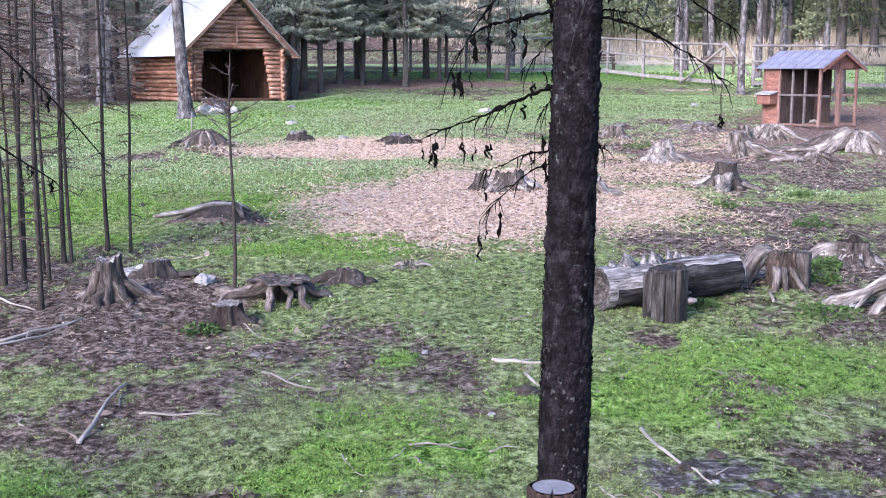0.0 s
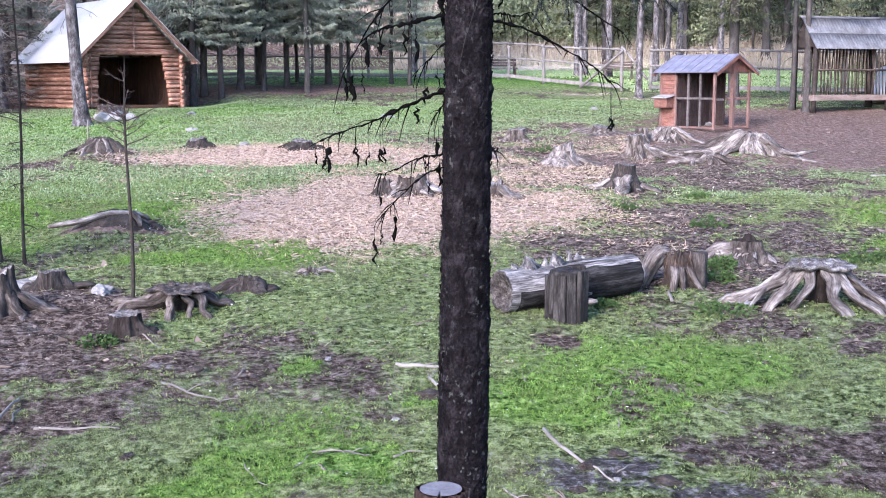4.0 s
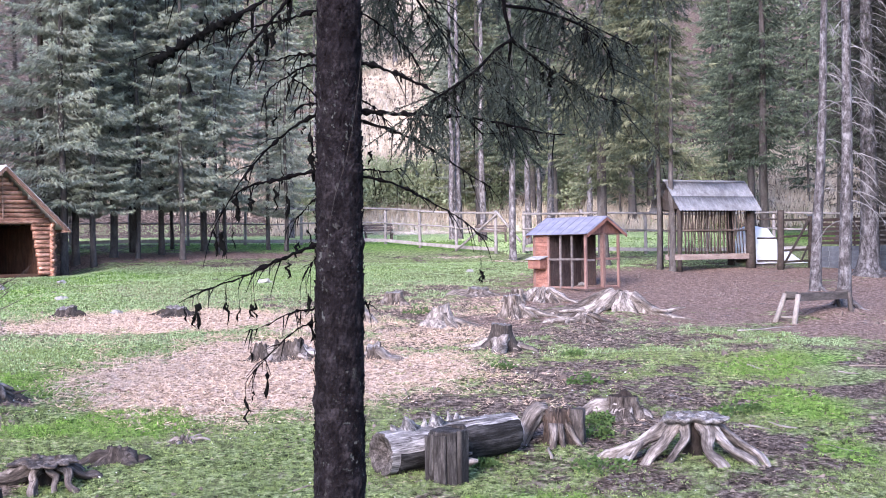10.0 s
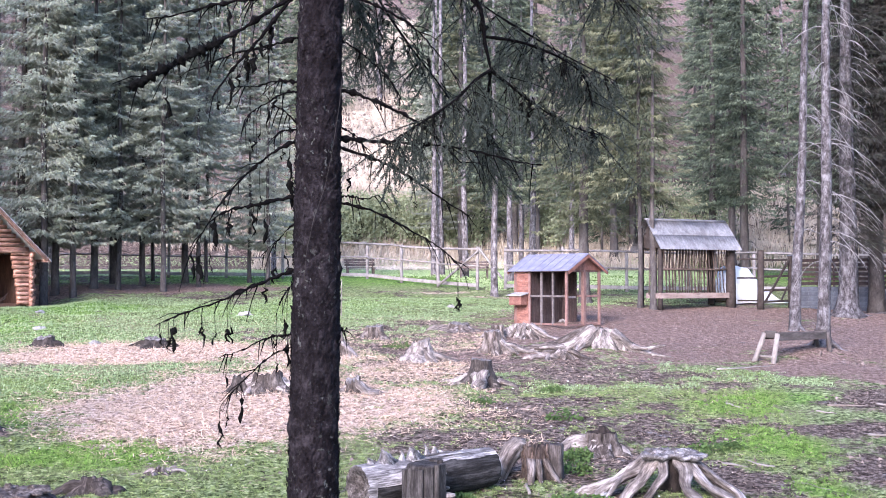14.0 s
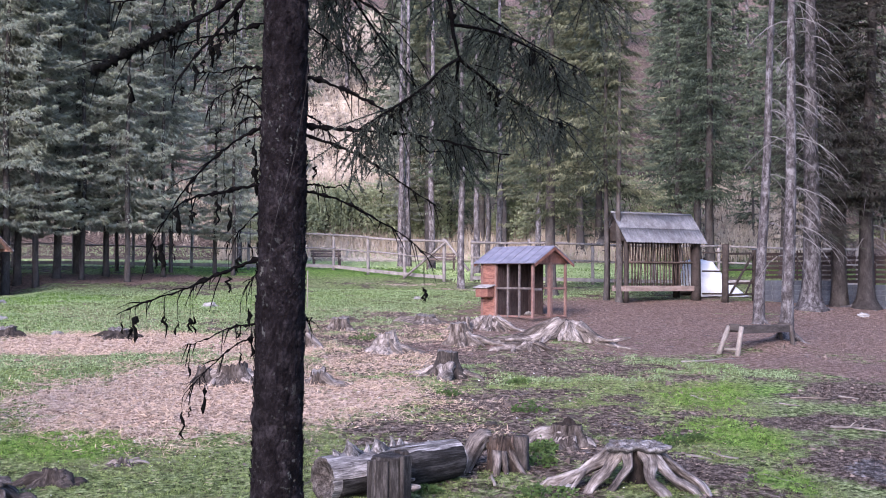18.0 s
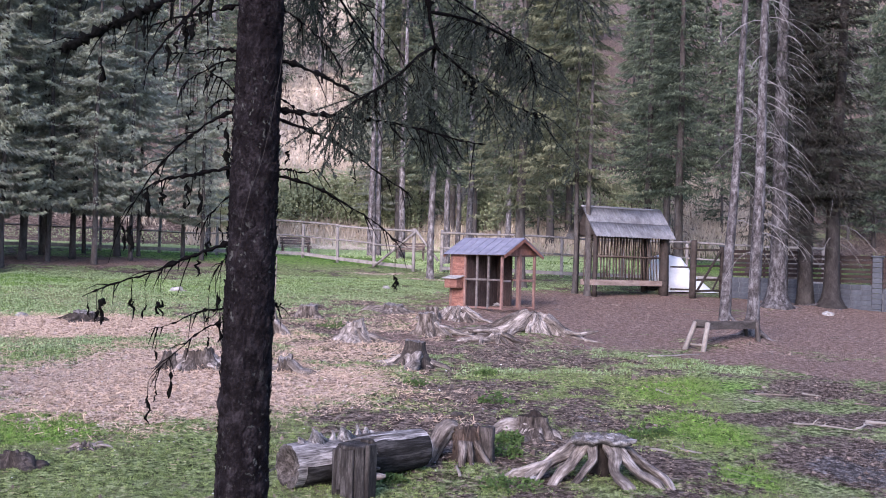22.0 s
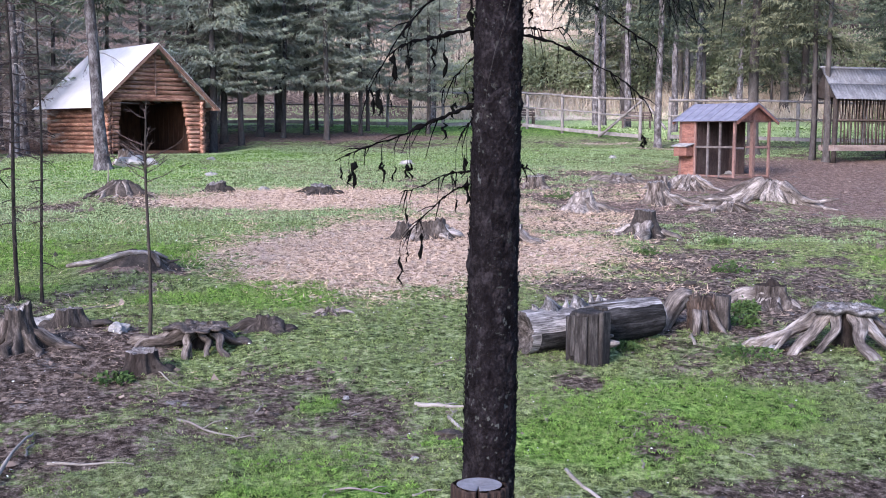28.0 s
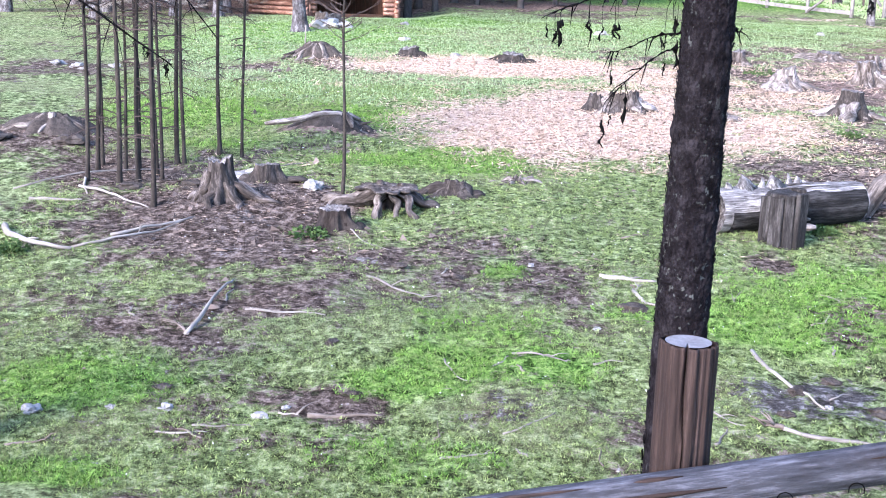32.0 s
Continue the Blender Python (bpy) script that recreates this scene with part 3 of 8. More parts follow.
def build_ground():
    xs = np.concatenate([axis(-1500, -15, -7, 1500, 0.17)[:-34], np.arange(-7, 10, 0.085), axis(-1500, 10, 31, 1500, 0.17)[34:]])
    ys = np.concatenate([7 - np.geomspace(0.12, 1500, 34)[::-1], np.arange(7, 18, 0.07), np.arange(18, 26, 0.11), np.arange(26, 64, 0.32), 64 + np.geomspace(0.2, 2400, 60)])
    gx, gy = np.meshgrid(xs, ys)
    px, py = gx.ravel(), gy.ravel()
    verts = np.column_stack([px, py, ground_z(px, py)])
    nx, ny = len(xs), len(ys)
    base = (np.arange(ny - 1)[:, None] * nx + np.arange(nx - 1)[None, :]).ravel()
    faces = np.column_stack([base, base + 1, base + nx + 1, base + nx])
    me = mesh_from("ground", verts, faces.tolist())
    for name, rows in (("hay", HAY), ("bare", MUD), ("earth", EARTH), ("lush", LUSH), ("wet", WET), ("dry", DRY)):
        at = me.attributes.new(name, 'FLOAT', 'POINT')
        at.data.foreach_set("value", bareness(px, py) if name == "bare" else blobs(px, py, rows))
    me.materials.append(M_GROUND)
    tagged(new("ground", me), "sloping forest pasture of moss, worn mud and strewn hay", "ground", kind="structure")


build_ground()


class Build:
    """Collects the vertices and faces of one mesh."""

    def __init__(self):
        self.v, self.f, self.g, self.flat = [], [], [], False

    def add(self, verts, faces, grain=None):
        """grain: where each vertex lies in the wood, its length along z; the place itself if not given."""
        n = len(self.v)
        verts = [tuple(p) for p in verts]
        self.v += verts
        self.g += verts if grain is None else grain
        self.f += [tuple(i + n for i in q) for q in faces]
        return self

    def tube(self, pts, radii, sides=8, rough=0.0, seed=0, caps=True, lobes=0, lobe=0.0):
        """A tapering tube along pts, its section uneven by rough."""
        rnd = random.Random(seed)
        pts = [Vector(p) for p in pts]
        ring, faces, grain, along = [], [], [], 0.0
        off = (seed * 1.37) % 11
        up = Vector((0.31, 0.17, 0.93))
        prev = None
        for i, p in enumerate(pts):
            d = (pts[min(i + 1, len(pts) - 1)] - pts[max(i - 1, 0)]).normalized()
            a = d.cross(up if abs(d.dot(up)) < 0.95 else Vector((1, 0, 0))).normalized() if prev is None else (prev - d * prev.dot(d)).normalized()
            prev = a
            c = d.cross(a)
            along += (p - pts[i - 1]).length if i else 0.0
            for k in range(sides):
                t = 2 * math.pi * k / sides
                r = radii[i] * (1 + rough * (rnd.random() * 2 - 1) + lobe * math.cos(lobes * t))
                ring.append(p + a * (r * math.cos(t)) + c * (r * math.sin(t)))
                grain.append((radii[i] * math.cos(t) + off, radii[i] * math.sin(t) + off * 0.7, along))
        for i in range(len(pts) - 1):
            for k in range(sides):
                q = (k + 1) % sides
                faces.append((i * sides + k, i * sides + q, (i + 1) * sides + q, (i + 1) * sides + k))
        if caps:
            faces.append(tuple(range(sides))[::-1])
            faces.append(tuple((len(pts) - 1) * sides + k for k in range(sides)))
        return self.add(ring, faces, grain)

    def box(self, m, size, bevel=0.01):
        """A box with cut edges at the pose m."""
        self.flat = True
        hx, hy, hz = (s / 2 for s in size)
        b = min(bevel, hx * 0.45, hy * 0.45, hz * 0.45)
        v, f = [], []
        for sx in (-1, 1):
            for sy in (-1, 1):
                for sz in (-1, 1):
                    v += [(sx * hx, sy * (hy - b), sz * (hz - b)), (sx * (hx - b), sy * hy, sz * (hz - b)), (sx * (hx - b), sy * (hy - b), sz * hz)]

        def i(sx, sy, sz, k):
            return ((sx > 0) * 4 + (sy > 0) * 2 + (sz > 0)) * 3 + k
        for k in range(3):
            for s in (-1, 1):
                quad = [(s, -1, -1), (s, 1, -1), (s, 1, 1), (s, -1, 1)]
                f.append([i(*[q[(j - k) % 3] for j in range(3)], k) for q in quad][::s])
        for k in range(3):
            j, n = (k + 1) % 3, (k + 2) % 3
            for sj in (-1, 1):
                for sn in (-1, 1):
                    def c(sk):
                        s = [0, 0, 0]
                        s[k], s[j], s[n] = sk, sj, sn
                        return s
                    f.append([i(*c(-1), j), i(*c(1), j), i(*c(1), n), i(*c(-1), n)][::sj * sn])
        for sx in (-1, 1):
            for sy in (-1, 1):
                for sz in (-1, 1):
                    f.append([i(sx, sy, sz, 0), i(sx, sy, sz, 1), i(sx, sy, sz, 2)][::sx * sy * sz])
        o = list(m.translation)
        k = max(range(3), key=lambda q: size[q])
        grain = [(p[(k + 1) % 3] + o[0] * 3.1 + o[2] * 2.3, p[(k + 2) % 3] + o[1] * 2.7, p[k] + o[2]) for p in v]
        return self.add([m @ Vector(p) for p in v], f, grain)

    def mesh(self, name, smooth=True):
        me = mesh_from(name, self.v, self.f, smooth and not self.flat)
        at = me.attributes.new("grain", 'FLOAT_VECTOR', 'POINT')
        at.data.foreach_set("vector", np.array(self.g, dtype=float).ravel())
        return me


def part(name, build, material, parent=None, label="", smooth=True):
    """Links a build, or a ready mesh, as one object under its thing."""
    me = build.mesh(name, smooth) if isinstance(build, Build) else build
    if not me.materials:
        me.materials.append(material)
    ob = new(name, me)
    if parent is not None:
        ob.parent = parent
    if label:
        tagged(ob, label)
    return ob


def thing(name, m, label, category, group="", kind=""):
    ob = new(name)
    ob.empty_display_size = 0.1
    ob.matrix_world = m
    return tagged(ob, label, category, group, kind)


def on_ground(x, y, turn=0.0, sink=0.02):
    return pose(x, y, gz(x, y) - sink, 0, 0, turn)


def beam(a, b, w, h, bevel=0.008):
    """A squared beam from a to b, h its upright side."""
    a, b = Vector(a), Vector(b)
    d = b - a
    m = Matrix.Translation((a + b) / 2) @ d.to_track_quat('X', 'Z').to_matrix().to_4x4()
    return Build().box(m, (d.length, w, h), bevel)


def pole(a, b, r0, r1, sides=10, seed=0, rough=0.04, bend=0.0, rings=5):
    rnd = random.Random(seed)
    a, b = Vector(a), Vector(b)
    off = Vector((rnd.uniform(-1, 1), rnd.uniform(-1, 1), rnd.uniform(-1, 1))) * bend
    pts = [a.lerp(b, i / (rings - 1)) + off * math.sin(math.pi * i / (rings - 1)) for i in range(rings)]
    return Build().tube(pts, [r0 + (r1 - r0) * i / (rings - 1) for i in range(rings)], sides, rough, seed)


# ---- log cabin ----
def log_cabin():
    m = pose(*CABIN_AT, CABIN_Z, 0, 0, math.degrees(CABIN_TURN))
    cabin = thing("log_cabin", m, "orange log cabin with a wide open front and pale roof", "cabin")
    w, l, d, n = 3.93, 5.4, 0.17, 12
    out = 0.16

    def log(a, b, r=d / 2 * 1.0, seed=0, material=M_CABIN_LOG):
        # each log lies along its own x, so that the grain runs with it
        a, b = Vector(a), Vector(b)
        q = (b - a)
        ob = part("log", pole((0, 0, 0), (q.length, 0, 0), r, r * 0.97, 10, seed, 0.05, 0.01, 6), material, cabin)
        ob.matrix_local = Matrix.Translation(a) @ q.to_track_quat('X', 'Z').to_matrix().to_4x4()
        # dark strip added in each groove, its shade put into the colour
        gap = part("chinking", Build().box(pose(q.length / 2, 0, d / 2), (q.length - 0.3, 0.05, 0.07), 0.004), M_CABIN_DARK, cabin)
        gap.matrix_local = ob.matrix_local.copy()
        return ob
    for i in range(n):
        z, s = d * (i + 0.5), i * 31
        e = out + 0.04 * math.sin(i * 2.3)
        log((0, -e, z), (0, l + out, z), seed=s)
        log((w, -e, z), (w, l + out, z), seed=s + 1)
        log((-out, l, z + d / 2 - 0.06), (w + out, l, z + d / 2 - 0.06), seed=s + 2)
        u = i / (n - 1)
        left = 0.47 + 0.12 * max(0, u - 0.5) * 2 + 0.02 * math.sin(i * 1.7)
        right = 3.40 - 0.3 * u ** 1.5 + 0.02 * math.sin(i * 2.9)
        log((-e, 0, z + d * 0.4), (left, 0, z + d * 0.4), seed=s + 3)
        log((right, 0, z + d * 0.4), (w + e, 0, z + d * 0.4), seed=s + 4)
    eave, apex, half = 1.78, 4.12, w / 2 + 0.52
    for i in range(14):
        z = n * d + d * 0.9 + i * d * 0.98
        hw = (apex - 0.16 - z) / (apex - eave) * half - 0.02
        if hw < 0.12:
            continue
        hw = min(hw, w / 2 + 0.12)
        log((w / 2 - hw, 0, z), (w / 2 + hw, 0, z), seed=i * 7 + 900)
        log((w / 2 - hw, l, z), (w / 2 + hw, l, z), seed=i * 7 + 903)
    slope = math.atan2(apex - eave, half)
    run = math.hypot(apex - eave, half)
    for side in (-1, 1):
        # two long sheets to a slope, the upper lapped over the lower
        for k in range(2):
            a = math.degrees(slope) if side > 0 else 180 - math.degrees(slope)
            m2 = Matrix.Translation((w / 2, l / 2 - 0.02, apex + 0.05)) @ pose(0, 0, 0, 0, a, 0)
            sheet = Build().box(m2 @ Matrix.Translation((run * (0.27 + 0.5 * k), 0, side * (0.024 - 0.014 * k))), (run * 0.56, l + 0.85, 0.014), 0.004)
            part("roof_sheet", sheet, M_PALE_ROOF, cabin, "pale sheet of roofing")
        for k in range(7):
            y0 = -0.3 + k * (l + 0.5) / 6
            part("rafter", Build().box(Matrix.Translation((w / 2, y0, apex - 0.02)) @ pose(0, 0, 0, 0, math.degrees(slope) if side > 0 else 180 - math.degrees(slope), 0)
                   @ Matrix.Translation((run / 2, 0, 0)), (run, 0.09, 0.1), 0.01), M_CABIN_TRIM, cabin)
        # a barge board with a scalloped lower edge
        for y0 in (-0.47, l + 0.42):
            v, f = [], []
            teeth = 26
            for k in range(teeth * 4 + 1):
                s = run * 1.02 * k / (teeth * 4)
                x = w / 2 + side * s * math.cos(slope)
                zt = apex + 0.03 - s * math.sin(slope)
                drop = 0.075 + 0.05 * abs(math.sin(math.pi * k / 4))
                v += [(x, y0, zt), (x, y0, zt - drop), (x, y0 - 0.03, zt), (x, y0 - 0.03, zt - drop)]
            for k in range(teeth * 4):
                a, b = k * 4, k * 4 + 4
                f += [(a, b, b + 1, a + 1), (a + 2, a + 3, b + 3, b + 2), (a, a + 2, b + 2, b), (a + 1, b + 1, b + 3, a + 3)]
            part("barge_board", Build().add(v, f), M_CABIN_TRIM, cabin, "scalloped barge board", smooth=False)
    for x in (-0.5, w + 0.5):
        part("eave_board", beam((x, -0.45, eave - 0.02), (x, l + 0.4, eave - 0.02), 0.03, 0.12), M_CABIN_TRIM, cabin)
    for k in range(16):
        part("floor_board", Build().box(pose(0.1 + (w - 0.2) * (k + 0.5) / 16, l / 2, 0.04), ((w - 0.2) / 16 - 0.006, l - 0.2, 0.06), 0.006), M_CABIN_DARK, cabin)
    # lining added to darken the room; the shade is in its colour
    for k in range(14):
        part("lining_board", Build().box(pose(0.13 + (w - 0.26) * (k + 0.5) / 14, l - 0.14, 1.02), ((w - 0.26) / 14 - 0.008, 0.025, 1.95), 0.004), M_CABIN_DARK, cabin, "added dark brown board inside, standing in for the room's shade")
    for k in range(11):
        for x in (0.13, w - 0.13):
            part("lining_board", Build().box(pose(x, 0.35 + (l - 0.6) * (k + 0.5) / 11, 1.02), (0.025, (l - 0.6) / 11 - 0.008, 1.95), 0.004), M_CABIN_DARK, cabin, "added dark brown board inside, standing in for the room's shade")
    part("lintel", pole((0.1, -0.03, 2.1), (w - 0.1, -0.03, 2.1), 0.1, 0.095, 12, 5, 0.04, 0.01, 8), M_CABIN_LOG, cabin, "pale log over the opening")
    part("gable_post", Build().box(pose(w / 2, -0.1, 3.05), (0.05, 0.03, 1.75), 0.006), M_CABIN_TRIM, cabin)
    for x in (0.02, w - 0.02):
        part("corner_board", Build().box(pose(x + (0.16 if x < 1 else -0.02), -0.1, 1.02), (0.06, 0.03, 2.0), 0.006), M_CABIN_LOG, cabin)
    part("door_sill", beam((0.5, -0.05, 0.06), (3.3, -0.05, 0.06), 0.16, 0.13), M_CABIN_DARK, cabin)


log_cabin()


# ---- hen house ----
def hen_house():
    m = pose(11.67, 35.82, gz(11.9, 36.6) + 0.01, 0, 0, 32)
    h = thing("hen_house", m, "red-brown wooden hen house with open run and blue-grey roof", "hen house")
    w, l, eave, apex = 1.77, 2.3, 1.86, 2.36

    def post(x, y, s=0.085, top=eave, material=M_COOP_POST, z0=0.0):
        part("post", Build().box(pose(x, y, (top + z0) / 2), (s, s, top - z0), 0.008), material, h)
    for x, y in ((0.04, 0.04), (w - 0.04, 0.04), (w - 0.04, l - 0.04), (0.04, l - 0.04)):
        post(x, y)
    post(0.92, 0.04, 0.13)
    post(0.04, 0.62, 0.07, material=M_COOP_PALE)
    post(0.04, 1.12, 0.07, material=M_COOP_PALE)
    post(0.04, 1.66, 0.08)
    post(w - 0.04, 1.1, 0.07)
    post(0.5, l - 0.04, 0.07)

    def rail(a, b, hh=0.07, ww=0.06, material=M_COOP_POST):
        part("rail", beam(a, b, ww, hh), material, h)
    for z in (0.05, 0.98, eave - 0.04):
        rail((0.04, 0.08, z), (0.04, 1.62, z), material=M_COOP_PALE if 0.5 < z < 1.5 else M_COOP_POST)
        rail((w - 0.04, 0.08, z), (w - 0.04, l - 0.08, z))
        rail((0.1, l - 0.04, z), (w - 0.1, l - 0.04, z))
        if z != 0.05:
            rail((0.98, 0.04, z), (w - 0.08, 0.04, z))
    rail((0.08, 0.04, 0.03), (w - 0.08, 0.04, 0.03), 0.06)
    rail((0.08, 0.04, eave - 0.04), (0.9, 0.04, eave - 0.04))
    rail((0.07, 0.02, 0.95), (0.45, 0.02, 0.95), material=M_COOP_PALE)
    # boarded house at the far end of the run, lapped boards
    for k in range(14):
        z = 0.1 + k * 0.127
        part("board", Build().box(pose(0.015, 1.98, z, 0, 6), (0.02, 0.62, 0.135), 0.003), M_COOP, h)
        part("board", Build().box(pose(w / 2, l + 0.015, z, 6), (w, 0.02, 0.135), 0.003), M_COOP, h)
    for k in range(13):
        part("plank", Build().box(pose(0.1 + 0.085 + k * 0.125, 1.64, eave / 2), (0.12, 0.022, eave - 0.06), 0.003), M_COOP_INSIDE, h)
    for k in range(6):
        part("plank", Build().box(pose(w - 0.085, 1.03 + k * 0.12, eave / 2), (0.02, 0.115, eave - 0.1), 0.003), M_COOP_INSIDE, h)
    # nest box on the outside with its sloping lid
    part("nest_box", Build().box(pose(-0.17, 1.98, 0.84), (0.34, 0.55, 0.34), 0.01), M_COOP, h)
    part("nest_box_lid", Build().box(pose(-0.19, 1.98, 1.04, 0, -12), (0.46, 0.66, 0.035), 0.006), M_COOP_LID, h, "pale weathered sloping lid")
    # gables
    for y, material in ((0.0, M_COOP), (l + 0.03, M_COOP)):
        v = [(-0.02, y - 0.02, eave - 0.02), (w + 0.02, y - 0.02, eave - 0.02), (w / 2, y - 0.02, apex), (-0.02, y + 0.02, eave - 0.02), (w + 0.02, y + 0.02, eave - 0.02), (w / 2, y + 0.02, apex)]
        part("gable_board", Build().add(v, [(0, 1, 2), (5, 4, 3), (0, 3, 4, 1), (1, 4, 5, 2), (2, 5, 3, 0)]), material, h, smooth=False)
    half, run = w / 2 + 0.16, 0.0
    slope = math.atan2(apex - eave + 0.08, half)
    run = half / math.cos(slope)
    for side in (1, -1):
        a = math.degrees(slope) if side > 0 else 180 - math.degrees(slope)
        roof = part("roof_panel", Build().box(Matrix.Translation((w / 2, l / 2, apex + 0.03)) @ pose(0, 0, 0, 0, a, 0) @ Matrix.Translation((run / 2, 0, 0.0)), (run, l + 0.42, 0.025), 0.004), M_BLUE_ROOF, h, "blue-grey felt roof")
        for k in range(8):
            part("batten", Build().box(Matrix.Translation((w / 2, -0.14 + k * (l + 0.28) / 7, apex + 0.03)) @ pose(0, 0, 0, 0, a, 0) @ Matrix.Translation((run / 2, 0, 0.02 * side)), (run - 0.02, 0.025, 0.02), 0.004), M_BLUE_ROOF, roof)
        for y in (-0.2, l + 0.2):
            part("fascia", Build().box(Matrix.Translation((w / 2, y, apex - 0.01)) @ pose(0, 0, 0, 0, a, 0) @ Matrix.Translation((run / 2, 0, -0.04 * side)), (run, 0.025, 0.09), 0.004), M_COOP, h)


hen_house()


# ---- hay feeder ----
def hay_feeder():
    f = thing("hay_feeder", pose(17.5, 41.95, gz(19, 42.6) - 0.03, 0, 0, 15), "roofed hay rack of crossing slats under corrugated iron", "hay feeder")
    l, w, eave, apex = 3.75, 1.5, 2.48, 3.55
    for x, y, r in ((0.1, 0.2, 0.1), (l - 0.12, 0.2, 0.21), (0.1, w - 0.1, 0.1), (l - 0.12, w - 0.1, 0.15)):
        part("post", pole((x, y, 0), (x, y, eave + 0.15), r, r * 0.9, 10, int(x * 10), 0.05), M_GATE, f)
    rnd = random.Random(5)
    for y0, y1, lean in ((0.12, 0.42, 0.22), (0.95, 0.62, -0.18)):
        for k in range(21):
            x = 0.2 + k * (l - 0.55) / 20 + rnd.uniform(-0.02, 0.02)
            part("slat", pole((x, y0, eave - 0.02), (x + 1.7 * lean + rnd.uniform(-0.04, 0.04), y1, 0.62), 0.026, 0.022, 6, k, 0.06, 0.01, 4), M_FEEDER, f)
    for y, z in ((0.1, eave - 0.02), (0.2, 1.62), (0.98, eave - 0.02), (0.86, 1.62)):
        part("rail", pole((0.05, y, z), (l - 0.05, y, z), 0.04, 0.035, 8, int(z * 10), 0.05, 0.01), M_FEEDER, f)
    part("tray_front", beam((0.0, 0.12, 0.58), (l - 0.1, 0.12, 0.58), 0.045, 0.22), M_FEEDER_BOARD, f, "pale sawn board")
    part("tray_back", beam((0.0, 0.98, 0.58), (l - 0.1, 0.98, 0.58), 0.045, 0.22), M_FEEDER_BOARD, f)
    part("tray_end", beam((0.02, 0.14, 0.58), (0.02, 0.96, 0.58), 0.04, 0.22), M_FEEDER_BOARD, f)
    part("tray_floor", Build().box(pose(l / 2, 0.55, 0.5), (l - 0.2, 0.82, 0.03), 0.005), M_FEEDER_BOARD, f)
    for x in (0.0, l - 0.14):
        v = [(x, 0.0, eave - 0.02), (x, w, eave - 0.02), (x, w / 2, apex - 0.06), (x + 0.03, 0.0, eave - 0.02), (x + 0.03, w, eave - 0.02), (x + 0.03, w / 2, apex - 0.06)]
        part("gable_board", Build().add(v, [(0, 2, 1), (3, 4, 5), (0, 1, 4, 3), (1, 2, 5, 4), (2, 0, 3, 5)]), M_GATE, f, smooth=False)
    # corrugated sheets: two rows to a slope
    half = w / 2 + 0.22
    for side in (-1, 1):
        for row in range(2):
            for k in range(5):
                v, fc = [], []
                x0, x1, n = -0.22 + k * (l + 0.3) / 5, -0.22 + (k + 1) * (l + 0.3) / 5 + 0.03, 24
                s0, s1 = (0.0, 0.53) if row == 0 else (0.5, 1.02)
                lift = 0.012 * (1 - row) + 0.004 * (k % 2)
                for i in range(n + 1):
                    x = x0 + (x1 - x0) * i / n
                    ripple = 0.012 * math.cos(2 * math.pi * i / 4)
                    for s in (s0, s1):
                        for t in (0.0, 0.004):
                            v.append((x, w / 2 + side * half * s, apex + 0.03 - (apex - eave + 0.1) * s + ripple + lift + t))
                for i in range(n):
                    a, b = i * 4, i * 4 + 4
                    fc += [(a + 1, b + 1, b + 3, a + 3)[::-side], (a, a + 2, b + 2, b)[::-side], (a, b, b + 1, a + 1), (a + 2, a + 3, b + 3, b + 2)]
                part("roof_sheet", Build().add(v, fc), M_IRON_ROOF, f, "grey corrugated iron sheet")
    part("ridge_cap", pole((-0.22, w / 2, apex + 0.04), (l + 0.05, w / 2, apex + 0.04), 0.05, 0.05, 8), M_IRON_ROOF, f)


hay_feeder()


# ---- fence, gate and wall ----
def rail_fence():
    fence = thing("rail_fence", pose(0, 0, 0), "weathered pale wooden post and rail fence", "fence", kind="")
    runs = [[(-22 + 2.9 * i, 60.6 + 0.25 * math.sin(i * 1.3)) for i in range(10)] + [(6.0, 60.6), (8.5, 60.0), (9.9, 57.4), (11.3, 55.0), (12.65, 52.4)],
            [(13.9, 52.0), (16.6, 51.6), (19.6, 51.2), (22.6, 51.0), (25.8, 50.6), (29.0, 50.0), (32.5, 49.4)]]
    rnd = random.Random(11)
    for run in runs:
        pts = [Vector((x, y, gz(x, y))) for x, y in run]
        for k, p in enumerate(pts):
            part("post", pole(p - Vector((0, 0, 0.1)), p + Vector((rnd.uniform(-0.04, 0.04), 0, 1.95 + rnd.uniform(-0.05, 0.1))), 0.085, 0.075, 9, k, 0.05), M_FENCE, fence)
        for k in range(len(pts) - 1):
            a, b = pts[k], pts[k + 1]
            for z, r in ((1.86, 0.06), (1.12, 0.045)):
                j = Vector((0, -0.09, z))
                part("rail", pole(a + j + (a - b) * 0.03 + Vector((0, 0, rnd.uniform(-0.04, 0.04))), b + j + (b - a) * 0.03 + Vector((0, 0, rnd.uniform(-0.04, 0.04))), r, r * 0.85, 8, k, 0.05, 0.03), M_FENCE, fence)
            part("bottom_board", beam(a + Vector((0, -0.1, 0.2)), b + Vector((0, -0.1, 0.2)), 0.035, 0.17), M_FENCE, fence)
    p, q, s = (Vector((x, y, gz(x, y))) for x, y in ((11.2, 54.6), (12.65, 52.3), (13.55, 51.4)))
    part("brace", pole(p + Vector((0, -0.15, 0.1)), q + Vector((0, -0.15, 1.85)), 0.06, 0.055, 8, 3, 0.05), M_FENCE, fence)
    part("brace", pole(s + Vector((0, -0.15, 0.55)), q + Vector((0, -0.15, 1.95)), 0.06, 0.055, 8, 4, 0.05), M_FENCE, fence)


rail_fence()


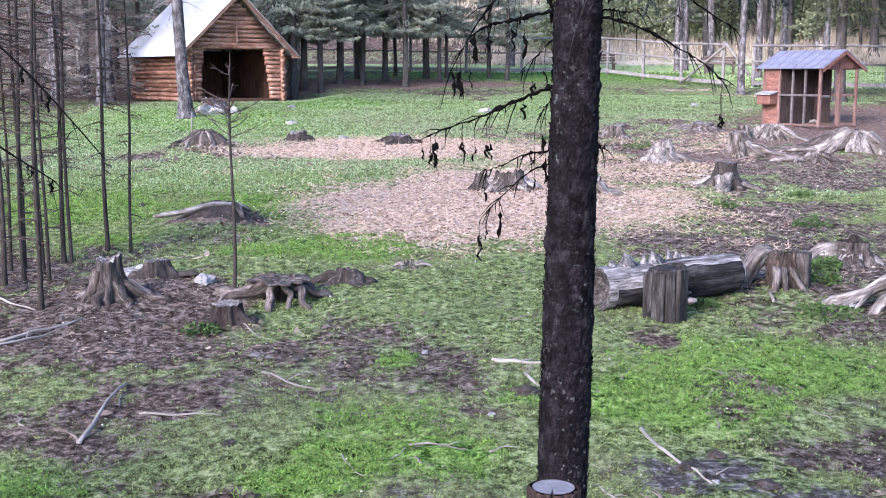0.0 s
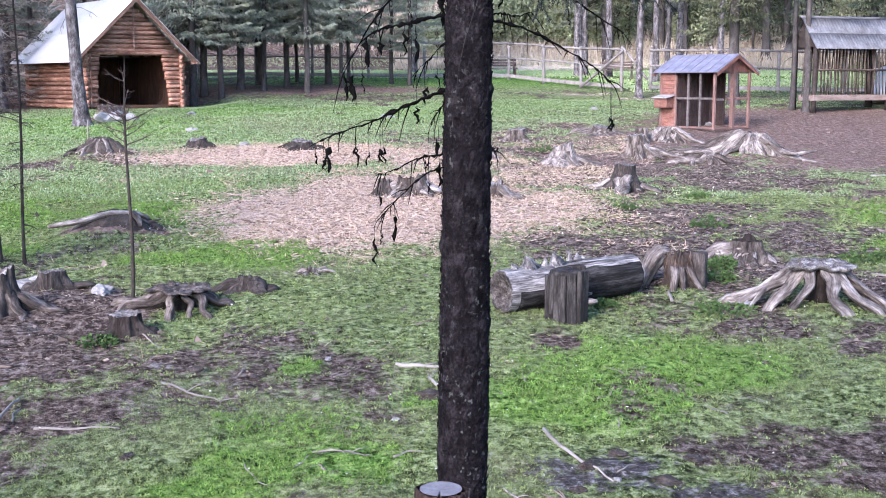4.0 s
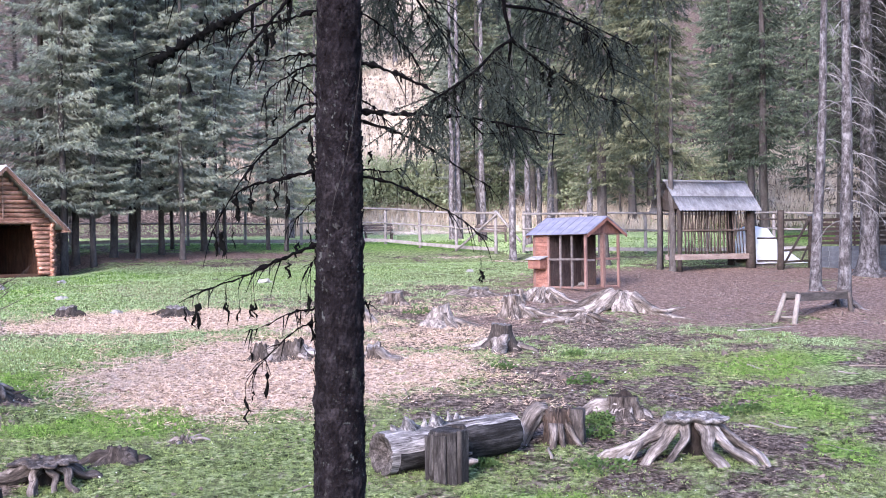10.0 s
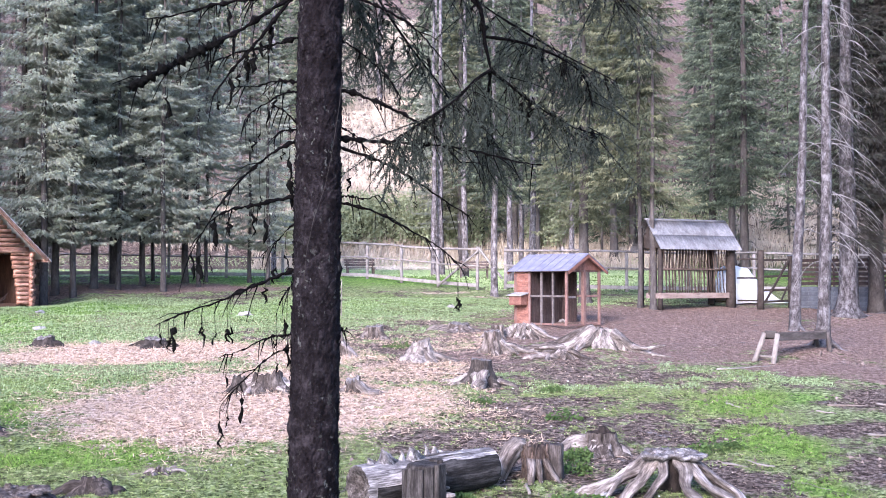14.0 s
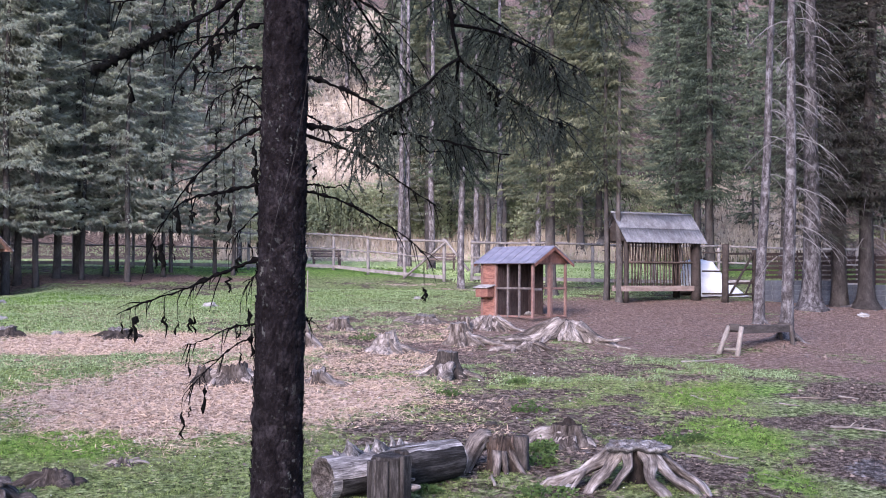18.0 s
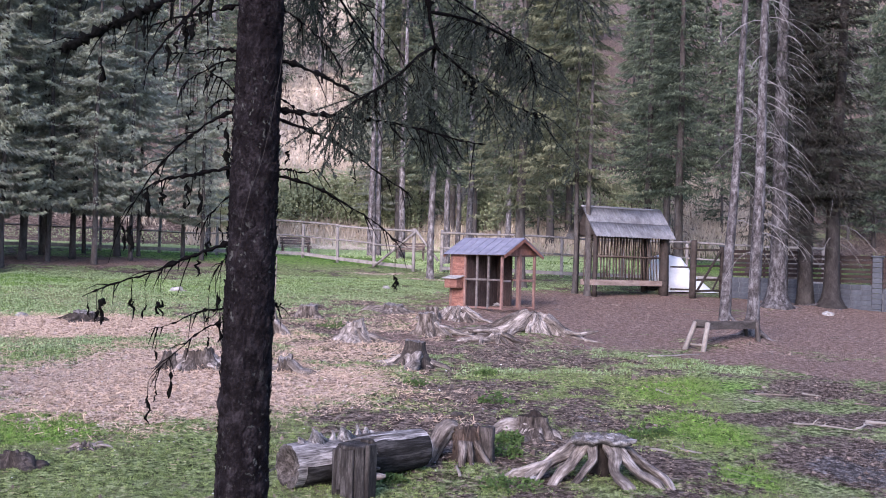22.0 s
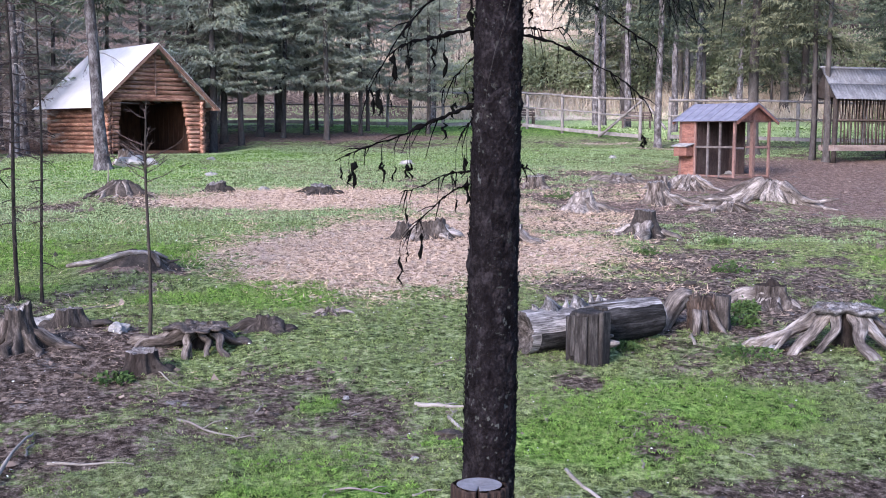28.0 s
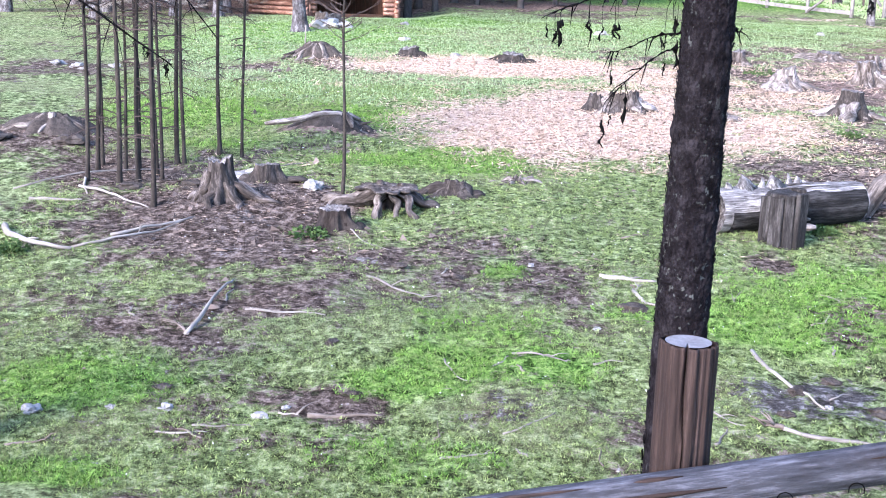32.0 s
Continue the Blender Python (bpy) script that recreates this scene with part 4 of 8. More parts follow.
def board_gate():
    a, b = Vector((21.75, 42.1, gz(21.75, 42.1))), Vector((23.3, 42.6, gz(23.3, 42.6)))
    g = thing("wooden_gate", Matrix.Translation(a), "dark wooden gate of rails with a diagonal brace", "gate")
    d = b - a
    part("post", pole((0, 0, -0.1), (0.02, 0, 2.35), 0.14, 0.13, 10, 1, 0.05), M_GATE, g)
    part("post", pole(d + Vector((0.0, 0, -0.1)), d + Vector((0, 0, 2.1)), 0.09, 0.085, 10, 2, 0.05), M_GATE, g)
    for z in (0.3, 0.75, 1.3, 1.95):
        part("rail", beam(Vector((0.12, -0.05, z)), d * 0.94 + Vector((0, -0.05, z)), 0.05, 0.09), M_GATE, g)
    part("brace", beam(Vector((0.15, -0.1, 0.3)), d * 0.93 + Vector((0, -0.1, 1.95)), 0.05, 0.1), M_GATE, g)
    part("brace", beam(Vector((0.9, 0.02, 0.35)), d * 0.93 + Vector((0, 0.02, 0.9)), 0.05, 0.07), M_GATE, g)
    side = Vector((-0.85, 0.2, 0))
    for z in (0.35, 1.25, 2.0):
        part("rail", pole(Vector((0, 0.05, z)), side + Vector((0, 0.1, z)), 0.035, 0.035, 8, 5, 0.05), M_GATE, g)


board_gate()


def block_wall():
    a = Vector((23.55, 42.75, gz(23.6, 42.6) - 0.12))
    turn = math.degrees(math.atan2(-0.728, 0.685))
    wall = thing("wall_blocks", Matrix.Translation(a) @ pose(0, 0, 0, 0, 0, turn), "grey concrete block wall with brown horizontal slats on top", "wall", kind="structure")
    # the ground falls along the wall, so its foot is stepped with it
    pillars = (0.0, 3.2, 6.0, 8.8, 11.6, 14.4)
    drop = (gz(23.55 + 0.685 * 14, 42.75 - 0.728 * 14) - gz(23.55, 42.75)) / 14
    block = Build().box(Matrix.Identity(4), (0.39, 0.2, 0.19), 0.008).mesh("block", False)
    block.materials.append(M_BLOCK)
    half_block = Build().box(Matrix.Identity(4), (0.36, 0.3, 0.19), 0.008).mesh("pillar_block", False)
    half_block.materials.append(M_BLOCK)
    for k in range(len(pillars) - 1):
        s0, s1 = pillars[k] + 0.19, pillars[k + 1] - 0.19
        z0 = drop * (s0 + s1) / 2 - 0.15
        part("mortar_core", Build().box(pose((s0 + s1) / 2, 0, z0 + 0.6), (s1 - s0, 0.17, 1.2), 0.004), M_MORTAR, wall)
        n = max(1, round((s1 - s0) / 0.4))
        for row in range(6):
            for i in range(n):
                ob = part("block", block, M_BLOCK, wall)
                off = 0.0 if row % 2 else 0.04
                ob.matrix_local = pose(s0 + (i + 0.5) * (s1 - s0) / n + off * (1 if i < n - 1 else 0), 0.004 * math.sin(i * 3 + row), z0 + 0.1 + row * 0.2) @ Matrix.Diagonal(((s1 - s0) / n / 0.4 * 0.98, 1, 1, 1))
        for row in range(6):
            part("slat", Build().box(pose((s0 + s1) / 2, -0.03, z0 + 1.33 + row * 0.185), (s1 - s0 + 0.1, 0.03, 0.125), 0.005), M_SLAT, wall)
        for s in (s0 + 0.05, (s0 + s1) / 2, s1 - 0.05):
            part("slat_post", Build().box(pose(s, 0.02, z0 + 1.8), (0.06, 0.06, 1.2), 0.005), M_SLAT, wall)
    for s in pillars:
        z0 = drop * s - 0.2
        for row in range(12):
            ob = part("pillar_block", half_block, M_BLOCK, wall)
            ob.matrix_local = pose(s, 0, z0 + 0.1 + row * 0.2, 0, 0, 0.8 * math.sin(row * 2.1 + s))
        part("pillar_cap", Build().box(pose(s, 0, z0 + 2.43), (0.44, 0.38, 0.06), 0.01), M_BLOCK, wall)


block_wall()


def white_sheet():
    # a tarpaulin over a heap beyond the gate: level at one end, falling in a hollow curve to the ground at the other
    v, f, n, k = [], [], 40, 22
    for i in range(n + 1):
        for j in range(k + 1):
            u, t = i / n * 2 - 1, j / k * 2 - 1
            ridge = 1.55 - 0.12 * (u + 0.4) ** 2 if u < -0.25 else 1.55 * ((1 - u) / 1.25) ** 1.35
            z = ridge * (1 - abs(t) ** 3.2) * (1 - max(0, -u - 0.8) * 4.0)
            z += 0.04 * math.sin(7 * u + 3 * t) * (1 - abs(t)) + 0.02 * math.sin(13 * t - 5 * u)
            v.append((1.5 * u + 0.04 * math.sin(9 * t), 0.9 * t, max(z, 0.0)))
    for i in range(n):
        for j in range(k):
            a = i * (k + 1) + j
            f.append((a, a + k + 1, a + k + 2, a + 1))
    bm = Build().add(v, f)
    me = bm.mesh("tarpaulin")
    ob = part("tarpaulin", me, M_SHEET)
    ob.matrix_world = on_ground(22.8, 45.2, 12, 0.03)
    mod = ob.modifiers.new("thick", 'SOLIDIFY')
    mod.thickness = 0.01
    tagged(ob, "white tarpaulin draped over a low heap", "tarpaulin")


white_sheet()


def trough():
    a = Vector((14.75, 27.95, 0))
    t = thing("feed_trough", pose(14.75, 27.95, gz(14.9, 28.0) - 0.02, 0, 0, 20), "dark wooden feed trough on splayed peeled log legs", "trough")
    l, h = 2.0, 0.72
    part("trough_side", beam((0.05, -0.2, h - 0.06), (l, -0.2, h - 0.06), 0.06, 0.2), M_TROUGH, t)
    part("trough_side", beam((0.05, 0.25, h - 0.05), (l, 0.25, h - 0.05), 0.05, 0.17), M_TROUGH, t)
    part("trough_floor", Build().box(pose(l / 2, 0.02, h - 0.08), (l - 0.06, 0.42, 0.04), 0.006), M_TROUGH, t)
    for x in (0.03, l - 0.03):
        part("trough_end", beam((x, -0.18, h), (x, 0.23, h), 0.045, 0.18), M_TROUGH, t)
    for x, s, splay in ((0.0, -1, 0.22), (l, 1, 0.02)):
        for y in (-0.2, 0.25):
            part("leg", pole((x + s * splay + 0.2 * (y > 0) * s, y * 1.1 - 0.06, -0.06), (x - s * 0.02, y - 0.02, h + 0.02), 0.07, 0.065, 10, int(9 + x * 3 + y * 10), 0.05), M_POLE if s < 0 else M_TROUGH, t, "pale peeled log leg" if s < 0 else "dark short leg")
        part("leg_tie", pole((x + s * splay * 0.7, -0.22, 0.14), (x + s * splay * 0.7, 0.27, 0.14), 0.04, 0.04, 8, 3, 0.05), M_POLE, t)


trough()


def park_bench(x, y, turn):
    b = thing("park_bench", on_ground(x, y, turn), "dark brown slatted wooden bench on the grass", "bench", "benches behind the fence")
    for k in range(4):
        part("seat_slat", Build().box(pose(0, -0.18 + k * 0.12, 0.45), (1.7, 0.1, 0.035), 0.006), M_BENCH, b)
    for k in range(3):
        part("back_slat", Build().box(pose(0, 0.28 + k * 0.03, 0.6 + k * 0.14, -12), (1.7, 0.03, 0.11), 0.006), M_BENCH, b)
    for sx in (-0.72, 0.72):
        part("leg", Build().box(pose(sx, -0.16, 0.22), (0.07, 0.09, 0.46), 0.006), M_BENCH, b)
        part("leg", Build().box(pose(sx, 0.28, 0.47, -8), (0.07, 0.08, 0.96), 0.006), M_BENCH, b)
        part("arm_rest", Build().box(pose(sx, 0.05, 0.66), (0.08, 0.5, 0.04), 0.006), M_BENCH, b)


park_bench(8.55, 63.0, 4)
park_bench(14.4, 60.5, -8)


# ---- trees ----
def fan_mesh(name, base, way, length, width, material, rng, blades=3, spread=0.45, corners=4, flat=0.0, paleness=None):
    """Sprays of narrow pointed blades: base points, directions, lengths and widths as arrays. flat: how far blades lie level."""
    n = len(base)
    v = []
    for k in range(blades):
        d = way + spread * rng.normal(size=(n, 3)) * (0.4 if k == 0 else 1.0)
        d /= np.linalg.norm(d, axis=1)[:, None]
        side = np.cross(d, rng.normal(size=(n, 3)) + np.array([0, 0, flat]))
        side /= np.linalg.norm(side, axis=1)[:, None] + 1e-9
        ln = (length * rng.uniform(0.6, 1.0, n))[:, None]
        mid = base + d * ln * 0.45
        w = side * width[:, None]
        v.append(np.stack([base, mid + w, base + d * ln, mid - w] if corners == 4 else [base + w, base + d * ln, base - w], 1))
    v = np.concatenate(v).reshape(-1, 3)
    me = bpy.data.meshes.new(name)
    q = len(v) // corners
    me.vertices.add(len(v))
    me.vertices.foreach_set("co", v.ravel())
    me.loops.add(q * corners)
    me.loops.foreach_set("vertex_index", np.arange(q * corners))
    me.polygons.add(q)
    me.polygons.foreach_set("loop_start", np.arange(q) * corners)
    me.update(calc_edges=True)
    if paleness is not None:
        at = me.attributes.new("paleness", 'FLOAT', 'POINT')
        at.data.foreach_set("value", np.tile(np.repeat(paleness, corners), blades))
    me.materials.append(material)
    return me


def spruce_crown(name, seed, low, top, reach, whorls, arms, twigs, material, length=0.42, width=0.05, hang=0.7, blades=2, inner=0.2, lift=0.3, plume=0.0):
    """The green of a spruce: boughs that sag and turn up at the tip, each a flat tapering plume of sprays that hang at its edges, with gaps between.
    plume: how broad a bough is, as a share of its run."""
    rng = np.random.RandomState(seed)
    base, way, paleness, long = [], [], [], []
    for i in range(whorls):
        for _ in range(arms):
            if rng.rand() < 0.14:
                continue
            u = min(max((i + rng.uniform(-0.45, 0.45)) / whorls, 0), 0.99)
            z = low + (top - low) * u
            az = rng.uniform(0, 2 * math.pi)
            r = reach * (1 - u) ** 0.7 * rng.uniform(0.45, 1.15) * (0.8 if u < 0.06 else 1)
            s = inner + (1 - inner) * rng.rand(twigs) ** 0.8
            sag = -rng.uniform(0.3, 0.5) * r * s + lift * r * s ** 2.6
            out = np.array([math.cos(az), math.sin(az), 0])
            lat = np.array([-math.sin(az), math.cos(az), 0])
            bend = rng.uniform(-0.2, 0.2) * r * s * s
            side = rng.choice([-1, 1], twigs)
            off = rng.rand(twigs) ** 0.8 * plume * r * np.clip(1.02 - s, 0, 1) ** 0.7
            p = out * (r * s)[:, None] + lat * (bend + side * off + rng.normal(size=twigs) * 0.03 * r)[:, None]
            p[:, 2] += z + sag - 0.35 * off
            d = out * 1.0 + lat * side[:, None] * rng.uniform(0.25, 1.0, (twigs, 1)) + np.array([0, 0, -1]) * rng.uniform(-0.1, hang, (twigs, 1))
            base.append(p)
            way.append(d / np.linalg.norm(d, axis=1)[:, None])
            # bough ends paler: new growth, with skylight on the tips put into the colour
            paleness.append(np.clip((s - 0.62) * 1.9, 0, 0.8) * rng.uniform(0.1, 1.0, twigs))
            long.append(1.35 - 0.95 * s if plume == 0 else 1.15 - 0.45 * s)
    base, way, paleness, long = np.concatenate(base), np.concatenate(way), np.concatenate(paleness), np.concatenate(long)
    n = len(base)
    return fan_mesh(name, base, way, length * long * rng.uniform(0.7, 1.3, n), width * rng.uniform(0.6, 1.2, n), material, rng, blades, 0.4, 3, 0.8, paleness)


def trunk_build(h, r, seed, flare=1.6, sides=12, lean=(0, 0), dead=0, dead_len=0.8, dead_from=0.8, dead_to=4.0):
    rnd = random.Random(seed)
    b = Build()
    hs = [-0.15, 0.0, 0.12, 0.35, 0.8, 1.6, 2.6, 4, 6, 9, 12, h]
    hs = [q for q in hs if q < h] + [h]
    pts = [(lean[0] * q + 0.04 * math.sin(q * 0.7 + seed), lean[1] * q + 0.04 * math.cos(q * 0.6 + seed), q) for q in hs]
    rad = [r * (1 + (flare - 1) * math.exp(-max(q, 0) / 0.28)) * (1 - 0.8 * max(q, 0) / h) for q in hs]
    b.tube(pts, rad, sides, 0.06, seed, lobes=5, lobe=0.04)
    for _ in range(dead):
        z, az, ln = rnd.uniform(dead_from, dead_to), rnd.uniform(0, 6.28), dead_len * rnd.uniform(0.4, 1.2)
        d = Vector((math.cos(az), math.sin(az), 0))
        o = Vector((lean[0] * z, lean[1] * z, z))
        b.tube([o, o + d * ln * 0.5 + Vector((0, 0, -0.03 * ln)), o + d * ln + Vector((0, 0, -0.3 * ln))], [0.018, 0.012, 0.004], 4, 0, 0, False)
    return b


def mesh_of(build, name, material):
    me = build.mesh(name)
    me.materials.append(material)
    return me


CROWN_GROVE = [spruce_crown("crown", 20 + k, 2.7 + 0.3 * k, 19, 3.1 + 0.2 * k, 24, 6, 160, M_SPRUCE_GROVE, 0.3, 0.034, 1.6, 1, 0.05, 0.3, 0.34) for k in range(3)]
CROWN_BIG = [spruce_crown("crown", 40 + k, 3.8 + 0.6 * k, 21, 3.4, 34, 9, 84, (M_SPRUCE_YELLOW, M_SPRUCE)[k], 0.3, 0.034, 1.8, 1, 0.04, 0.15, 0.34) for k in range(2)]
CROWN_HIGH = [spruce_crown("crown", 50 + k, 5.8, 22, 2.6, 30, 8, 66, M_SPRUCE, 0.36, 0.03, 1.8, 1, 0.04, 0.15, 0.34) for k in range(2)]
CROWN_YELLOW = spruce_crown("crown", 45, 4.8, 21, 2.9, 30, 9, 110, M_SPRUCE_YELLOW, 0.36, 0.03, 1.8, 1, 0.04, 0.15, 0.34)
CROWN_SHADE = spruce_crown("crown", 78, 4.2, 20, 2.8, 30, 9, 84, M_SPRUCE_DRAB, 0.32, 0.034, 1.8, 1, 0.04, 0.15, 0.34)
CROWN_FAR = [spruce_crown("crown", 60 + k, 1.6, 17, 2.9, 24, 6, 20, M_SPRUCE, 0.7, 0.07, 1.2, 1, 0.2, 0.3, 0.3) for k in range(3)]
CROWN_DEAD = [spruce_crown("crown", 70 + k, 0.7, 15, 2.1, 36, 7, 22, M_SPRUCE_DEAD, 0.5, 0.012, 0.5) for k in range(2)]
CROWN_DRAB = [spruce_crown("crown", 74 + k, 2.9, 19, 2.5, 40, 8, 50, M_SPRUCE_DRAB, 0.4, 0.012, 1.5, 1, 0.1, 0.1, 0.3) for k in range(2)]
TRUNK_GROVE = [mesh_of(trunk_build(19, 0.107 + 0.04 * k, 80 + k, 1.3, 9, dead=26, dead_len=0.9, dead_from=1.4, dead_to=5), "trunk", M_BARK_FOREST) for k in range(3)]
TRUNK_PALE = [mesh_of(trunk_build(22, 0.185 + 0.03 * k, 90 + k, 1.25, 10, dead=24, dead_len=0.9, dead_from=2, dead_to=8), "trunk", M_BARK_PALE) for k in range(2)]
TRUNK_BIG = [mesh_of(trunk_build(21, 0.24, 96 + k, 1.45, 12, dead=16, dead_len=0.9, dead_from=1.5, dead_to=4), "trunk", M_BARK_FOREST) for k in range(2)]


def tree(name, x, y, trunk, crown, label, turn=0.0, size=1.0, group="", sink=0.0):
    z = gz(x, y) - 0.03 - sink
    t = thing(name, pose(x, y, z, 0, 0, turn) @ Matrix.Diagonal((size, size, size, 1)), label, "tree", group)
    part("trunk", trunk, None, t)
    if crown is not None:
        part("crown", crown, None, t)
    return t


def plant_forest():
    rnd = random.Random(4)
    # the grove beside the cabin: slim stems close together
    grove = [(-6.9, 53.0), (-5.25, 50.1), (-4.7, 52.9), (-3.6, 52.6), (-1.7, 52.0), (-0.8, 56.8), (0.2, 56.9), (-6.1, 51.4), (-7.4, 50.6), (-8.2, 53.6), (-2.7, 55.0),
             (-4.1, 56.2), (-5.9, 56.0), (-9.4, 51.8), (2.3, 57.6), (-2.4, 57.8), (3.1, 56.0), (-7.6, 57.0), (-10.4, 55.0), (-6.4, 49.6), (-9.6, 58.0), (-0.2, 54.2)]
    for k, (x, y) in enumerate(grove):
        brown = x < -7.5
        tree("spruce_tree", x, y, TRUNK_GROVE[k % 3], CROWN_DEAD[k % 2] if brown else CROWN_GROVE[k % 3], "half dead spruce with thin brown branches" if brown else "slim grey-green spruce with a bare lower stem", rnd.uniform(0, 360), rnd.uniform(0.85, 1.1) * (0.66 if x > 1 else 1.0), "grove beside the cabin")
    # behind and to the left of the cabin, thin and brown
    for k, (x, y) in enumerate([(-13.2, 50.5), (-14.6, 47.5), (-16.8, 51.0), (-12.0, 55.5), (-18.5, 47.0), (-15.5, 55.0), (-19.0, 54.0), (-21.5, 50.0), (-17.2, 43.5), (-20.5, 42.0), (-15.6, 44.5), (-14.2, 42.6), (-18.4, 44.8), (-16.4, 40.4), (-19.6, 46.2), (-14.9, 51.6), (-13.3, 46.2)]):
        dead = k in (1, 4) or k > 7
        tree("spruce_tree", x, y, TRUNK_PALE[k % 2] if dead else TRUNK_GROVE[k % 3], CROWN_DEAD[k % 2] if dead else CROWN_GROVE[k % 3],
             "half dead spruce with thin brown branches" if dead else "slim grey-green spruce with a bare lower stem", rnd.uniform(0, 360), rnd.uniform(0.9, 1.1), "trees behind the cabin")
    # pale stems along and beyond the fence
    for k, (x, y, s) in enumerate([(12.6, 48.9, 0.85), (12.6, 62.5, 0.8), (13.05, 62.9, 1.0), (14.1, 61.5, 0.9), (15.75, 58.0, 0.9), (18.0, 61.5, 0.9), (17.6, 62.5, 0.8), (19.8, 60.0, 0.8), (17.02, 43.0, 1.0)]):
        tree("spruce_tree", x, y, TRUNK_PALE[k % 2] if k < 8 else TRUNK_GROVE[0], None if k in (1, 2, 3, 5) else CROWN_HIGH[k % 2] if k < 8 else CROWN_YELLOW, "tall spruce with a pale bare stem" if k < 8 else "dark trunk close beside the hay feeder", rnd.uniform(0, 360), s, "pale stems along the fence")
    # large trees round the feeder and the wall
    for k, (x, y, s, c) in enumerate([(15.4, 45.0, 0.95, 0), (17.35, 42.45, 0.55, None), (21.7, 79.0, 1.1, 1), (30.6, 79.0, 1.1, 1), (36.5, 75.0, 1.15, 1), (34.0, 43.0, 1.1, 1), (17.4, 77.0, 1.1, 0),
                                      (23.0, 78.0, 1.15, 0), (28.6, 77.5, 1.2, 1), (30.0, 60.0, 1.1, 1), (31.5, 50.5, 1.1, 1), (35.5, 46.5, 1.1, 1), (33.0, 57.0, 1.1, 1), (36.5, 60.0, 1.15, 1), (39.0, 53.0, 1.1, 1), (29.5, 63.0, 1.0, 1), (41.0, 64.0, 1.1, 1)]):
        tree("spruce_tree", x, y, TRUNK_BIG[k % 2], None if c is None else CROWN_BIG[c], "bare grey trunk beside the hay feeder" if c is None else "large spruce with yellowing hanging branches" if c == 0 else "large dark green spruce with hanging branches",
             rnd.uniform(0, 360), s, "large spruces round the enclosure")
    # the wood on the slope, open where a pale clearing shows
    n = 0
    while n < 125:
        b, y = rnd.uniform(-30, 46), 66 + 74 * rnd.random() ** 1.6
        clear = 6.2 < b < 10.4
        if (b < 6.2 and y < 90) or (clear and y < 100) or (3.5 < b < 42 and y < 77) or (-1 < b < 6.2 and rnd.random() < 0.2):
            continue
        x = y * math.tan(radians(b))
        pale = clear or rnd.random() < 0.12
        tree("spruce_tree", x, y, TRUNK_PALE[n % 2] if pale else TRUNK_GROVE[n % 3], None if clear and y < 104 else CROWN_FAR[n % 3], "bare pale stem on the hillside" if clear else "dark spruce in the wood on the slope", rnd.uniform(0, 360), rnd.uniform(0.85, 1.25), "wood on the slope")
        n += 1
    # taller trees standing before the clearing
    for k, (x, y, s) in enumerate([(15.8, 78.0, 0.9), (4.2, 70.0, 0.75), (16.2, 80.5, 0.9), (17.0, 82.0, 0.95), (7.6, 94.0, 0.8), (4.6, 79.0, 0.75), (2.6, 84.0, 0.8)]):
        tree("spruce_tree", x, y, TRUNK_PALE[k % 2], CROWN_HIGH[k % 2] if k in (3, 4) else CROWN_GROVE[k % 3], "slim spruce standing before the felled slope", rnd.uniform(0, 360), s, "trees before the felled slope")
    # shrubs between fence and slope
    for k, (x, y, r) in enumerate([(6.5, 78, 1.7), (8.6, 79.5, 1.8), (12.9, 80, 1.9), (18.2, 79.5, 1.8), (24.0, 79.5, 1.7), (20.4, 82, 2.6), (26.6, 81, 2.4), (29.3, 82, 2.7), (33.0, 81, 2.6), (36.6, 80, 2.5), (10.4, 80, 2.0), (11.7, 81, 1.7), (14.6, 80.5, 1.9), (15.9, 79.5, 1.6), (9.6, 92, 1.1)]):
        rng = np.random.RandomState(300 + k)
        p = rng.normal(size=(2600, 3))
        p /= np.linalg.norm(p, axis=1)[:, None]
        p *= (rng.uniform(0.45, 1.0, 2600) ** 0.6 * (1 + 0.35 * np.sin(3.1 * p[:, 0] * 2 + k) * np.cos(4.3 * p[:, 1])))[:, None]
        p = p[p[:, 2] > -0.75] * np.array([r, r, r * 1.05]) + np.array([0, 0, r * 0.8])
        d = rng.normal(size=p.shape)
        shrub = thing("shrub", on_ground(x, y), "leafy green shrub at the wood's edge", "shrub", "shrubs beyond the fence")
        part("leaves", fan_mesh("leaves", p, d / np.linalg.norm(d, axis=1)[:, None], np.full(len(p), 0.2), np.full(len(p), 0.06), M_BUSH, rng, 2), None, shrub)
        for j in range(6):
            a = j * 1.05 + k
            bm = Build().tube([(0, 0, -0.1), (0.3 * r * math.cos(a), 0.3 * r * math.sin(a), 0.6 * r), (0.6 * r * math.cos(a), 0.6 * r * math.sin(a), 1.3 * r)], [0.04, 0.028, 0.01], 5, 0.1, j)
            part("stem", bm, M_SAPLING, shrub)


plant_forest()


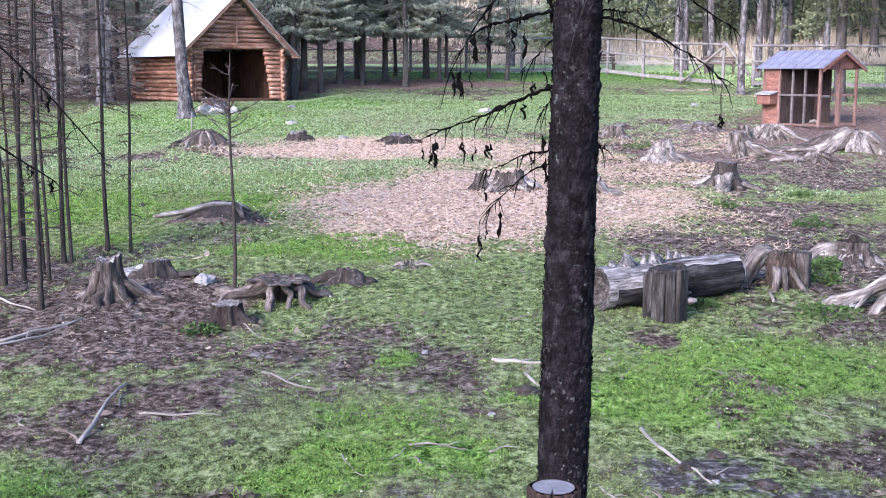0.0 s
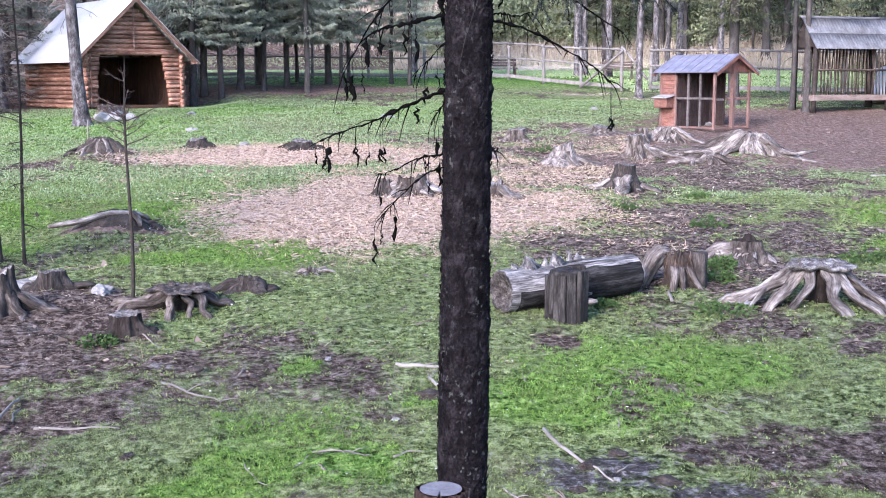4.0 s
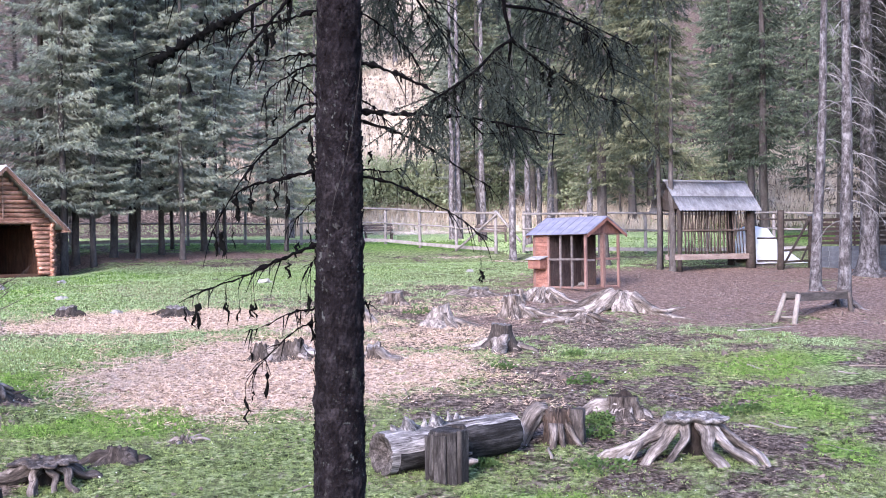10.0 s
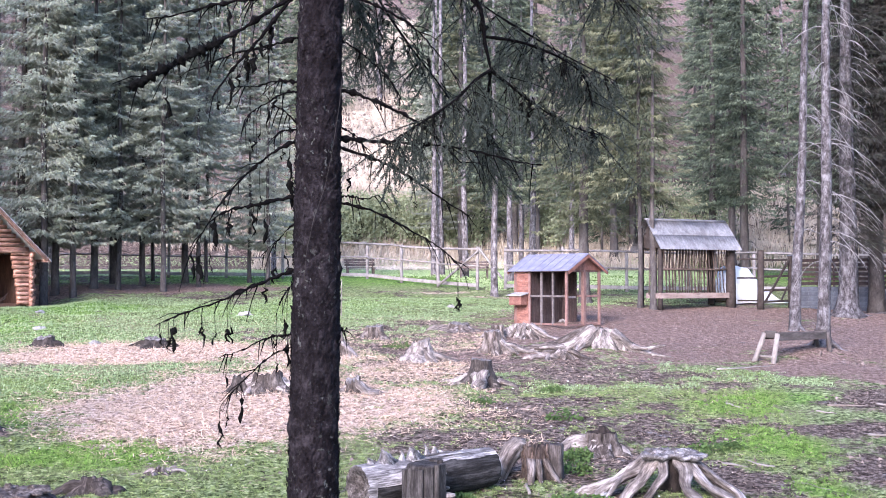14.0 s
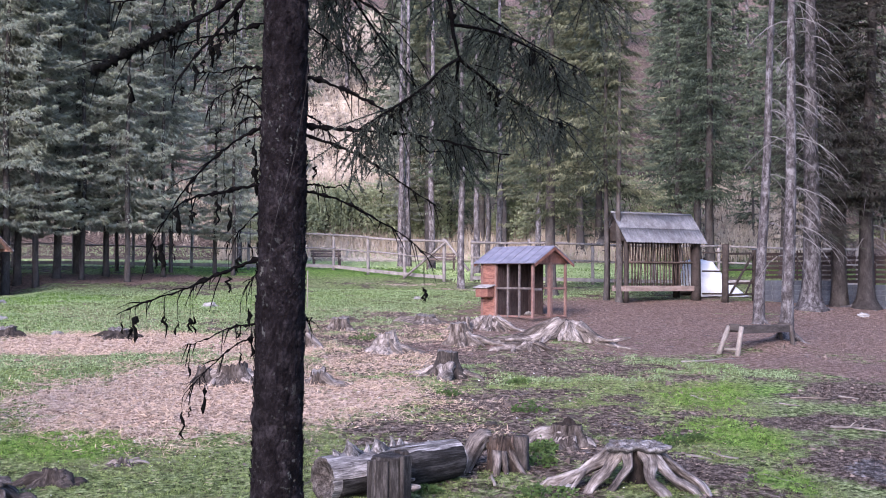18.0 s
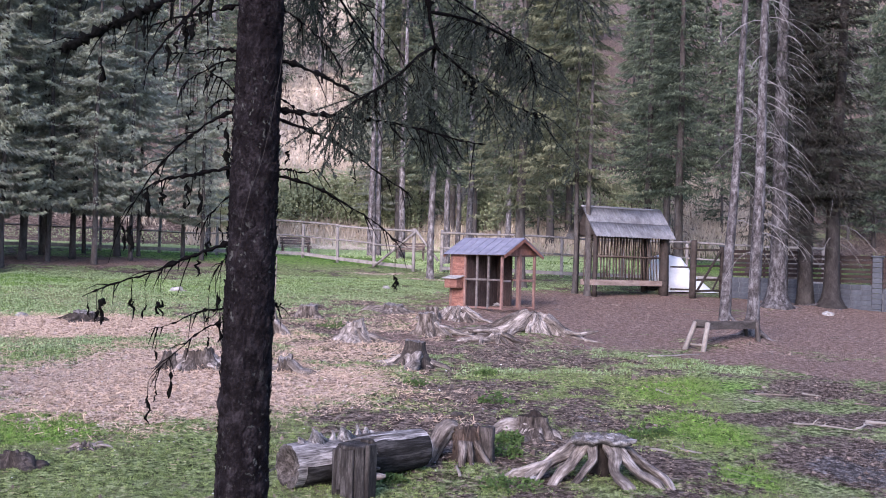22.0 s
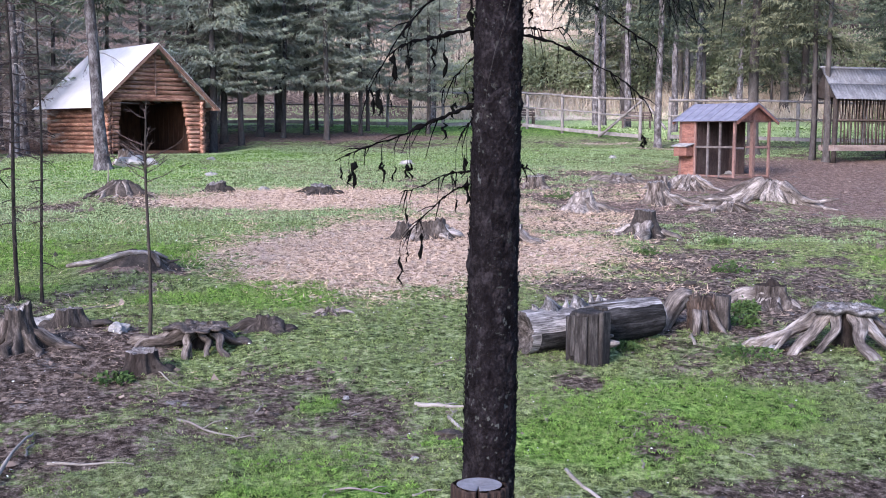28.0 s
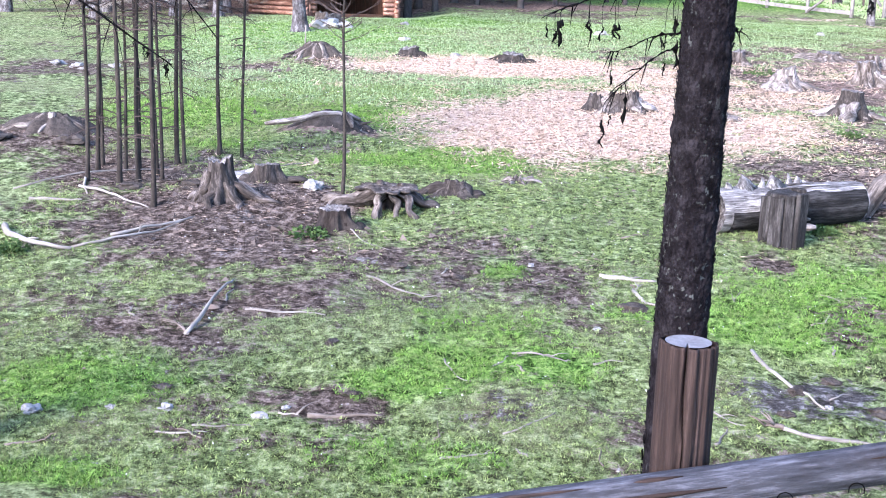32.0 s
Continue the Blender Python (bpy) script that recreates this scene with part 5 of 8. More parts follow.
def grey_pair():
    # two slim grey trees by the trough, with long dead drooping branches, and the stout trees before the wall
    rows = [(19.3, 34.9, 0.19, 17, (0.045, 0.0), 1.25, 20), (17.0, 29.15, 0.185, 17, (0.018, 0.0), 1.5, 40),
            (22.8, 37.5, 0.34, 19, (0.0, 0.0), 1.9, 60), (23.6, 38.6, 0.24, 19, (0.0, 0.0), 1.5, 20), (25.3, 38.0, 0.29, 20, (0.035, 0.0), 2.1, 40), (24.8, 38.9, 0.3, 20, (0.02, 0.0), 1.4, 10), (-8.6, 39.0, 0.22, 18, (-0.075, 0.0), 1.7, 16), (-12.5, 42.5, 0.17, 19, (-0.005, 0), 1.4, 20)]
    for k, (x, y, r, h, lean, flare, dead) in enumerate(rows):
        t = thing("dead_spruce" if k < 2 else "spruce_tree", on_ground(x, y, 0, 0.05), "slim grey spruce with long drooping dead branches" if k < 2 else "stout grey spruce trunk with spreading root flare", "tree", "grey trees beside the trough" if k < 2 else "stout trees round the yard")
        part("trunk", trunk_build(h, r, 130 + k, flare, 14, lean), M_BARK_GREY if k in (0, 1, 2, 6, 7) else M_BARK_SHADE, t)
        rnd = random.Random(60 + k)
        for j in range(dead):
            z = rnd.uniform(2.4, 11)
            az = rnd.uniform(-1.0, 1.0) if rnd.random() < 0.75 else rnd.uniform(0, 6.28)
            if k == 6:
                az = rnd.uniform(2.2, 4.1) if rnd.random() < 0.7 else rnd.uniform(-0.5, 0.5)
                z = rnd.uniform(3.6, 8)
            ln = rnd.uniform(0.5, 1.7)
            d, o = Vector((math.cos(az), math.sin(az), 0)), Vector((lean[0] * z, lean[1] * z, z))
            side = Vector((-d.y, d.x, 0)) * rnd.uniform(-0.2, 0.2)
            pts = [o + d * (ln * s) + side * s * s + Vector((0, 0, ln * (0.10 * s - 0.75 * s * s))) for s in (0, 0.25, 0.5, 0.75, 1.0)]
            bm = Build().tube(pts, [0.016, 0.014, 0.011, 0.008, 0.003], 5, 0.1, j, False)
            for q in range(3):
                s0 = rnd.uniform(0.3, 0.9)
                p = o + d * (ln * s0) + side * s0 * s0 + Vector((0, 0, ln * (0.10 * s0 - 0.75 * s0 * s0)))
                bm.tube([p, p + d * 0.1 + Vector((rnd.uniform(-0.1, 0.1), rnd.uniform(-0.1, 0.1), -0.16)), p + d * 0.14 + Vector((rnd.uniform(-0.15, 0.15), 0, -0.34))], [0.007, 0.005, 0.002], 4, 0, 0, False)
            part("dead_branch", bm, M_DEADBRANCH, t)
        for j in range(7):
            a = j * 0.9 + rnd.uniform(-0.3, 0.3)
            ln = rnd.uniform(0.5, 1.1) * (1.5 if k in (1, 2, 4) else 1)
            pts = [(math.cos(a) * q * ln, math.sin(a) * q * ln + 0.12 * math.sin(q * 3 + j) * q, gz(x + math.cos(a) * q * ln, y + math.sin(a) * q * ln) - gz(x, y) + 0.05 + (0.16 if q < 0.3 else 0.0) - 0.09 * q) for q in (0.12, 0.3, 0.55, 0.8, 1.1)]
            part("root", Build().tube(pts, [r * 0.42, r * 0.33, r * 0.22, r * 0.14, 0.012], 7, 0.12, j), M_BARK_GREY, t)
        if k >= 2:
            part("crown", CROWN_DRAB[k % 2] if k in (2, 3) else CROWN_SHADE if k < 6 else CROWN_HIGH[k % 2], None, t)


grey_pair()


# ---- the near spruce and the near fence ----
def needle_mesh(name, twigs, rng, material, length=0.018, width=0.0024, gap=0.005):
    """Needles all round short twigs, given as pairs of points."""
    b, w = [], []
    for p, q in twigs:
        n = max(6, int(np.linalg.norm(q - p) / gap) * 3)
        s = rng.rand(n)[:, None]
        d = (q - p) / np.linalg.norm(q - p)
        v = rng.normal(size=(n, 3))
        v -= (v @ d)[:, None] * d
        v /= np.linalg.norm(v, axis=1)[:, None]
        b.append(p + (q - p) * s)
        w.append(v * 0.8 + d * 0.6)
    b, w = np.concatenate(b), np.concatenate(w)
    n = len(b)
    return fan_mesh(name, b, w / np.linalg.norm(w, axis=1)[:, None], length * rng.uniform(0.7, 1.2, n), np.full(n, width), material, rng, 1, 0.1, 3)


def tuft_build(p, size, seed):
    """A ragged hanging tuft of beard lichen."""
    rnd = random.Random(seed)
    b = Build()
    pts = [Vector(p) + Vector((rnd.uniform(-0.012, 0.012), rnd.uniform(-0.01, 0.01), -size * s)) for s in (0, 0.14, 0.33, 0.5, 0.78, 1.0)]
    fat = size * rnd.uniform(0.06, 0.14)
    b.tube(pts, [fat * 0.15] + [fat * rnd.choice((0.3, 0.5, 0.8, 1.1)) for _ in range(4)] + [0.001], 7, 0.7, seed, False)
    for _ in range(44):
        o = pts[rnd.randrange(1, 5)]
        d = Vector((rnd.uniform(-1, 1), rnd.uniform(-1, 1), rnd.uniform(-2.2, 0.1))) * fat * 1.6
        e = Vector((rnd.uniform(-1, 1), rnd.uniform(-1, 1), rnd.uniform(-1, 1))) * fat * 0.2
        b.add([o - e, o + e, o + d], [(0, 1, 2)])
    return b


def shaggy(pts, lo, hi, count, seed):
    """A lumpy coat of lichen along a branch, bristling with small tags."""
    rnd = random.Random(seed)
    b = Build().tube(pts, [lo + (hi - lo) * rnd.random() ** 1.5 for _ in pts], 8, 0.5, seed)
    for _ in range(count):
        o = pts[rnd.randrange(len(pts))]
        d = Vector((rnd.uniform(-1, 1), rnd.uniform(-1, 1), rnd.uniform(-1.4, 0.8))).normalized() * rnd.uniform(lo, hi * 1.6)
        e = Vector((rnd.uniform(-1, 1), rnd.uniform(-1, 1), rnd.uniform(-1, 1))) * lo * 0.6
        b.add([o - e, o + e, o + d], [(0, 1, 2)])
    return b


SPRUCE_X, SPRUCE_Y = 0.577, 5.5


def near_spruce():
    rnd, rng = random.Random(21), np.random.RandomState(21)
    base = gz(SPRUCE_X, SPRUCE_Y) - 0.05
    t = thing("spruce_tree", pose(0, 0, 0), "dark scaly spruce trunk with dead lichen-hung branches", "tree")

    def ax(z):
        return Vector((SPRUCE_X + 0.0126 * z, SPRUCE_Y, z))

    def rad(z):
        return 0.121 - 0.0075 * max(z - 2.8, 0) + 0.06 * math.exp(-(z - base) / 0.25)
    v, f, sides = [], [], 56
    hs = list(np.arange(base, 6.6, 0.022)) + [7.2, 8.5, 10.5, 13.0]
    cells = LATTICE[4]
    whorls = (3.04, 3.42, 3.86, 4.17, 4.5, 4.78, 5.08, 5.45, 5.8, 2.6)
    for i, z in enumerate(hs):
        o, r = ax(z), rad(z) if z < 9 else 0.06
        for k in range(sides):
            a = 2 * math.pi * k / sides
            ca, cz = a * 2.6, z * 11
            n1 = float(vnoise(ca * 1.3, cz * 0.9, 1, 4)) * 0.5 + float(vnoise(ca * 3.1 + 40, cz * 2.1, 1, 5)) * 0.5
            plate = 0.016 * (n1 - 0.5) + 0.007 * (cells[(i * 7) % 128, k % 128] - 0.5)
            ring = sum(0.012 * math.exp(-((z - w) / 0.03) ** 2) * (0.4 + 0.6 * math.sin(a * 3 + w * 5)) for w in whorls)
            v.append(o + Vector((math.cos(a), math.sin(a), 0)) * (r + plate + ring))
    for i in range(len(hs) - 1):
        for k in range(sides):
            q = (k + 1) % sides
            f.append((i * sides + k, i * sides + q, (i + 1) * sides + q, (i + 1) * sides + k))
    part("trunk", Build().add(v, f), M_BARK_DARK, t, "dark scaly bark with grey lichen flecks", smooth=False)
    # loose flakes of bark standing off the edges
    b = Build()
    for k in range(3600):
        z, a = rnd.uniform(1.4, 6.2), rnd.uniform(0, 6.283)
        n = Vector((math.cos(a), math.sin(a), 0))
        o = ax(z) + n * (rad(z) + 0.001)
        s, l = Vector((-n.y, n.x, 0)) * rnd.uniform(0.006, 0.02), rnd.uniform(0.012, 0.035)
        b.add([o - s, o + s, o + s * 0.7 + Vector((0, 0, l)) + n * rnd.uniform(0.002, 0.011), o - s * 0.7 + Vector((0, 0, l)) + n * rnd.uniform(0.002, 0.011)], [(0, 1, 2, 3)])
    part("loose_bark", b, M_BARK_DARK, t, smooth=False)
    # height, side, reach, rise, drop, depth, thickness, tufts
    rows = [(4.17, -1, 0.66, -0.25, 0.02, -0.06, 0.010, 8), (4.51, -1, 0.42, -0.02, 0.09, 0.03, 0.011, 3), (4.79, -1, 0.52, -0.16, 0.40, -0.05, 0.009, 7), (4.84, -1, 0.14, 0.02, 0.05, 0.1, 0.006, 2), (4.86, -1, 0.17, 0.12, 0.0, -0.1, 0.006, 2),
            (5.07, -1, 0.30, 0.02, 0.06, 0.05, 0.007, 1), (5.02, -1, 0.27, 0.0, 0.17, -0.12, 0.007, 4), (5.54, -1, 0.42, -0.56, 0.0, -0.05, 0.015, 5), (5.52, -1, 0.79, -0.62, -0.11, -0.1, 0.015, 6), (5.29, -1, 0.5, -0.14, 0.0, 0.12, 0.009, 4), (5.5, -1, 0.74, -0.1, 0.04, 0.1, 0.011, 5),
            (3.86, -1, 0.36, -0.02, 0.10, 0.02, 0.006, 3), (3.80, -1, 0.36, -0.05, 0.24, -0.06, 0.006, 3), (4.40, -1, 0.17, -0.12, 0.06, 0.02, 0.004, 3), (4.12, -1, 0.10, -0.05, 0.12, 0.05, 0.004, 3),
            (5.04, 1, 0.62, -0.1, 0.24, 0.0, 0.011, 1), (4.80, 1, 1.05, 0.0, 0.10, 0.05, 0.010, 2), (4.76, 1, 0.64, -0.16, 0.18, -0.06, 0.010, 1), (4.52, 1, 0.22, 0.0, 0.0, 0.05, 0.007, 0), (4.49, 1, 0.62, -0.06, 0.26, 0.0, 0.009, 2),
            (5.28, 1, 0.34, -0.08, 0.2, 0.1, 0.006, 4), (5.50, 1, 0.55, -0.05, 0.35, -0.15, 0.009, 6), (4.86, 1, 0.2, -0.02, 0.1, 0.2, 0.005, 2), (3.88, 1, 0.06, 0, 0, 0, 0.012, 0)]
    for k, (z, side, reach, rise, drop, depth, r, tufts) in enumerate(rows):
        o = ax(z)

        def at(s):
            wob = 0.012 * math.sin(9 * s + k) * s
            return o + Vector((side * (0.09 + reach * s), depth * s, rise * s - drop * s * s + wob))
        n = 16 + int(30 * reach)
        bm = Build().tube([at(i / n) + Vector((0, rnd.uniform(-0.003, 0.003), rnd.uniform(-0.004, 0.004))) for i in range(n + 1)], [(0.95 * r * (1 - 0.72 * i / n)) * rnd.choice((0.7, 0.8, 0.9, 1.0, 1.2, 1.9)) for i in range(n + 1)], 6, 0.3, k, True)
        for _ in range(int(15 * reach) + 3):
            s = rnd.uniform(0.25, 1.0)
            p = at(s)
            l = rnd.uniform(0.05, 0.2) * (0.5 + reach * 0.6)
            d = Vector((side * rnd.uniform(-0.1, 0.7), rnd.uniform(-0.7, 0.7), rnd.uniform(-1.2, 0.05))).normalized()
            bm.tube([p, p + d * l * 0.5 + Vector((0, 0, -0.004)), p + d * l + Vector((0, 0, -0.25 * l))], [0.0034, 0.0026, 0.0012], 4, 0.2, 0, False)
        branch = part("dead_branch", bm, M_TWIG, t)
        for j in range(tufts):
            s = rnd.uniform(0.25, 1.0)
            p = at(s) + Vector((0, rnd.uniform(-0.02, 0.02), -0.004))
            drop_len = rnd.uniform(0.0, 0.16) if reach > 0.3 else rnd.uniform(0, 0.25)
            tb = tuft_build(p - Vector((0, 0, drop_len)), rnd.uniform(0.04, 0.15) * (0.5 if side > 0 else 0.9), k * 40 + j)
            tb.tube([p, p - Vector((0.004, 0, drop_len * 0.5)), p - Vector((0, 0, drop_len + 0.01))], [0.0016, 0.0014, 0.0012], 4, 0, 0, False)
            part("lichen_tuft", tb, M_LICHEN, branch)
        if k == 8:
            # a sleeve of dark moss over the outer half
            pts = [at(0.5 + 0.5 * i / 30) for i in range(31)]
            part("moss_sleeve", shaggy(pts, 0.01, 0.034, 420, k), M_LICHEN, branch)
    # a thin pale runner hanging down across the bark
    o = Vector((0.0, -0.125, 0.0))
    pts = [ax(z) + o + Vector((dx, 0, 0)) for z, dx in ((5.6, 0.13), (5.2, 0.105), (4.95, 0.085), (4.7, 0.05), (4.55, 0.02), (4.4, -0.03), (4.25, -0.06), (4.1, -0.07))]
    part("runner", Build().tube(pts, [0.0012] * 8, 5, 0.2, 3), M_BARK_SHADE, t, "thin dry runner")
    # living limbs that hang over from above
    limbs = [[(0.0, 0, 6.3), (0.45, 0.0, 6.0), (0.84, 0.05, 5.55), (0.9, 0.05, 5.3), (0.93, 0.05, 5.17)],
             [(0.93, 0.05, 5.17), (0.85, 0.0, 5.12), (0.7, -0.05, 4.98), (0.52, -0.06, 4.86), (0.40, -0.05, 4.78)],
             [(0.93, 0.05, 5.17), (1.05, 0.1, 5.1), (1.25, 0.2, 5.0), (1.45, 0.3, 4.93), (1.62, 0.35, 4.9)],
             [(0.9, 0.05, 5.34), (1.1, 0.1, 5.33), (1.3, 0.12, 5.27), (1.45, 0.15, 5.18), (1.5, 0.15, 5.02)],
             [(0.0, 0, 6.0), (0.5, 0.3, 5.9), (1.0, 0.6, 5.65), (1.5, 0.8, 5.45), (1.9, 0.9, 5.3)],
             [(0.0, 0, 5.9), (0.3, 0.4, 5.75), (0.6, 0.8, 5.5), (0.9, 1.1, 5.25), (1.1, 1.3, 5.05)],
             [(0.0, 0, 6.1), (0.35, -0.3, 5.9), (0.7, -0.5, 5.72), (1.1, -0.6, 5.55), (1.4, -0.6, 5.4)],
             [(0.0, 0, 5.75), (0.25, 0.5, 5.7), (0.42, 0.9, 5.55), (0.52, 1.2, 5.4)],
             [(0.93, 0.05, 5.17), (1.0, 0.4, 5.08), (1.1, 0.8, 4.95), (1.15, 1.1, 4.85)]]
    for k, pts in enumerate(limbs):
        o = ax(0)
        path = [o + Vector(p) for p in pts]
        n = 18
        fine = []
        for i in range(n + 1):
            q = i / n * (len(path) - 1)
            j = min(int(q), len(path) - 2)
            p0, p1 = path[max(j - 1, 0)], path[j]
            p2, p3 = path[j + 1], path[min(j + 2, len(path) - 1)]
            u = q - j
            fine.append(0.5 * ((2 * p1) + (p2 - p0) * u + (2 * p0 - 5 * p1 + 4 * p2 - p3) * u * u + (3 * p1 - p0 - 3 * p2 + p3) * u ** 3))
        r0 = 0.018 if k == 0 else 0.009
        bm = Build().tube(fine, [r0 * (1 - 0.7 * i / n) * rnd.uniform(0.8, 1.3) for i in range(n + 1)], 7, 0.2, k)
        twigs = []
        count = 0 if k == 0 else 96 if k in (4, 6) else 56
        for _ in range(count):
            p = fine[rnd.randrange(3, n + 1)] + Vector((rnd.uniform(-0.03, 0.03),) * 3)
            l = rnd.uniform(0.1, 0.34)
            d = Vector((rnd.uniform(-1.0, 1.0), rnd.uniform(-0.6, 0.6), rnd.uniform(-1.2, -0.3))).normalized()
            mid, end = p + d * l * 0.5, p + d * l + Vector((rnd.uniform(-0.05, 0.05), 0, -0.02))
            bm.tube([p, mid, end], [0.003, 0.0022, 0.001], 4, 0, 0, False)
            if rnd.random() < 0.8:
                twigs += [(np.array(p), np.array(mid)), (np.array(mid), np.array(end))]
                for _ in range(3):
                    s = rnd.uniform(0.2, 0.9)
                    q = p + (end - p) * s
                    e = q + Vector((rnd.uniform(-0.8, 0.8), rnd.uniform(-0.8, 0.8), -1)).normalized() * rnd.uniform(0.05, 0.14)
                    twigs.append((np.array(q), np.array(e)))
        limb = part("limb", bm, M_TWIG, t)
        if twigs:
            part("needles", needle_mesh("needles", twigs, rng, M_NEEDLE), None, limb)
        for j in range(5):
            p = fine[rnd.randrange(6, n + 1)]
            part("lichen_tuft", tuft_build(p, rnd.uniform(0.05, 0.12), 700 + k * 9 + j), M_LICHEN, limb)
    # the top of the crown, out of sight above
    part("crown", spruce_crown("crown", 77, 6.6, 13, 2.2, 22, 7, 14, M_SPRUCE, 0.4, 0.03, 1.0), None, t).location = (SPRUCE_X + 0.08, SPRUCE_Y, 0)


near_spruce()


def side_spruce():
    x, y = -4.6, 7.7
    t = thing("spruce_tree", pose(x, y, gz(x, y) - 0.05), "dark spruce with long bare drooping branches", "tree")
    part("trunk", trunk_build(12, 0.14, 31, 1.4, 14), M_BARK_DARK, t)
    rnd = random.Random(8)
    for k, (z, reach, drop, dy) in enumerate([(4.62, 2.35, 1.45, -0.1), (3.72, 1.95, 0.75, 0.15), (4.2, 1.2, 0.5, 0.4), (3.3, 0.7, 0.2, -0.3), (4.9, 1.5, 0.4, -0.4)]):
        def at(s):
            return Vector((reach * s, dy * s + 0.03 * math.sin(7 * s), z - drop * s * s + 0.02 * math.sin(11 * s + k)))
        n = 16
        bm = Build().tube([at(i / n) for i in range(n + 1)], [0.016 * (1 - 0.7 * i / n) * rnd.uniform(0.8, 1.3) for i in range(n + 1)], 6, 0.2, k)
        for _ in range(16):
            p = at(rnd.uniform(0.3, 1))
            l = rnd.uniform(0.08, 0.4)
            d = Vector((rnd.uniform(-0.2, 0.8), rnd.uniform(-0.7, 0.7), rnd.uniform(-1.2, -0.1))).normalized()
            bm.tube([p, p + d * l * 0.5, p + d * l + Vector((0, 0, -0.2 * l))], [0.004, 0.003, 0.001], 4, 0, 0, False)
        branch = part("dead_branch", bm, M_TWIG, t)
        for j in range(5):
            part("lichen_tuft", tuft_build(at(rnd.uniform(0.5, 1)), rnd.uniform(0.05, 0.13), 900 + k * 9 + j), M_LICHEN, branch)
    part("crown", spruce_crown("crown", 78, 5.2, 12, 1.8, 20, 7, 12, M_SPRUCE, 0.4, 0.03, 1.0), None, t)


side_spruce()


def near_fence():
    x, y = 0.252, 2.47
    z0, top, r = gz(x, y) - 0.1, 3.293, 0.051
    p = thing("fence_post", pose(x, y, 0), "split brown round fence post with a sawn top", "fence post")
    v, f, sides = [], [], 144
    hs = list(np.arange(z0, top - 0.004, 0.02)) + [top - 0.004, top]
    for i, z in enumerate(hs):
        for k in range(sides):
            a = 2 * math.pi * k / sides
            crack = 0.018 * math.exp(-((((a - 4.6 - 0.09 * math.sin(z * 9) - 0.03 * math.sin(z * 31)) + math.pi) % (2 * math.pi) - math.pi) / 0.042) ** 2) * min(1, max(0.2, (z - 2.75) * 4))
            flake = 0.009 * float(vnoise(math.cos(a) * 3, math.sin(a) * 3 + z * 0.5, 0.5, 5)) + 0.005 * float(step(0.45, 0.55, vnoise(a * 2.2, z * 0.9, 0.45, 6))) + 0.002 * float(vnoise(a * 7, z * 2.4, 0.3, 4))
            rr = r + flake - 0.003 - crack - (0.003 if i == len(hs) - 1 else 0)
            v.append((rr * math.cos(a), rr * math.sin(a), z))
    for i in range(len(hs) - 1):
        for k in range(sides):
            q = (k + 1) % sides
            f.append((i * sides + k, i * sides + q, (i + 1) * sides + q, (i + 1) * sides + k))
    part("shaft", Build().add(v, f), M_NEARPOST, p)
    # sawn top, hollowed a hair along its check
    v, f = [(0, 0, top - 0.002)], []
    for ring, rr in enumerate((0.35, 0.7, 1.0)):
        for k in range(sides):
            a = 2 * math.pi * k / sides
            crack = math.exp(-((((a - 4.6 - 0.09 * math.sin(top * 9) - 0.03 * math.sin(top * 31)) + math.pi) % (2 * math.pi) - math.pi) / 0.042) ** 2)
            v.append(((r - 0.0035 - 0.018 * crack * rr) * rr * math.cos(a), (r - 0.0035 - 0.018 * crack * rr) * rr * math.sin(a), top + 0.001 - 0.03 * crack * (rr > 0.5)))
    for k in range(sides):
        f.append((0, 1 + k, 1 + (k + 1) % sides))
        for ring in range(2):
            a, b = 1 + ring * sides, 1 + (ring + 1) * sides
            f.append((a + k, b + k, b + (k + 1) % sides, a + (k + 1) % sides))
    part("sawn_top", Build().add(v, f), M_NEARCUT, p, "grey sawn end grain")
    rail = pole((-1.9, 2.10, 2.67), (2.8, 2.66, 3.45), 0.043, 0.041, 24, 4, 0.03, 0.0, 60)
    ob = thing("fence_rail", pose(0.0, 0.02, -0.02), "grey weathered round log rail with peeling bark", "fence rail")
    part("shaft", rail, M_NEARRAIL, ob)
    a, b = Vector((-1.9, 2.10, 2.67)), Vector((2.8, 2.66, 3.45))
    rnd = random.Random(3)
    for k in range(9):
        s0, ln, t0 = rnd.uniform(0.3, 0.75), rnd.uniform(0.02, 0.07), rnd.uniform(2.4, 4.6)
        pts = [a.lerp(b, s0 + ln * q) + Vector((0, 0.041 * math.cos(t0), 0.041 * abs(math.sin(t0)))) for q in (0, 0.3, 0.7, 1.0)]
        part("bark_strip", Build().tube(pts, [0.001, 0.006, 0.005, 0.001], 6, 0.3, k), M_NEARPOST, ob, "strip of peeling dark bark")
    for k in range(9):
        o = a.lerp(b, 0.5 + 0.03 * k) + Vector((0, -0.044, -0.028))
        pts = [o + Vector((0.016 * math.cos(q), -0.004, 0.016 * math.sin(q))) for q in (-0.4, 0.3, 0.9, 1.57, 2.2, 2.8, 3.5)]
        part("wire_loop", Build().tube(pts, [0.0013] * 7, 6), M_TWIG, ob, "dark wire loop of the netting")
    for k, xx in enumerate((-1.75, 2.6)):
        q = thing("fence_post", pose(xx, 2.36 + 0.12 * (xx - 0.25) + 0.11, 0), "split brown round fence post with a sawn top", "fence post")
        part("shaft", pole((0, 0, gz(xx, 2.47) - 0.1), (0, 0, 3.0 + 0.5 * k), 0.06, 0.056, 16, k, 0.03, 0.0, 12), M_NEARPOST, q)


near_fence()


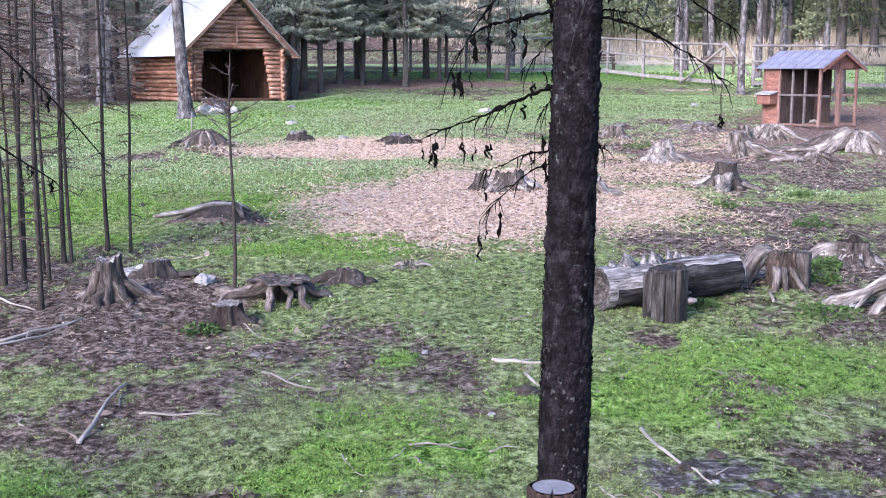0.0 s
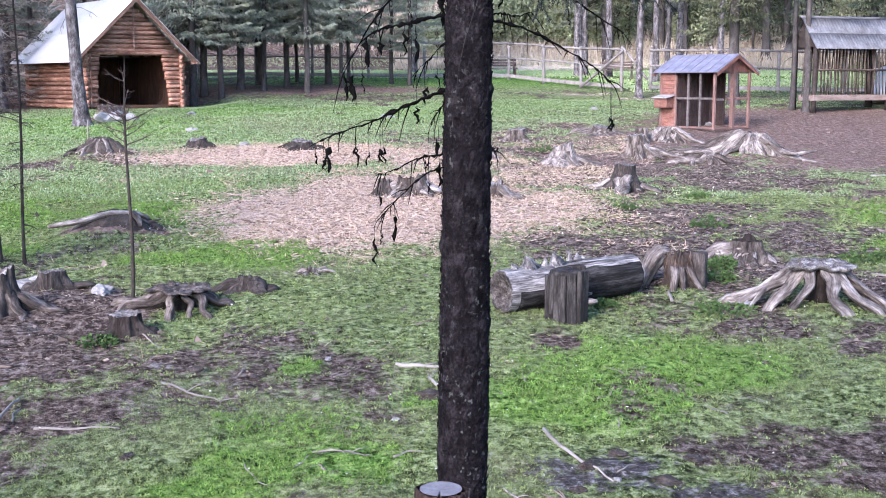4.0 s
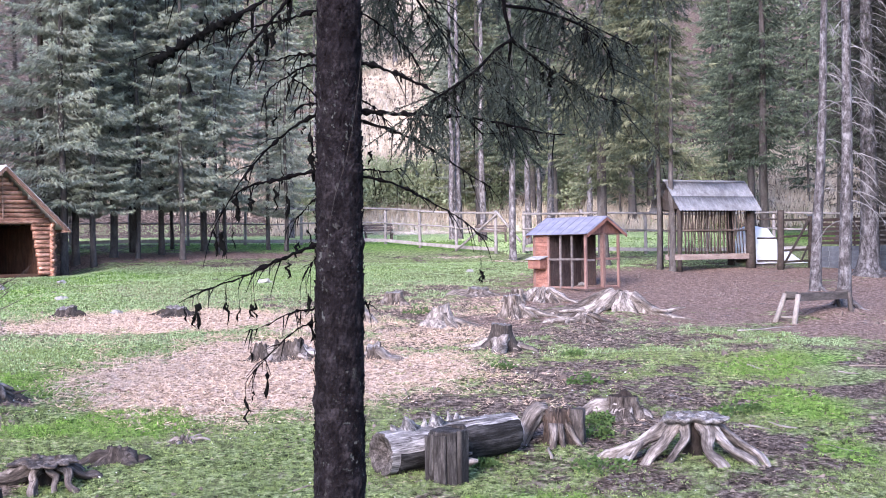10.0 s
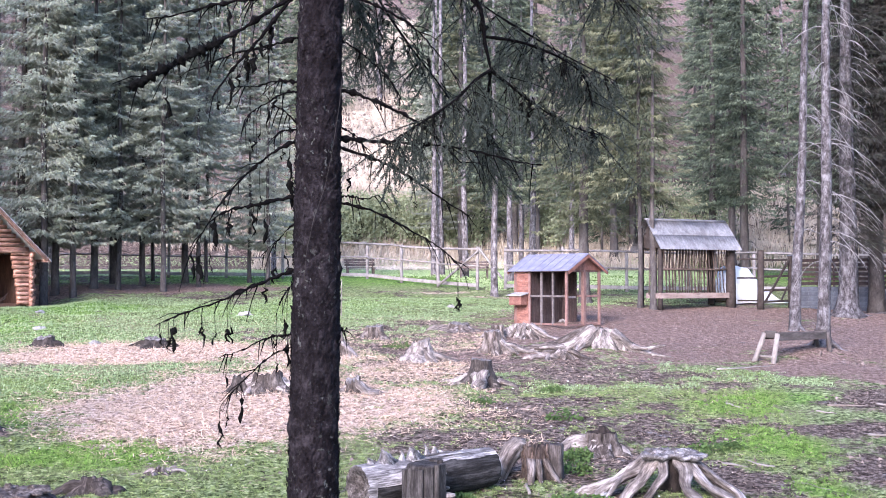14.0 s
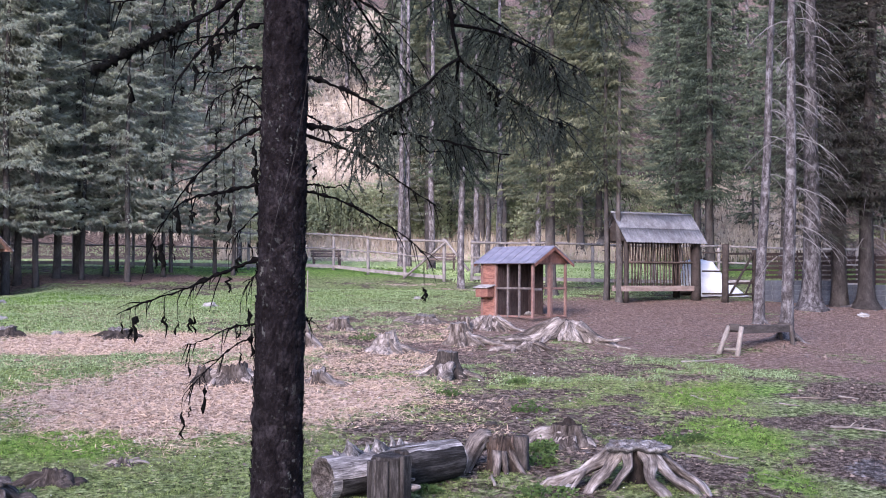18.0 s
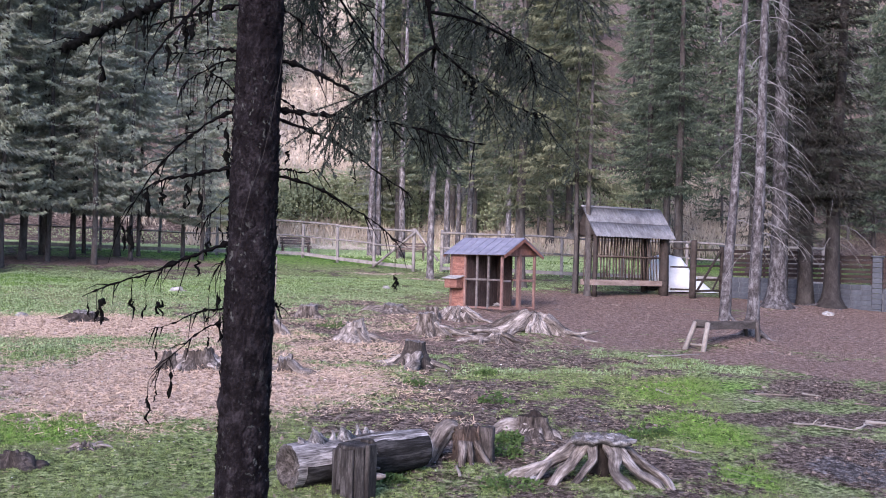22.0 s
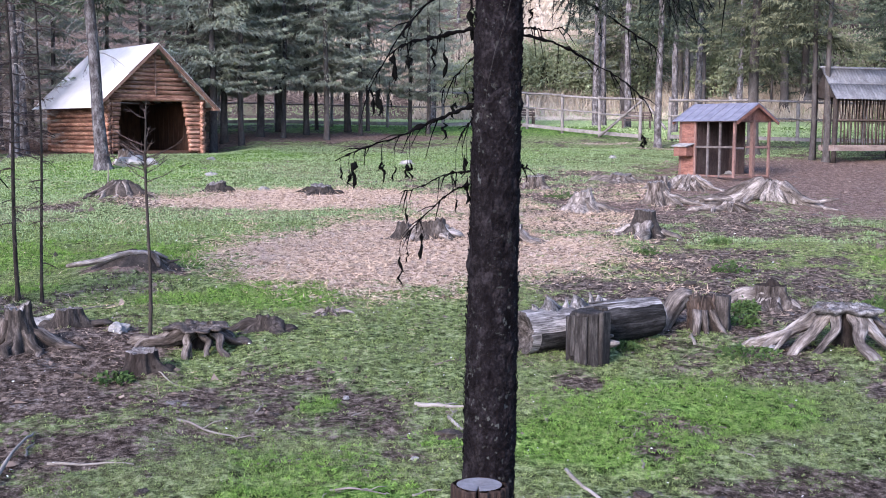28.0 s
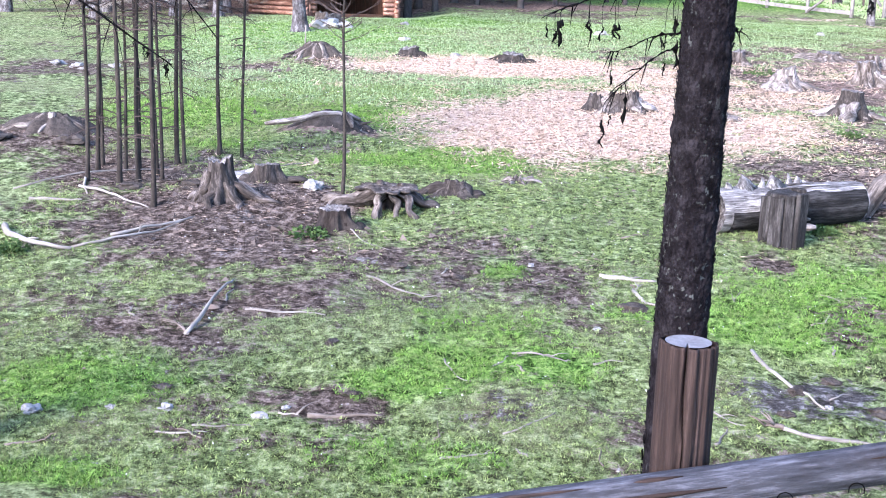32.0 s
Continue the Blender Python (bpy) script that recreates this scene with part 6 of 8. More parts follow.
# ---- stumps, logs and saplings ----
def facing(x, y):
    """The turn that lays a thing square to the fence side of the clearing, in radians."""
    return -math.atan2(x, y)


def root_path(x, y, z0, a, start, ln, top, th, curl, seed, touch=0.6, end=1.0):
    """Points and radii of one root: out of the stem at height top, down to the soil at touch, then along it and in."""
    pts, rad = [], []
    for i in range(15):
        s = i / 14
        d = start + ln * s
        b = a + curl * s * s + 0.13 * math.sin(4.2 * s + seed * 1.7) * s + 0.05 * math.sin(13 * s + seed)
        px, py = d * math.cos(b), d * math.sin(b)
        fall = max(0.0, 1 - s / touch)
        lie = max(0.0, (s - touch) / (1.001 - touch))
        z = gz(x + px, y + py) - z0 + max(0.0, top - 0.9 * th) * fall ** 1.45 + th * (0.35 - 0.9 * lie ** 1.5) + 0.03 * math.sin(7 * s + seed) * (s > 0.2)
        pts.append((px, py, z))
        rad.append(th * (1.2 - 0.35 * min(s / touch, 1) - 0.6 * end * lie) * (1 + 0.1 * math.sin(11 * s + seed * 3)))
    return pts, rad


def add_root(t, x, y, z0, a, start, ln, top, th, curl, seed, wood, touch=0.6, fork=0.0):
    pts, rad = root_path(x, y, z0, a, start, ln, top, th, curl, seed, touch)
    b = Build().tube(pts, rad, 12, 0.11, seed, lobes=3, lobe=0.22)
    if fork:
        # a side root that leaves at the knee
        o, d = Vector(pts[6]), Vector(pts[9]) - Vector(pts[6])
        d.z = 0
        side = Matrix.Rotation(fork, 3, 'Z') @ d.normalized() * ln * 0.42
        q = [o + side * s + Vector((0, 0, 0)) for s in (0, 0.3, 0.6, 1.0)]
        q = [Vector((p.x, p.y, max(gz(x + p.x, y + p.y) - z0 + th * (0.3 - 0.9 * k / 3), o.z * (1 - k / 1.6)))) for k, p in enumerate(q)]
        b.tube(q, [th * 0.75, th * 0.6, th * 0.45, th * 0.2], 9, 0.08, seed + 5, lobes=3, lobe=0.12)
    return part("root", b, wood, t)


def stump(x, y, r, h, roots=(), seed=0, dark=False, hollow=0.0, jag=0.06, foot=0.3, lean=(0.0, 0.0), spike=None, label="", wood=None, cut=None, roots_of=None):
    """A weathered stump. roots: angle in degrees (0 to the right, 270 towards the fence), run, height on the stem, thickness.
    spike: angle and height of a splinter left standing on the rim."""
    rnd = random.Random(seed)
    t = thing("tree_stump", on_ground(x, y), label or ("low dark weathered stump with spreading roots" if dark else "weathered grey stump with spreading roots"), "stump", "stumps in the pasture")
    z0, turn = gz(x, y) - 0.02, facing(x, y)
    wood = wood or (M_STUMP_DARK if dark else M_STUMP)
    sides, rows = 72, 14
    ph = rnd.uniform(0, 6.28)
    rows_of = [(radians(a) + turn, ln, top, th) for a, ln, top, th in roots]
    v, f = [], []
    for i in range(rows + 1):
        u = (i / rows) ** 1.3
        for k in range(sides):
            a = 2 * math.pi * k / sides
            n = float(vnoise(math.cos(a) * 2 + seed, math.sin(a) * 2 + u * 0.6, 0.6, 5)) - 0.5
            n2 = float(vnoise(math.cos(a) * 9 + seed * 2, math.sin(a) * 9 + u * 0.4, 0.9, 6)) - 0.5
            out = 0.0
            for b, ln, top, th in rows_of:
                d = (a - b + math.pi) % (2 * math.pi) - math.pi
                out = max(out, (0.22 + th) * (1 - u) ** 2.2 * math.exp(-(d / 0.34) ** 2))
            rr = r * (0.9 + foot * (1 - u) ** 2.4 + 0.3 * n + 0.1 * n2) + out * 0.8
            z = u * h + (jag * 1.6 * (float(vnoise(math.cos(a) * 2.4 + seed * 3, math.sin(a) * 2.4, 0.5, 6)) - 0.4) + jag * 0.7 * math.sin(a + ph)) * u
            if spike:
                d = (a - radians(spike[0]) - turn + math.pi) % (2 * math.pi) - math.pi
                z += spike[1] * u ** 3 * math.exp(-(d / 0.42) ** 2)
            px, py = rr * math.cos(a) + lean[0] * u * h, rr * math.sin(a) + lean[1] * u * h
            v.append((px, py, z + (gz(x + px, y + py) - z0 - (0.08 if i == 0 else 0.0)) * (1 - u)))
    for i in range(rows):
        for k in range(sides):
            q = (k + 1) % sides
            f.append((i * sides + k, i * sides + q, (i + 1) * sides + q, (i + 1) * sides + k))
    part("stem", Build().add(v, f), wood, t)
    # the top face with its worn rim, sunk towards the middle
    rim = [Vector(p) for p in v[rows * sides:]]
    mid = sum(rim, Vector()) / len(rim)
    tv, tf = [], []
    deep = hollow * h + 0.015
    rings = ((1.0, 0.004), (0.93, -0.006), (0.8, deep * 0.12), (0.66, deep * 0.7), (0.4, deep), (0.15, deep))
    for s, dz in rings:
        for p in rim:
            flat = p.z * (0.35 + 0.65 * s) + mid.z * 0.65 * (1 - s)
            tv.append(Vector((mid.x + (p.x - mid.x) * s, mid.y + (p.y - mid.y) * s, flat - dz + 0.012 * rnd.uniform(-1, 1) * (0.3 < s < 0.95))))
    for ring in range(len(rings) - 1):
        for k in range(sides):
            q = (k + 1) % sides
            tf.append((ring * sides + k, ring * sides + q, (ring + 1) * sides + q, (ring + 1) * sides + k))
    tf.append(tuple((len(rings) - 1) * sides + k for k in range(sides)))
    # hollow tops are dark all over, the shade inside put into the colour
    part("cut_face", Build().add(tv, tf), cut or (M_STUMP_DARK if hollow > 0.25 else M_CUT), t)
    for j, (a, ln, top, th) in enumerate(rows_of):
        add_root(t, x, y, z0, a, r * 0.62, ln, top * h, th, rnd.uniform(-0.35, 0.35), seed * 20 + j, roots_of or (M_ROOT if not dark else wood), rnd.uniform(0.5, 0.68), rnd.choice((0, 0, -0.7, 0.7)) if ln > 0.5 else 0)
    return t


def table_stump(x, y, r, h, legs, seed, dark=False, label=""):
    """A sawn plate carried on bare roots, with dark hollows between them. legs: angle in degrees, run, thickness, fork."""
    rnd = random.Random(seed)
    t = thing("tree_stump", on_ground(x, y), label, "stump", "stumps in the pasture")
    z0, turn = gz(x, y) - 0.02, facing(x, y)
    wood = M_STUMP if dark else M_ROOT
    # near-black core: shade of the gaps between roots is in its colour
    core = Build().tube([(0, 0, -0.1), (0, 0, h * 0.4), (0, 0, h * 0.9)], [r * 0.62, r * 0.5, r * 0.6], 24, 0.1, seed)
    part("rotten_core", core, M_HOLLOW, t, "dark core, shade between the roots put into its colour")
    # the worn plate: ragged outline, hollowed along its checks
    v, f, sides = [], [], 90
    prof = ((0.5, 0.84), (0.8, 0.86), (0.97, 0.92), (1.0, 0.96), (0.95, 1.0), (0.8, 0.99), (0.55, 0.965), (0.25, 0.985))
    for s, z in prof:
        for k in range(sides):
            a = 2 * math.pi * k / sides
            n = float(vnoise(math.cos(a) * 1.6 + seed, math.sin(a) * 1.6, 0.5, 5)) - 0.5
            n2 = float(vnoise(math.cos(a) * 7 + seed, math.sin(a) * 7, 0.8, 6)) - 0.5
            pull = max([0.0] + [0.38 * math.exp(-(((a - radians(b) - turn + math.pi) % (2 * math.pi) - math.pi) / 0.28) ** 2) for b, ln, th, fk in legs])
            rr = r * s * (1 + (0.5 * n + 0.1 * n2 + pull) * (s > 0.6))
            px, py = rr * math.cos(a), rr * math.sin(a)
            grain = float(vnoise(px * 14 + seed, py * 3, 0.5, 4)) - 0.5
            v.append((px, py, h * z + (0.03 * h * n2 - 0.2 * h * pull + 0.05 * h * grain) * (s > 0.2)))
    v.append((0, 0, h))
    m = len(prof)
    for i in range(m - 1):
        for k in range(sides):
            q = (k + 1) % sides
            f.append((i * sides + k, i * sides + q, (i + 1) * sides + q, (i + 1) * sides + k))
    f += [((m - 1) * sides + k, (m - 1) * sides + (k + 1) % sides, m * sides) for k in range(sides)]
    f.append(tuple(range(sides))[::-1])
    part("cut_plate", Build().add(v, f), M_STUMP if dark else M_CUT, t, "weathered grey sawn plate")
    for j, (a, ln, th, fork) in enumerate(legs):
        b = radians(a) + turn
        curl, pts, rad = rnd.uniform(-0.2, 0.2), [], []
        for i in range(17):
            s = i / 13
            d = r * 0.6 + (ln + 0.1) * s
            w = b + curl * s * s + 0.13 * math.sin(4 * s + j * 2) + 0.04 * math.sin(11 * s + j)
            px, py = d * math.cos(w), d * math.sin(w)
            down = (h * 0.95 - 1.3 * th) * max(0.0, 1 - s ** (1.15 if ln < 0.5 else 0.95))
            pts.append((px, py, gz(x + px, y + py) - z0 + down - 0.5 * max(0, s - 0.95) + 0.012 * math.sin(9 * s + j)))
            rad.append(th * (1.3 - 0.45 * min(s, 0.6) / 0.6 + 0.25 * max(0, s - 0.6) * (ln < 0.5)) * (1 - 1.6 * max(0, s - 1)) * (1 + 0.09 * math.sin(8 * s + j * 1.3)))
        bm = Build().tube(pts, rad, 14, 0.11, seed * 9 + j, lobes=3, lobe=0.24)
        if fork:
            o, e = Vector(pts[7]), Vector(pts[11]) - Vector(pts[7])
            e.z = 0
            e = Matrix.Rotation(fork, 3, 'Z') @ e.normalized() * ln * 0.5
            q = []
            for s in (0, 0.35, 0.7, 1.0):
                p = o + e * s
                g = gz(x + p.x, y + p.y) - z0
                q.append(Vector((p.x, p.y, g + max(0.0, (o.z - g) * (1 - s) ** 1.4) + th * (0.2 - 0.7 * s))))
            bm.tube(q, [th * 0.8, th * 0.65, th * 0.5, th * 0.25], 10, 0.07, j + 3, lobes=3, lobe=0.12)
        part("root", bm, wood, t)


def root_heap(x, y, wide, deep, h, roots, seed, label, soil=False, crown=0.45):
    """The foot of an old tree worn to a hump, its bare roots running down and out. roots: angle in degrees, run, thickness."""
    rnd = random.Random(seed)
    t = thing("root_heap", on_ground(x, y), label, "stump", "stumps in the pasture")
    z0, turn = gz(x, y) - 0.02, facing(x, y)
    v, f, n, m = [], [], 72, 14
    for i in range(m + 1):
        s = i / m
        for k in range(n):
            a = 2 * math.pi * k / n
            g = 1 + 0.7 * (float(vnoise(math.cos(a) * 2 + seed, math.sin(a) * 2, 0.6, 5)) - 0.5)
            g2 = float(vnoise(math.cos(a) * 8 * s + seed, math.sin(a) * 8 * s, 0.7, 6)) - 0.5
            ridge = float(vnoise(math.cos(a) * 10 + seed, math.sin(a) * 10, 0.8, 4)) - 0.5
            px, py = wide * crown * 1.5 * s * g, deep * crown * 1.5 * s * g
            px, py = px * math.cos(a) * math.cos(turn) - py * math.sin(a) * math.sin(turn), px * math.cos(a) * math.sin(turn) + py * math.sin(a) * math.cos(turn)
            top = h * (1 - s ** 2.2) * (0.9 + 0.3 * g2) + 0.16 * h * ridge * s * (1 - s) * 4
            v.append((px, py, gz(x + px, y + py) - z0 + top - 0.07 * s ** 3))
    for i in range(m):
        for k in range(n):
            q = (k + 1) % n
            f.append((i * n + k, i * n + q, (i + 1) * n + q, (i + 1) * n + k))
    part("hump", Build().add(v, f), M_SOIL if soil else M_ROOT, t, "low hump of soil" if soil else "weathered core of the old stump")
    for j, (a, ln, th) in enumerate(roots):
        b = radians(a) + turn
        add_root(t, x, y, z0, b, wide * 0.12 * abs(math.cos(b)) + deep * 0.12, ln, h * rnd.uniform(0.75, 1.0), th, rnd.uniform(-0.35, 0.35), seed * 60 + j, M_ROOT if rnd.random() < 0.75 else M_STUMP, rnd.uniform(0.6, 0.8), rnd.choice((0, -0.6, 0.6)))


table_stump(6.47, 15.05, 0.34, 0.58, ((180, 0.95, 0.078, 0.0), (199, 0.85, 0.055, 0.5), (218, 0.5, 0.078, -0.6), (249, 0.3, 0.06, 0), (297, 0.4, 0.085, 0), (325, 0.6, 0.068, 0.4), (349, 0.7, 0.06, 0), (30, 0.5, 0.07, 0.5), (80, 0.4, 0.07, 0), (130, 0.5, 0.07, 0)), 2, False, "big pale stump raised on bare gripping roots")
table_stump(-2.25, 15.8, 0.34, 0.31, ((176, 0.55, 0.1, 0), (196, 0.5, 0.07, 0), (252, 0.3, 0.055, 0.5), (280, 0.25, 0.04, 0), (312, 0.45, 0.05, 0), (342, 0.36, 0.06, 0), (40, 0.3, 0.07, 0), (110, 0.3, 0.07, 0)), 26, True, "low broad stump on gripping roots, dark beneath")
root_heap(10.85, 30.0, 1.5, 0.7, 0.52, ((176, 2.3, 0.14), (190, 2.1, 0.12), (203, 1.9, 0.13), (222, 1.0, 0.1), (246, 0.5, 0.08), (300, 0.5, 0.08), (340, 1.3, 0.12), (352, 1.7, 0.1), (8, 1.3, 0.08), (60, 0.8, 0.08), (120, 0.8, 0.08), (160, 1.6, 0.1)), 11, "low sprawling pale heap of bare twisted roots", False, 0.42)
root_heap(9.35, 28.9, 0.6, 0.35, 0.24, ((172, 1.0, 0.09), (190, 0.8, 0.07), (218, 0.6, 0.09), (262, 0.3, 0.07), (300, 0.5, 0.06), (345, 0.7, 0.08)), 13, "pale knuckle of roots beside a larger heap", False, 0.5)
root_heap(9.65, 33.7, 1.1, 0.5, 0.44, ((176, 0.9, 0.07), (205, 0.55, 0.07), (238, 0.35, 0.06), (262, 0.42, 0.07), (285, 0.35, 0.06), (315, 0.6, 0.07), (338, 1.2, 0.08), (2, 0.9, 0.06), (90, 0.5, 0.08)), 9, "broad plate of bare roots before the hen house", False, 0.5)
root_heap(-6.3, 30.5, 0.85, 0.55, 0.32, ((180, 1.0, 0.05), (215, 0.7, 0.06), (255, 0.5, 0.07), (300, 0.5, 0.06), (340, 0.8, 0.07), (60, 0.6, 0.08)), 23, "low mound of earth and bare roots", True, 0.55)
root_heap(-8.6, 19.3, 0.9, 0.6, 0.24, ((195, 0.8, 0.05), (250, 0.5, 0.06), (330, 0.7, 0.06)), 30, "dark low mound of roots in the mud", True, 0.6)
root_heap(-4.0, 20.95, 1.0, 0.5, 0.2, ((350, 0.6, 0.05), (325, 0.5, 0.05), (30, 0.5, 0.05)), 20, "low peaked mound of earth and old roots", True, 0.62)


def arched_log():
    t = thing("fallen_log", on_ground(-4.3, 20.68), "pale peeled log arched over a mound of earth", "log")
    pts = [(-0.9, -0.18, 0.0), (-0.72, -0.14, 0.03), (-0.5, -0.1, 0.06), (-0.28, -0.04, 0.1), (-0.08, 0.02, 0.16), (0.12, 0.08, 0.2), (0.35, 0.14, 0.205), (0.6, 0.2, 0.18), (0.78, 0.24, 0.1)]
    part("shaft", Build().tube(pts, [0.03, 0.045, 0.05, 0.055, 0.055, 0.05, 0.045, 0.04, 0.03], 12, 0.1, 4, lobes=3, lobe=0.12), M_ROOT, t)
    part("side_root", Build().tube([(0.5, 0.16, 0.19), (0.6, 0.05, 0.14), (0.66, -0.08, 0.07), (0.7, -0.2, -0.01)], [0.06, 0.06, 0.05, 0.03], 10, 0.12, 5, lobes=3, lobe=0.15), M_STUMP, t)


arched_log()
for row in [
    dict(x=6.55, y=18.1, r=0.28, h=0.33, spike=(85, 0.1), cut=M_HOLLOW, foot=0.15, roots=((182, 0.8, 0.75, 0.1), (250, 0.3, 0.6, 0.1), (285, 0.25, 0.6, 0.09), (330, 0.35, 0.5, 0.09), (90, 0.4, 0.5, 0.1)), seed=5, hollow=0.6, jag=0.02, label="hollow grey stump with one stout side root"),
    dict(x=6.25, y=25.3, r=0.25, h=0.58, wood=M_STUMP_DARK, roots_of=M_ROOT, cut=M_CUT, roots=((182, 0.85, 0.42, 0.075), (200, 0.6, 0.25, 0.05), (266, 0.8, 0.5, 0.15), (352, 0.75, 0.4, 0.075), (330, 0.4, 0.3, 0.07), (100, 0.4, 0.4, 0.08)), seed=6, jag=0.03, label="grey sawn stump with a pale bulging root in front"),
    dict(x=5.6, y=29.3, r=0.27, h=0.5, wood=M_ROOT, roots=((190, 0.4, 0.7, 0.11), (232, 0.35, 0.8, 0.12), (268, 0.3, 0.8, 0.11), (310, 0.45, 0.7, 0.11), (349, 1.15, 0.5, 0.08), (80, 0.4, 0.5, 0.1)), seed=7, jag=0.1, foot=0.6, label="worn pale stump with one long root"),
    dict(x=7.9, y=30.5, r=0.25, h=0.6, roots=((185, 0.4, 0.5, 0.08), (270, 0.3, 0.6, 0.09), (335, 0.6, 0.6, 0.09), (348, 1.4, 0.5, 0.08), (90, 0.4, 0.4, 0.08)), seed=8, jag=0.05, lean=(-0.15, 0.0)),
    dict(x=8.75, y=33.5, r=0.2, h=0.36, roots=((185, 0.6, 0.5, 0.06), (300, 0.3, 0.5, 0.07)), seed=10, jag=0.05),
    dict(x=5.05, y=33.7, r=0.28, h=0.36, roots=((190, 0.3, 0.4, 0.06), (330, 0.3, 0.4, 0.06)), seed=14, jag=0.05),
    dict(x=8.05, y=35.7, r=0.36, h=0.26, roots=((178, 0.95, 0.6, 0.08), (188, 0.8, 0.4, 0.06), (250, 0.4, 0.6, 0.09), (330, 0.6, 0.6, 0.08)), seed=15, jag=0.05, foot=0.6),
    dict(x=1.42, y=24.45, r=0.34, h=0.33, cut=M_HOLLOW, roots=((186, 0.55, 0.75, 0.12), (212, 0.6, 0.8, 0.1), (240, 0.3, 0.7, 0.07), (318, 0.4, 0.7, 0.1), (345, 0.55, 0.8, 0.12), (80, 0.4, 0.5, 0.1)), seed=16, hollow=0.6, jag=0.08, spike=(200, 0.08), label="hollow pale stump among the strewn hay"),
    dict(x=0.85, y=24.55, r=0.16, h=0.3, roots=((200, 0.4, 0.6, 0.06), (300, 0.3, 0.6, 0.06)), seed=17, dark=True, jag=0.08),
    dict(x=3.2, y=24.3, r=0.18, h=0.3, roots=((325, 0.7, 0.8, 0.09), (345, 0.6, 0.5, 0.07), (200, 0.3, 0.5, 0.07)), seed=18, jag=0.08),
    dict(x=3.5, y=30.2, r=0.24, h=0.52, roots=((195, 0.35, 0.6, 0.08), (250, 0.35, 0.7, 0.09), (330, 0.7, 0.7, 0.1)), seed=19, jag=0.08, spike=(300, 0.18)),
    dict(x=-4.1, y=32.4, r=0.28, h=0.24, roots=((345, 0.5, 0.6, 0.08), (200, 0.3, 0.5, 0.07)), seed=21, dark=True),
    dict(x=-1.2, y=31.9, r=0.3, h=0.2, roots=((176, 0.7, 0.6, 0.07), (240, 0.4, 0.8, 0.09), (340, 0.5, 0.7, 0.08)), seed=22, dark=True, jag=0.05),
    dict(x=-4.55, y=15.45, r=0.18, h=0.5, wood=M_STUMP_DARK, roots_of=M_STUMP, foot=0.2, roots=((172, 0.35, 0.8, 0.09), (200, 0.3, 0.85, 0.09), (243, 0.5, 0.62, 0.065), (262, 0.32, 0.45, 0.055), (305, 0.5, 0.6, 0.065), (350, 0.75, 0.55, 0.085), (8, 0.6, 0.4, 0.07), (100, 0.4, 0.4, 0.08)), seed=24, jag=0.06, spike=(330, 0.17), label="jagged grey stump with gripping roots"),
    dict(x=-4.25, y=16.85, r=0.2, h=0.27, roots=((345, 0.6, 0.35, 0.06), (185, 0.4, 0.4, 0.07)), seed=25, dark=True, jag=0.02, foot=0.12, cut=M_CUT, label="dark sawn stump with a pale top"),
    dict(x=-2.77, y=14.55, r=0.2, h=0.27, wood=M_HOLLOW, roots=((205, 0.25, 0.3, 0.06), (330, 0.3, 0.35, 0.06)), seed=28, dark=True, jag=0.025, foot=0.15, label="dark sawn stump standing in the mud"),
    dict(x=-8.0, y=40.6, r=0.45, h=0.4, roots=((200, 0.5, 0.7, 0.12), (255, 0.45, 0.8, 0.14), (300, 0.6, 0.8, 0.13), (340, 0.7, 0.7, 0.12)), seed=29, jag=0.1, label="bleached stump before the cabin"),
    dict(x=-1.4, y=16.7, r=0.17, h=0.2, roots=((182, 0.65, 0.8, 0.07), (200, 0.4, 0.6, 0.05), (335, 0.35, 0.7, 0.08), (300, 0.25, 0.7, 0.07)), seed=27, jag=0.03, dark=True, hollow=0.5, label="small low stump with a dark hollow side"),
    dict(x=-0.5, y=17.8, r=0.1, h=0.05, roots=((175, 0.4, 0.9, 0.025), (205, 0.35, 0.9, 0.02), (240, 0.3, 0.9, 0.025), (290, 0.3, 0.9, 0.02), (330, 0.4, 0.9, 0.025), (10, 0.3, 0.9, 0.02)), seed=33, label="withered root crown flat in the grass"),
]:
    stump(**row)


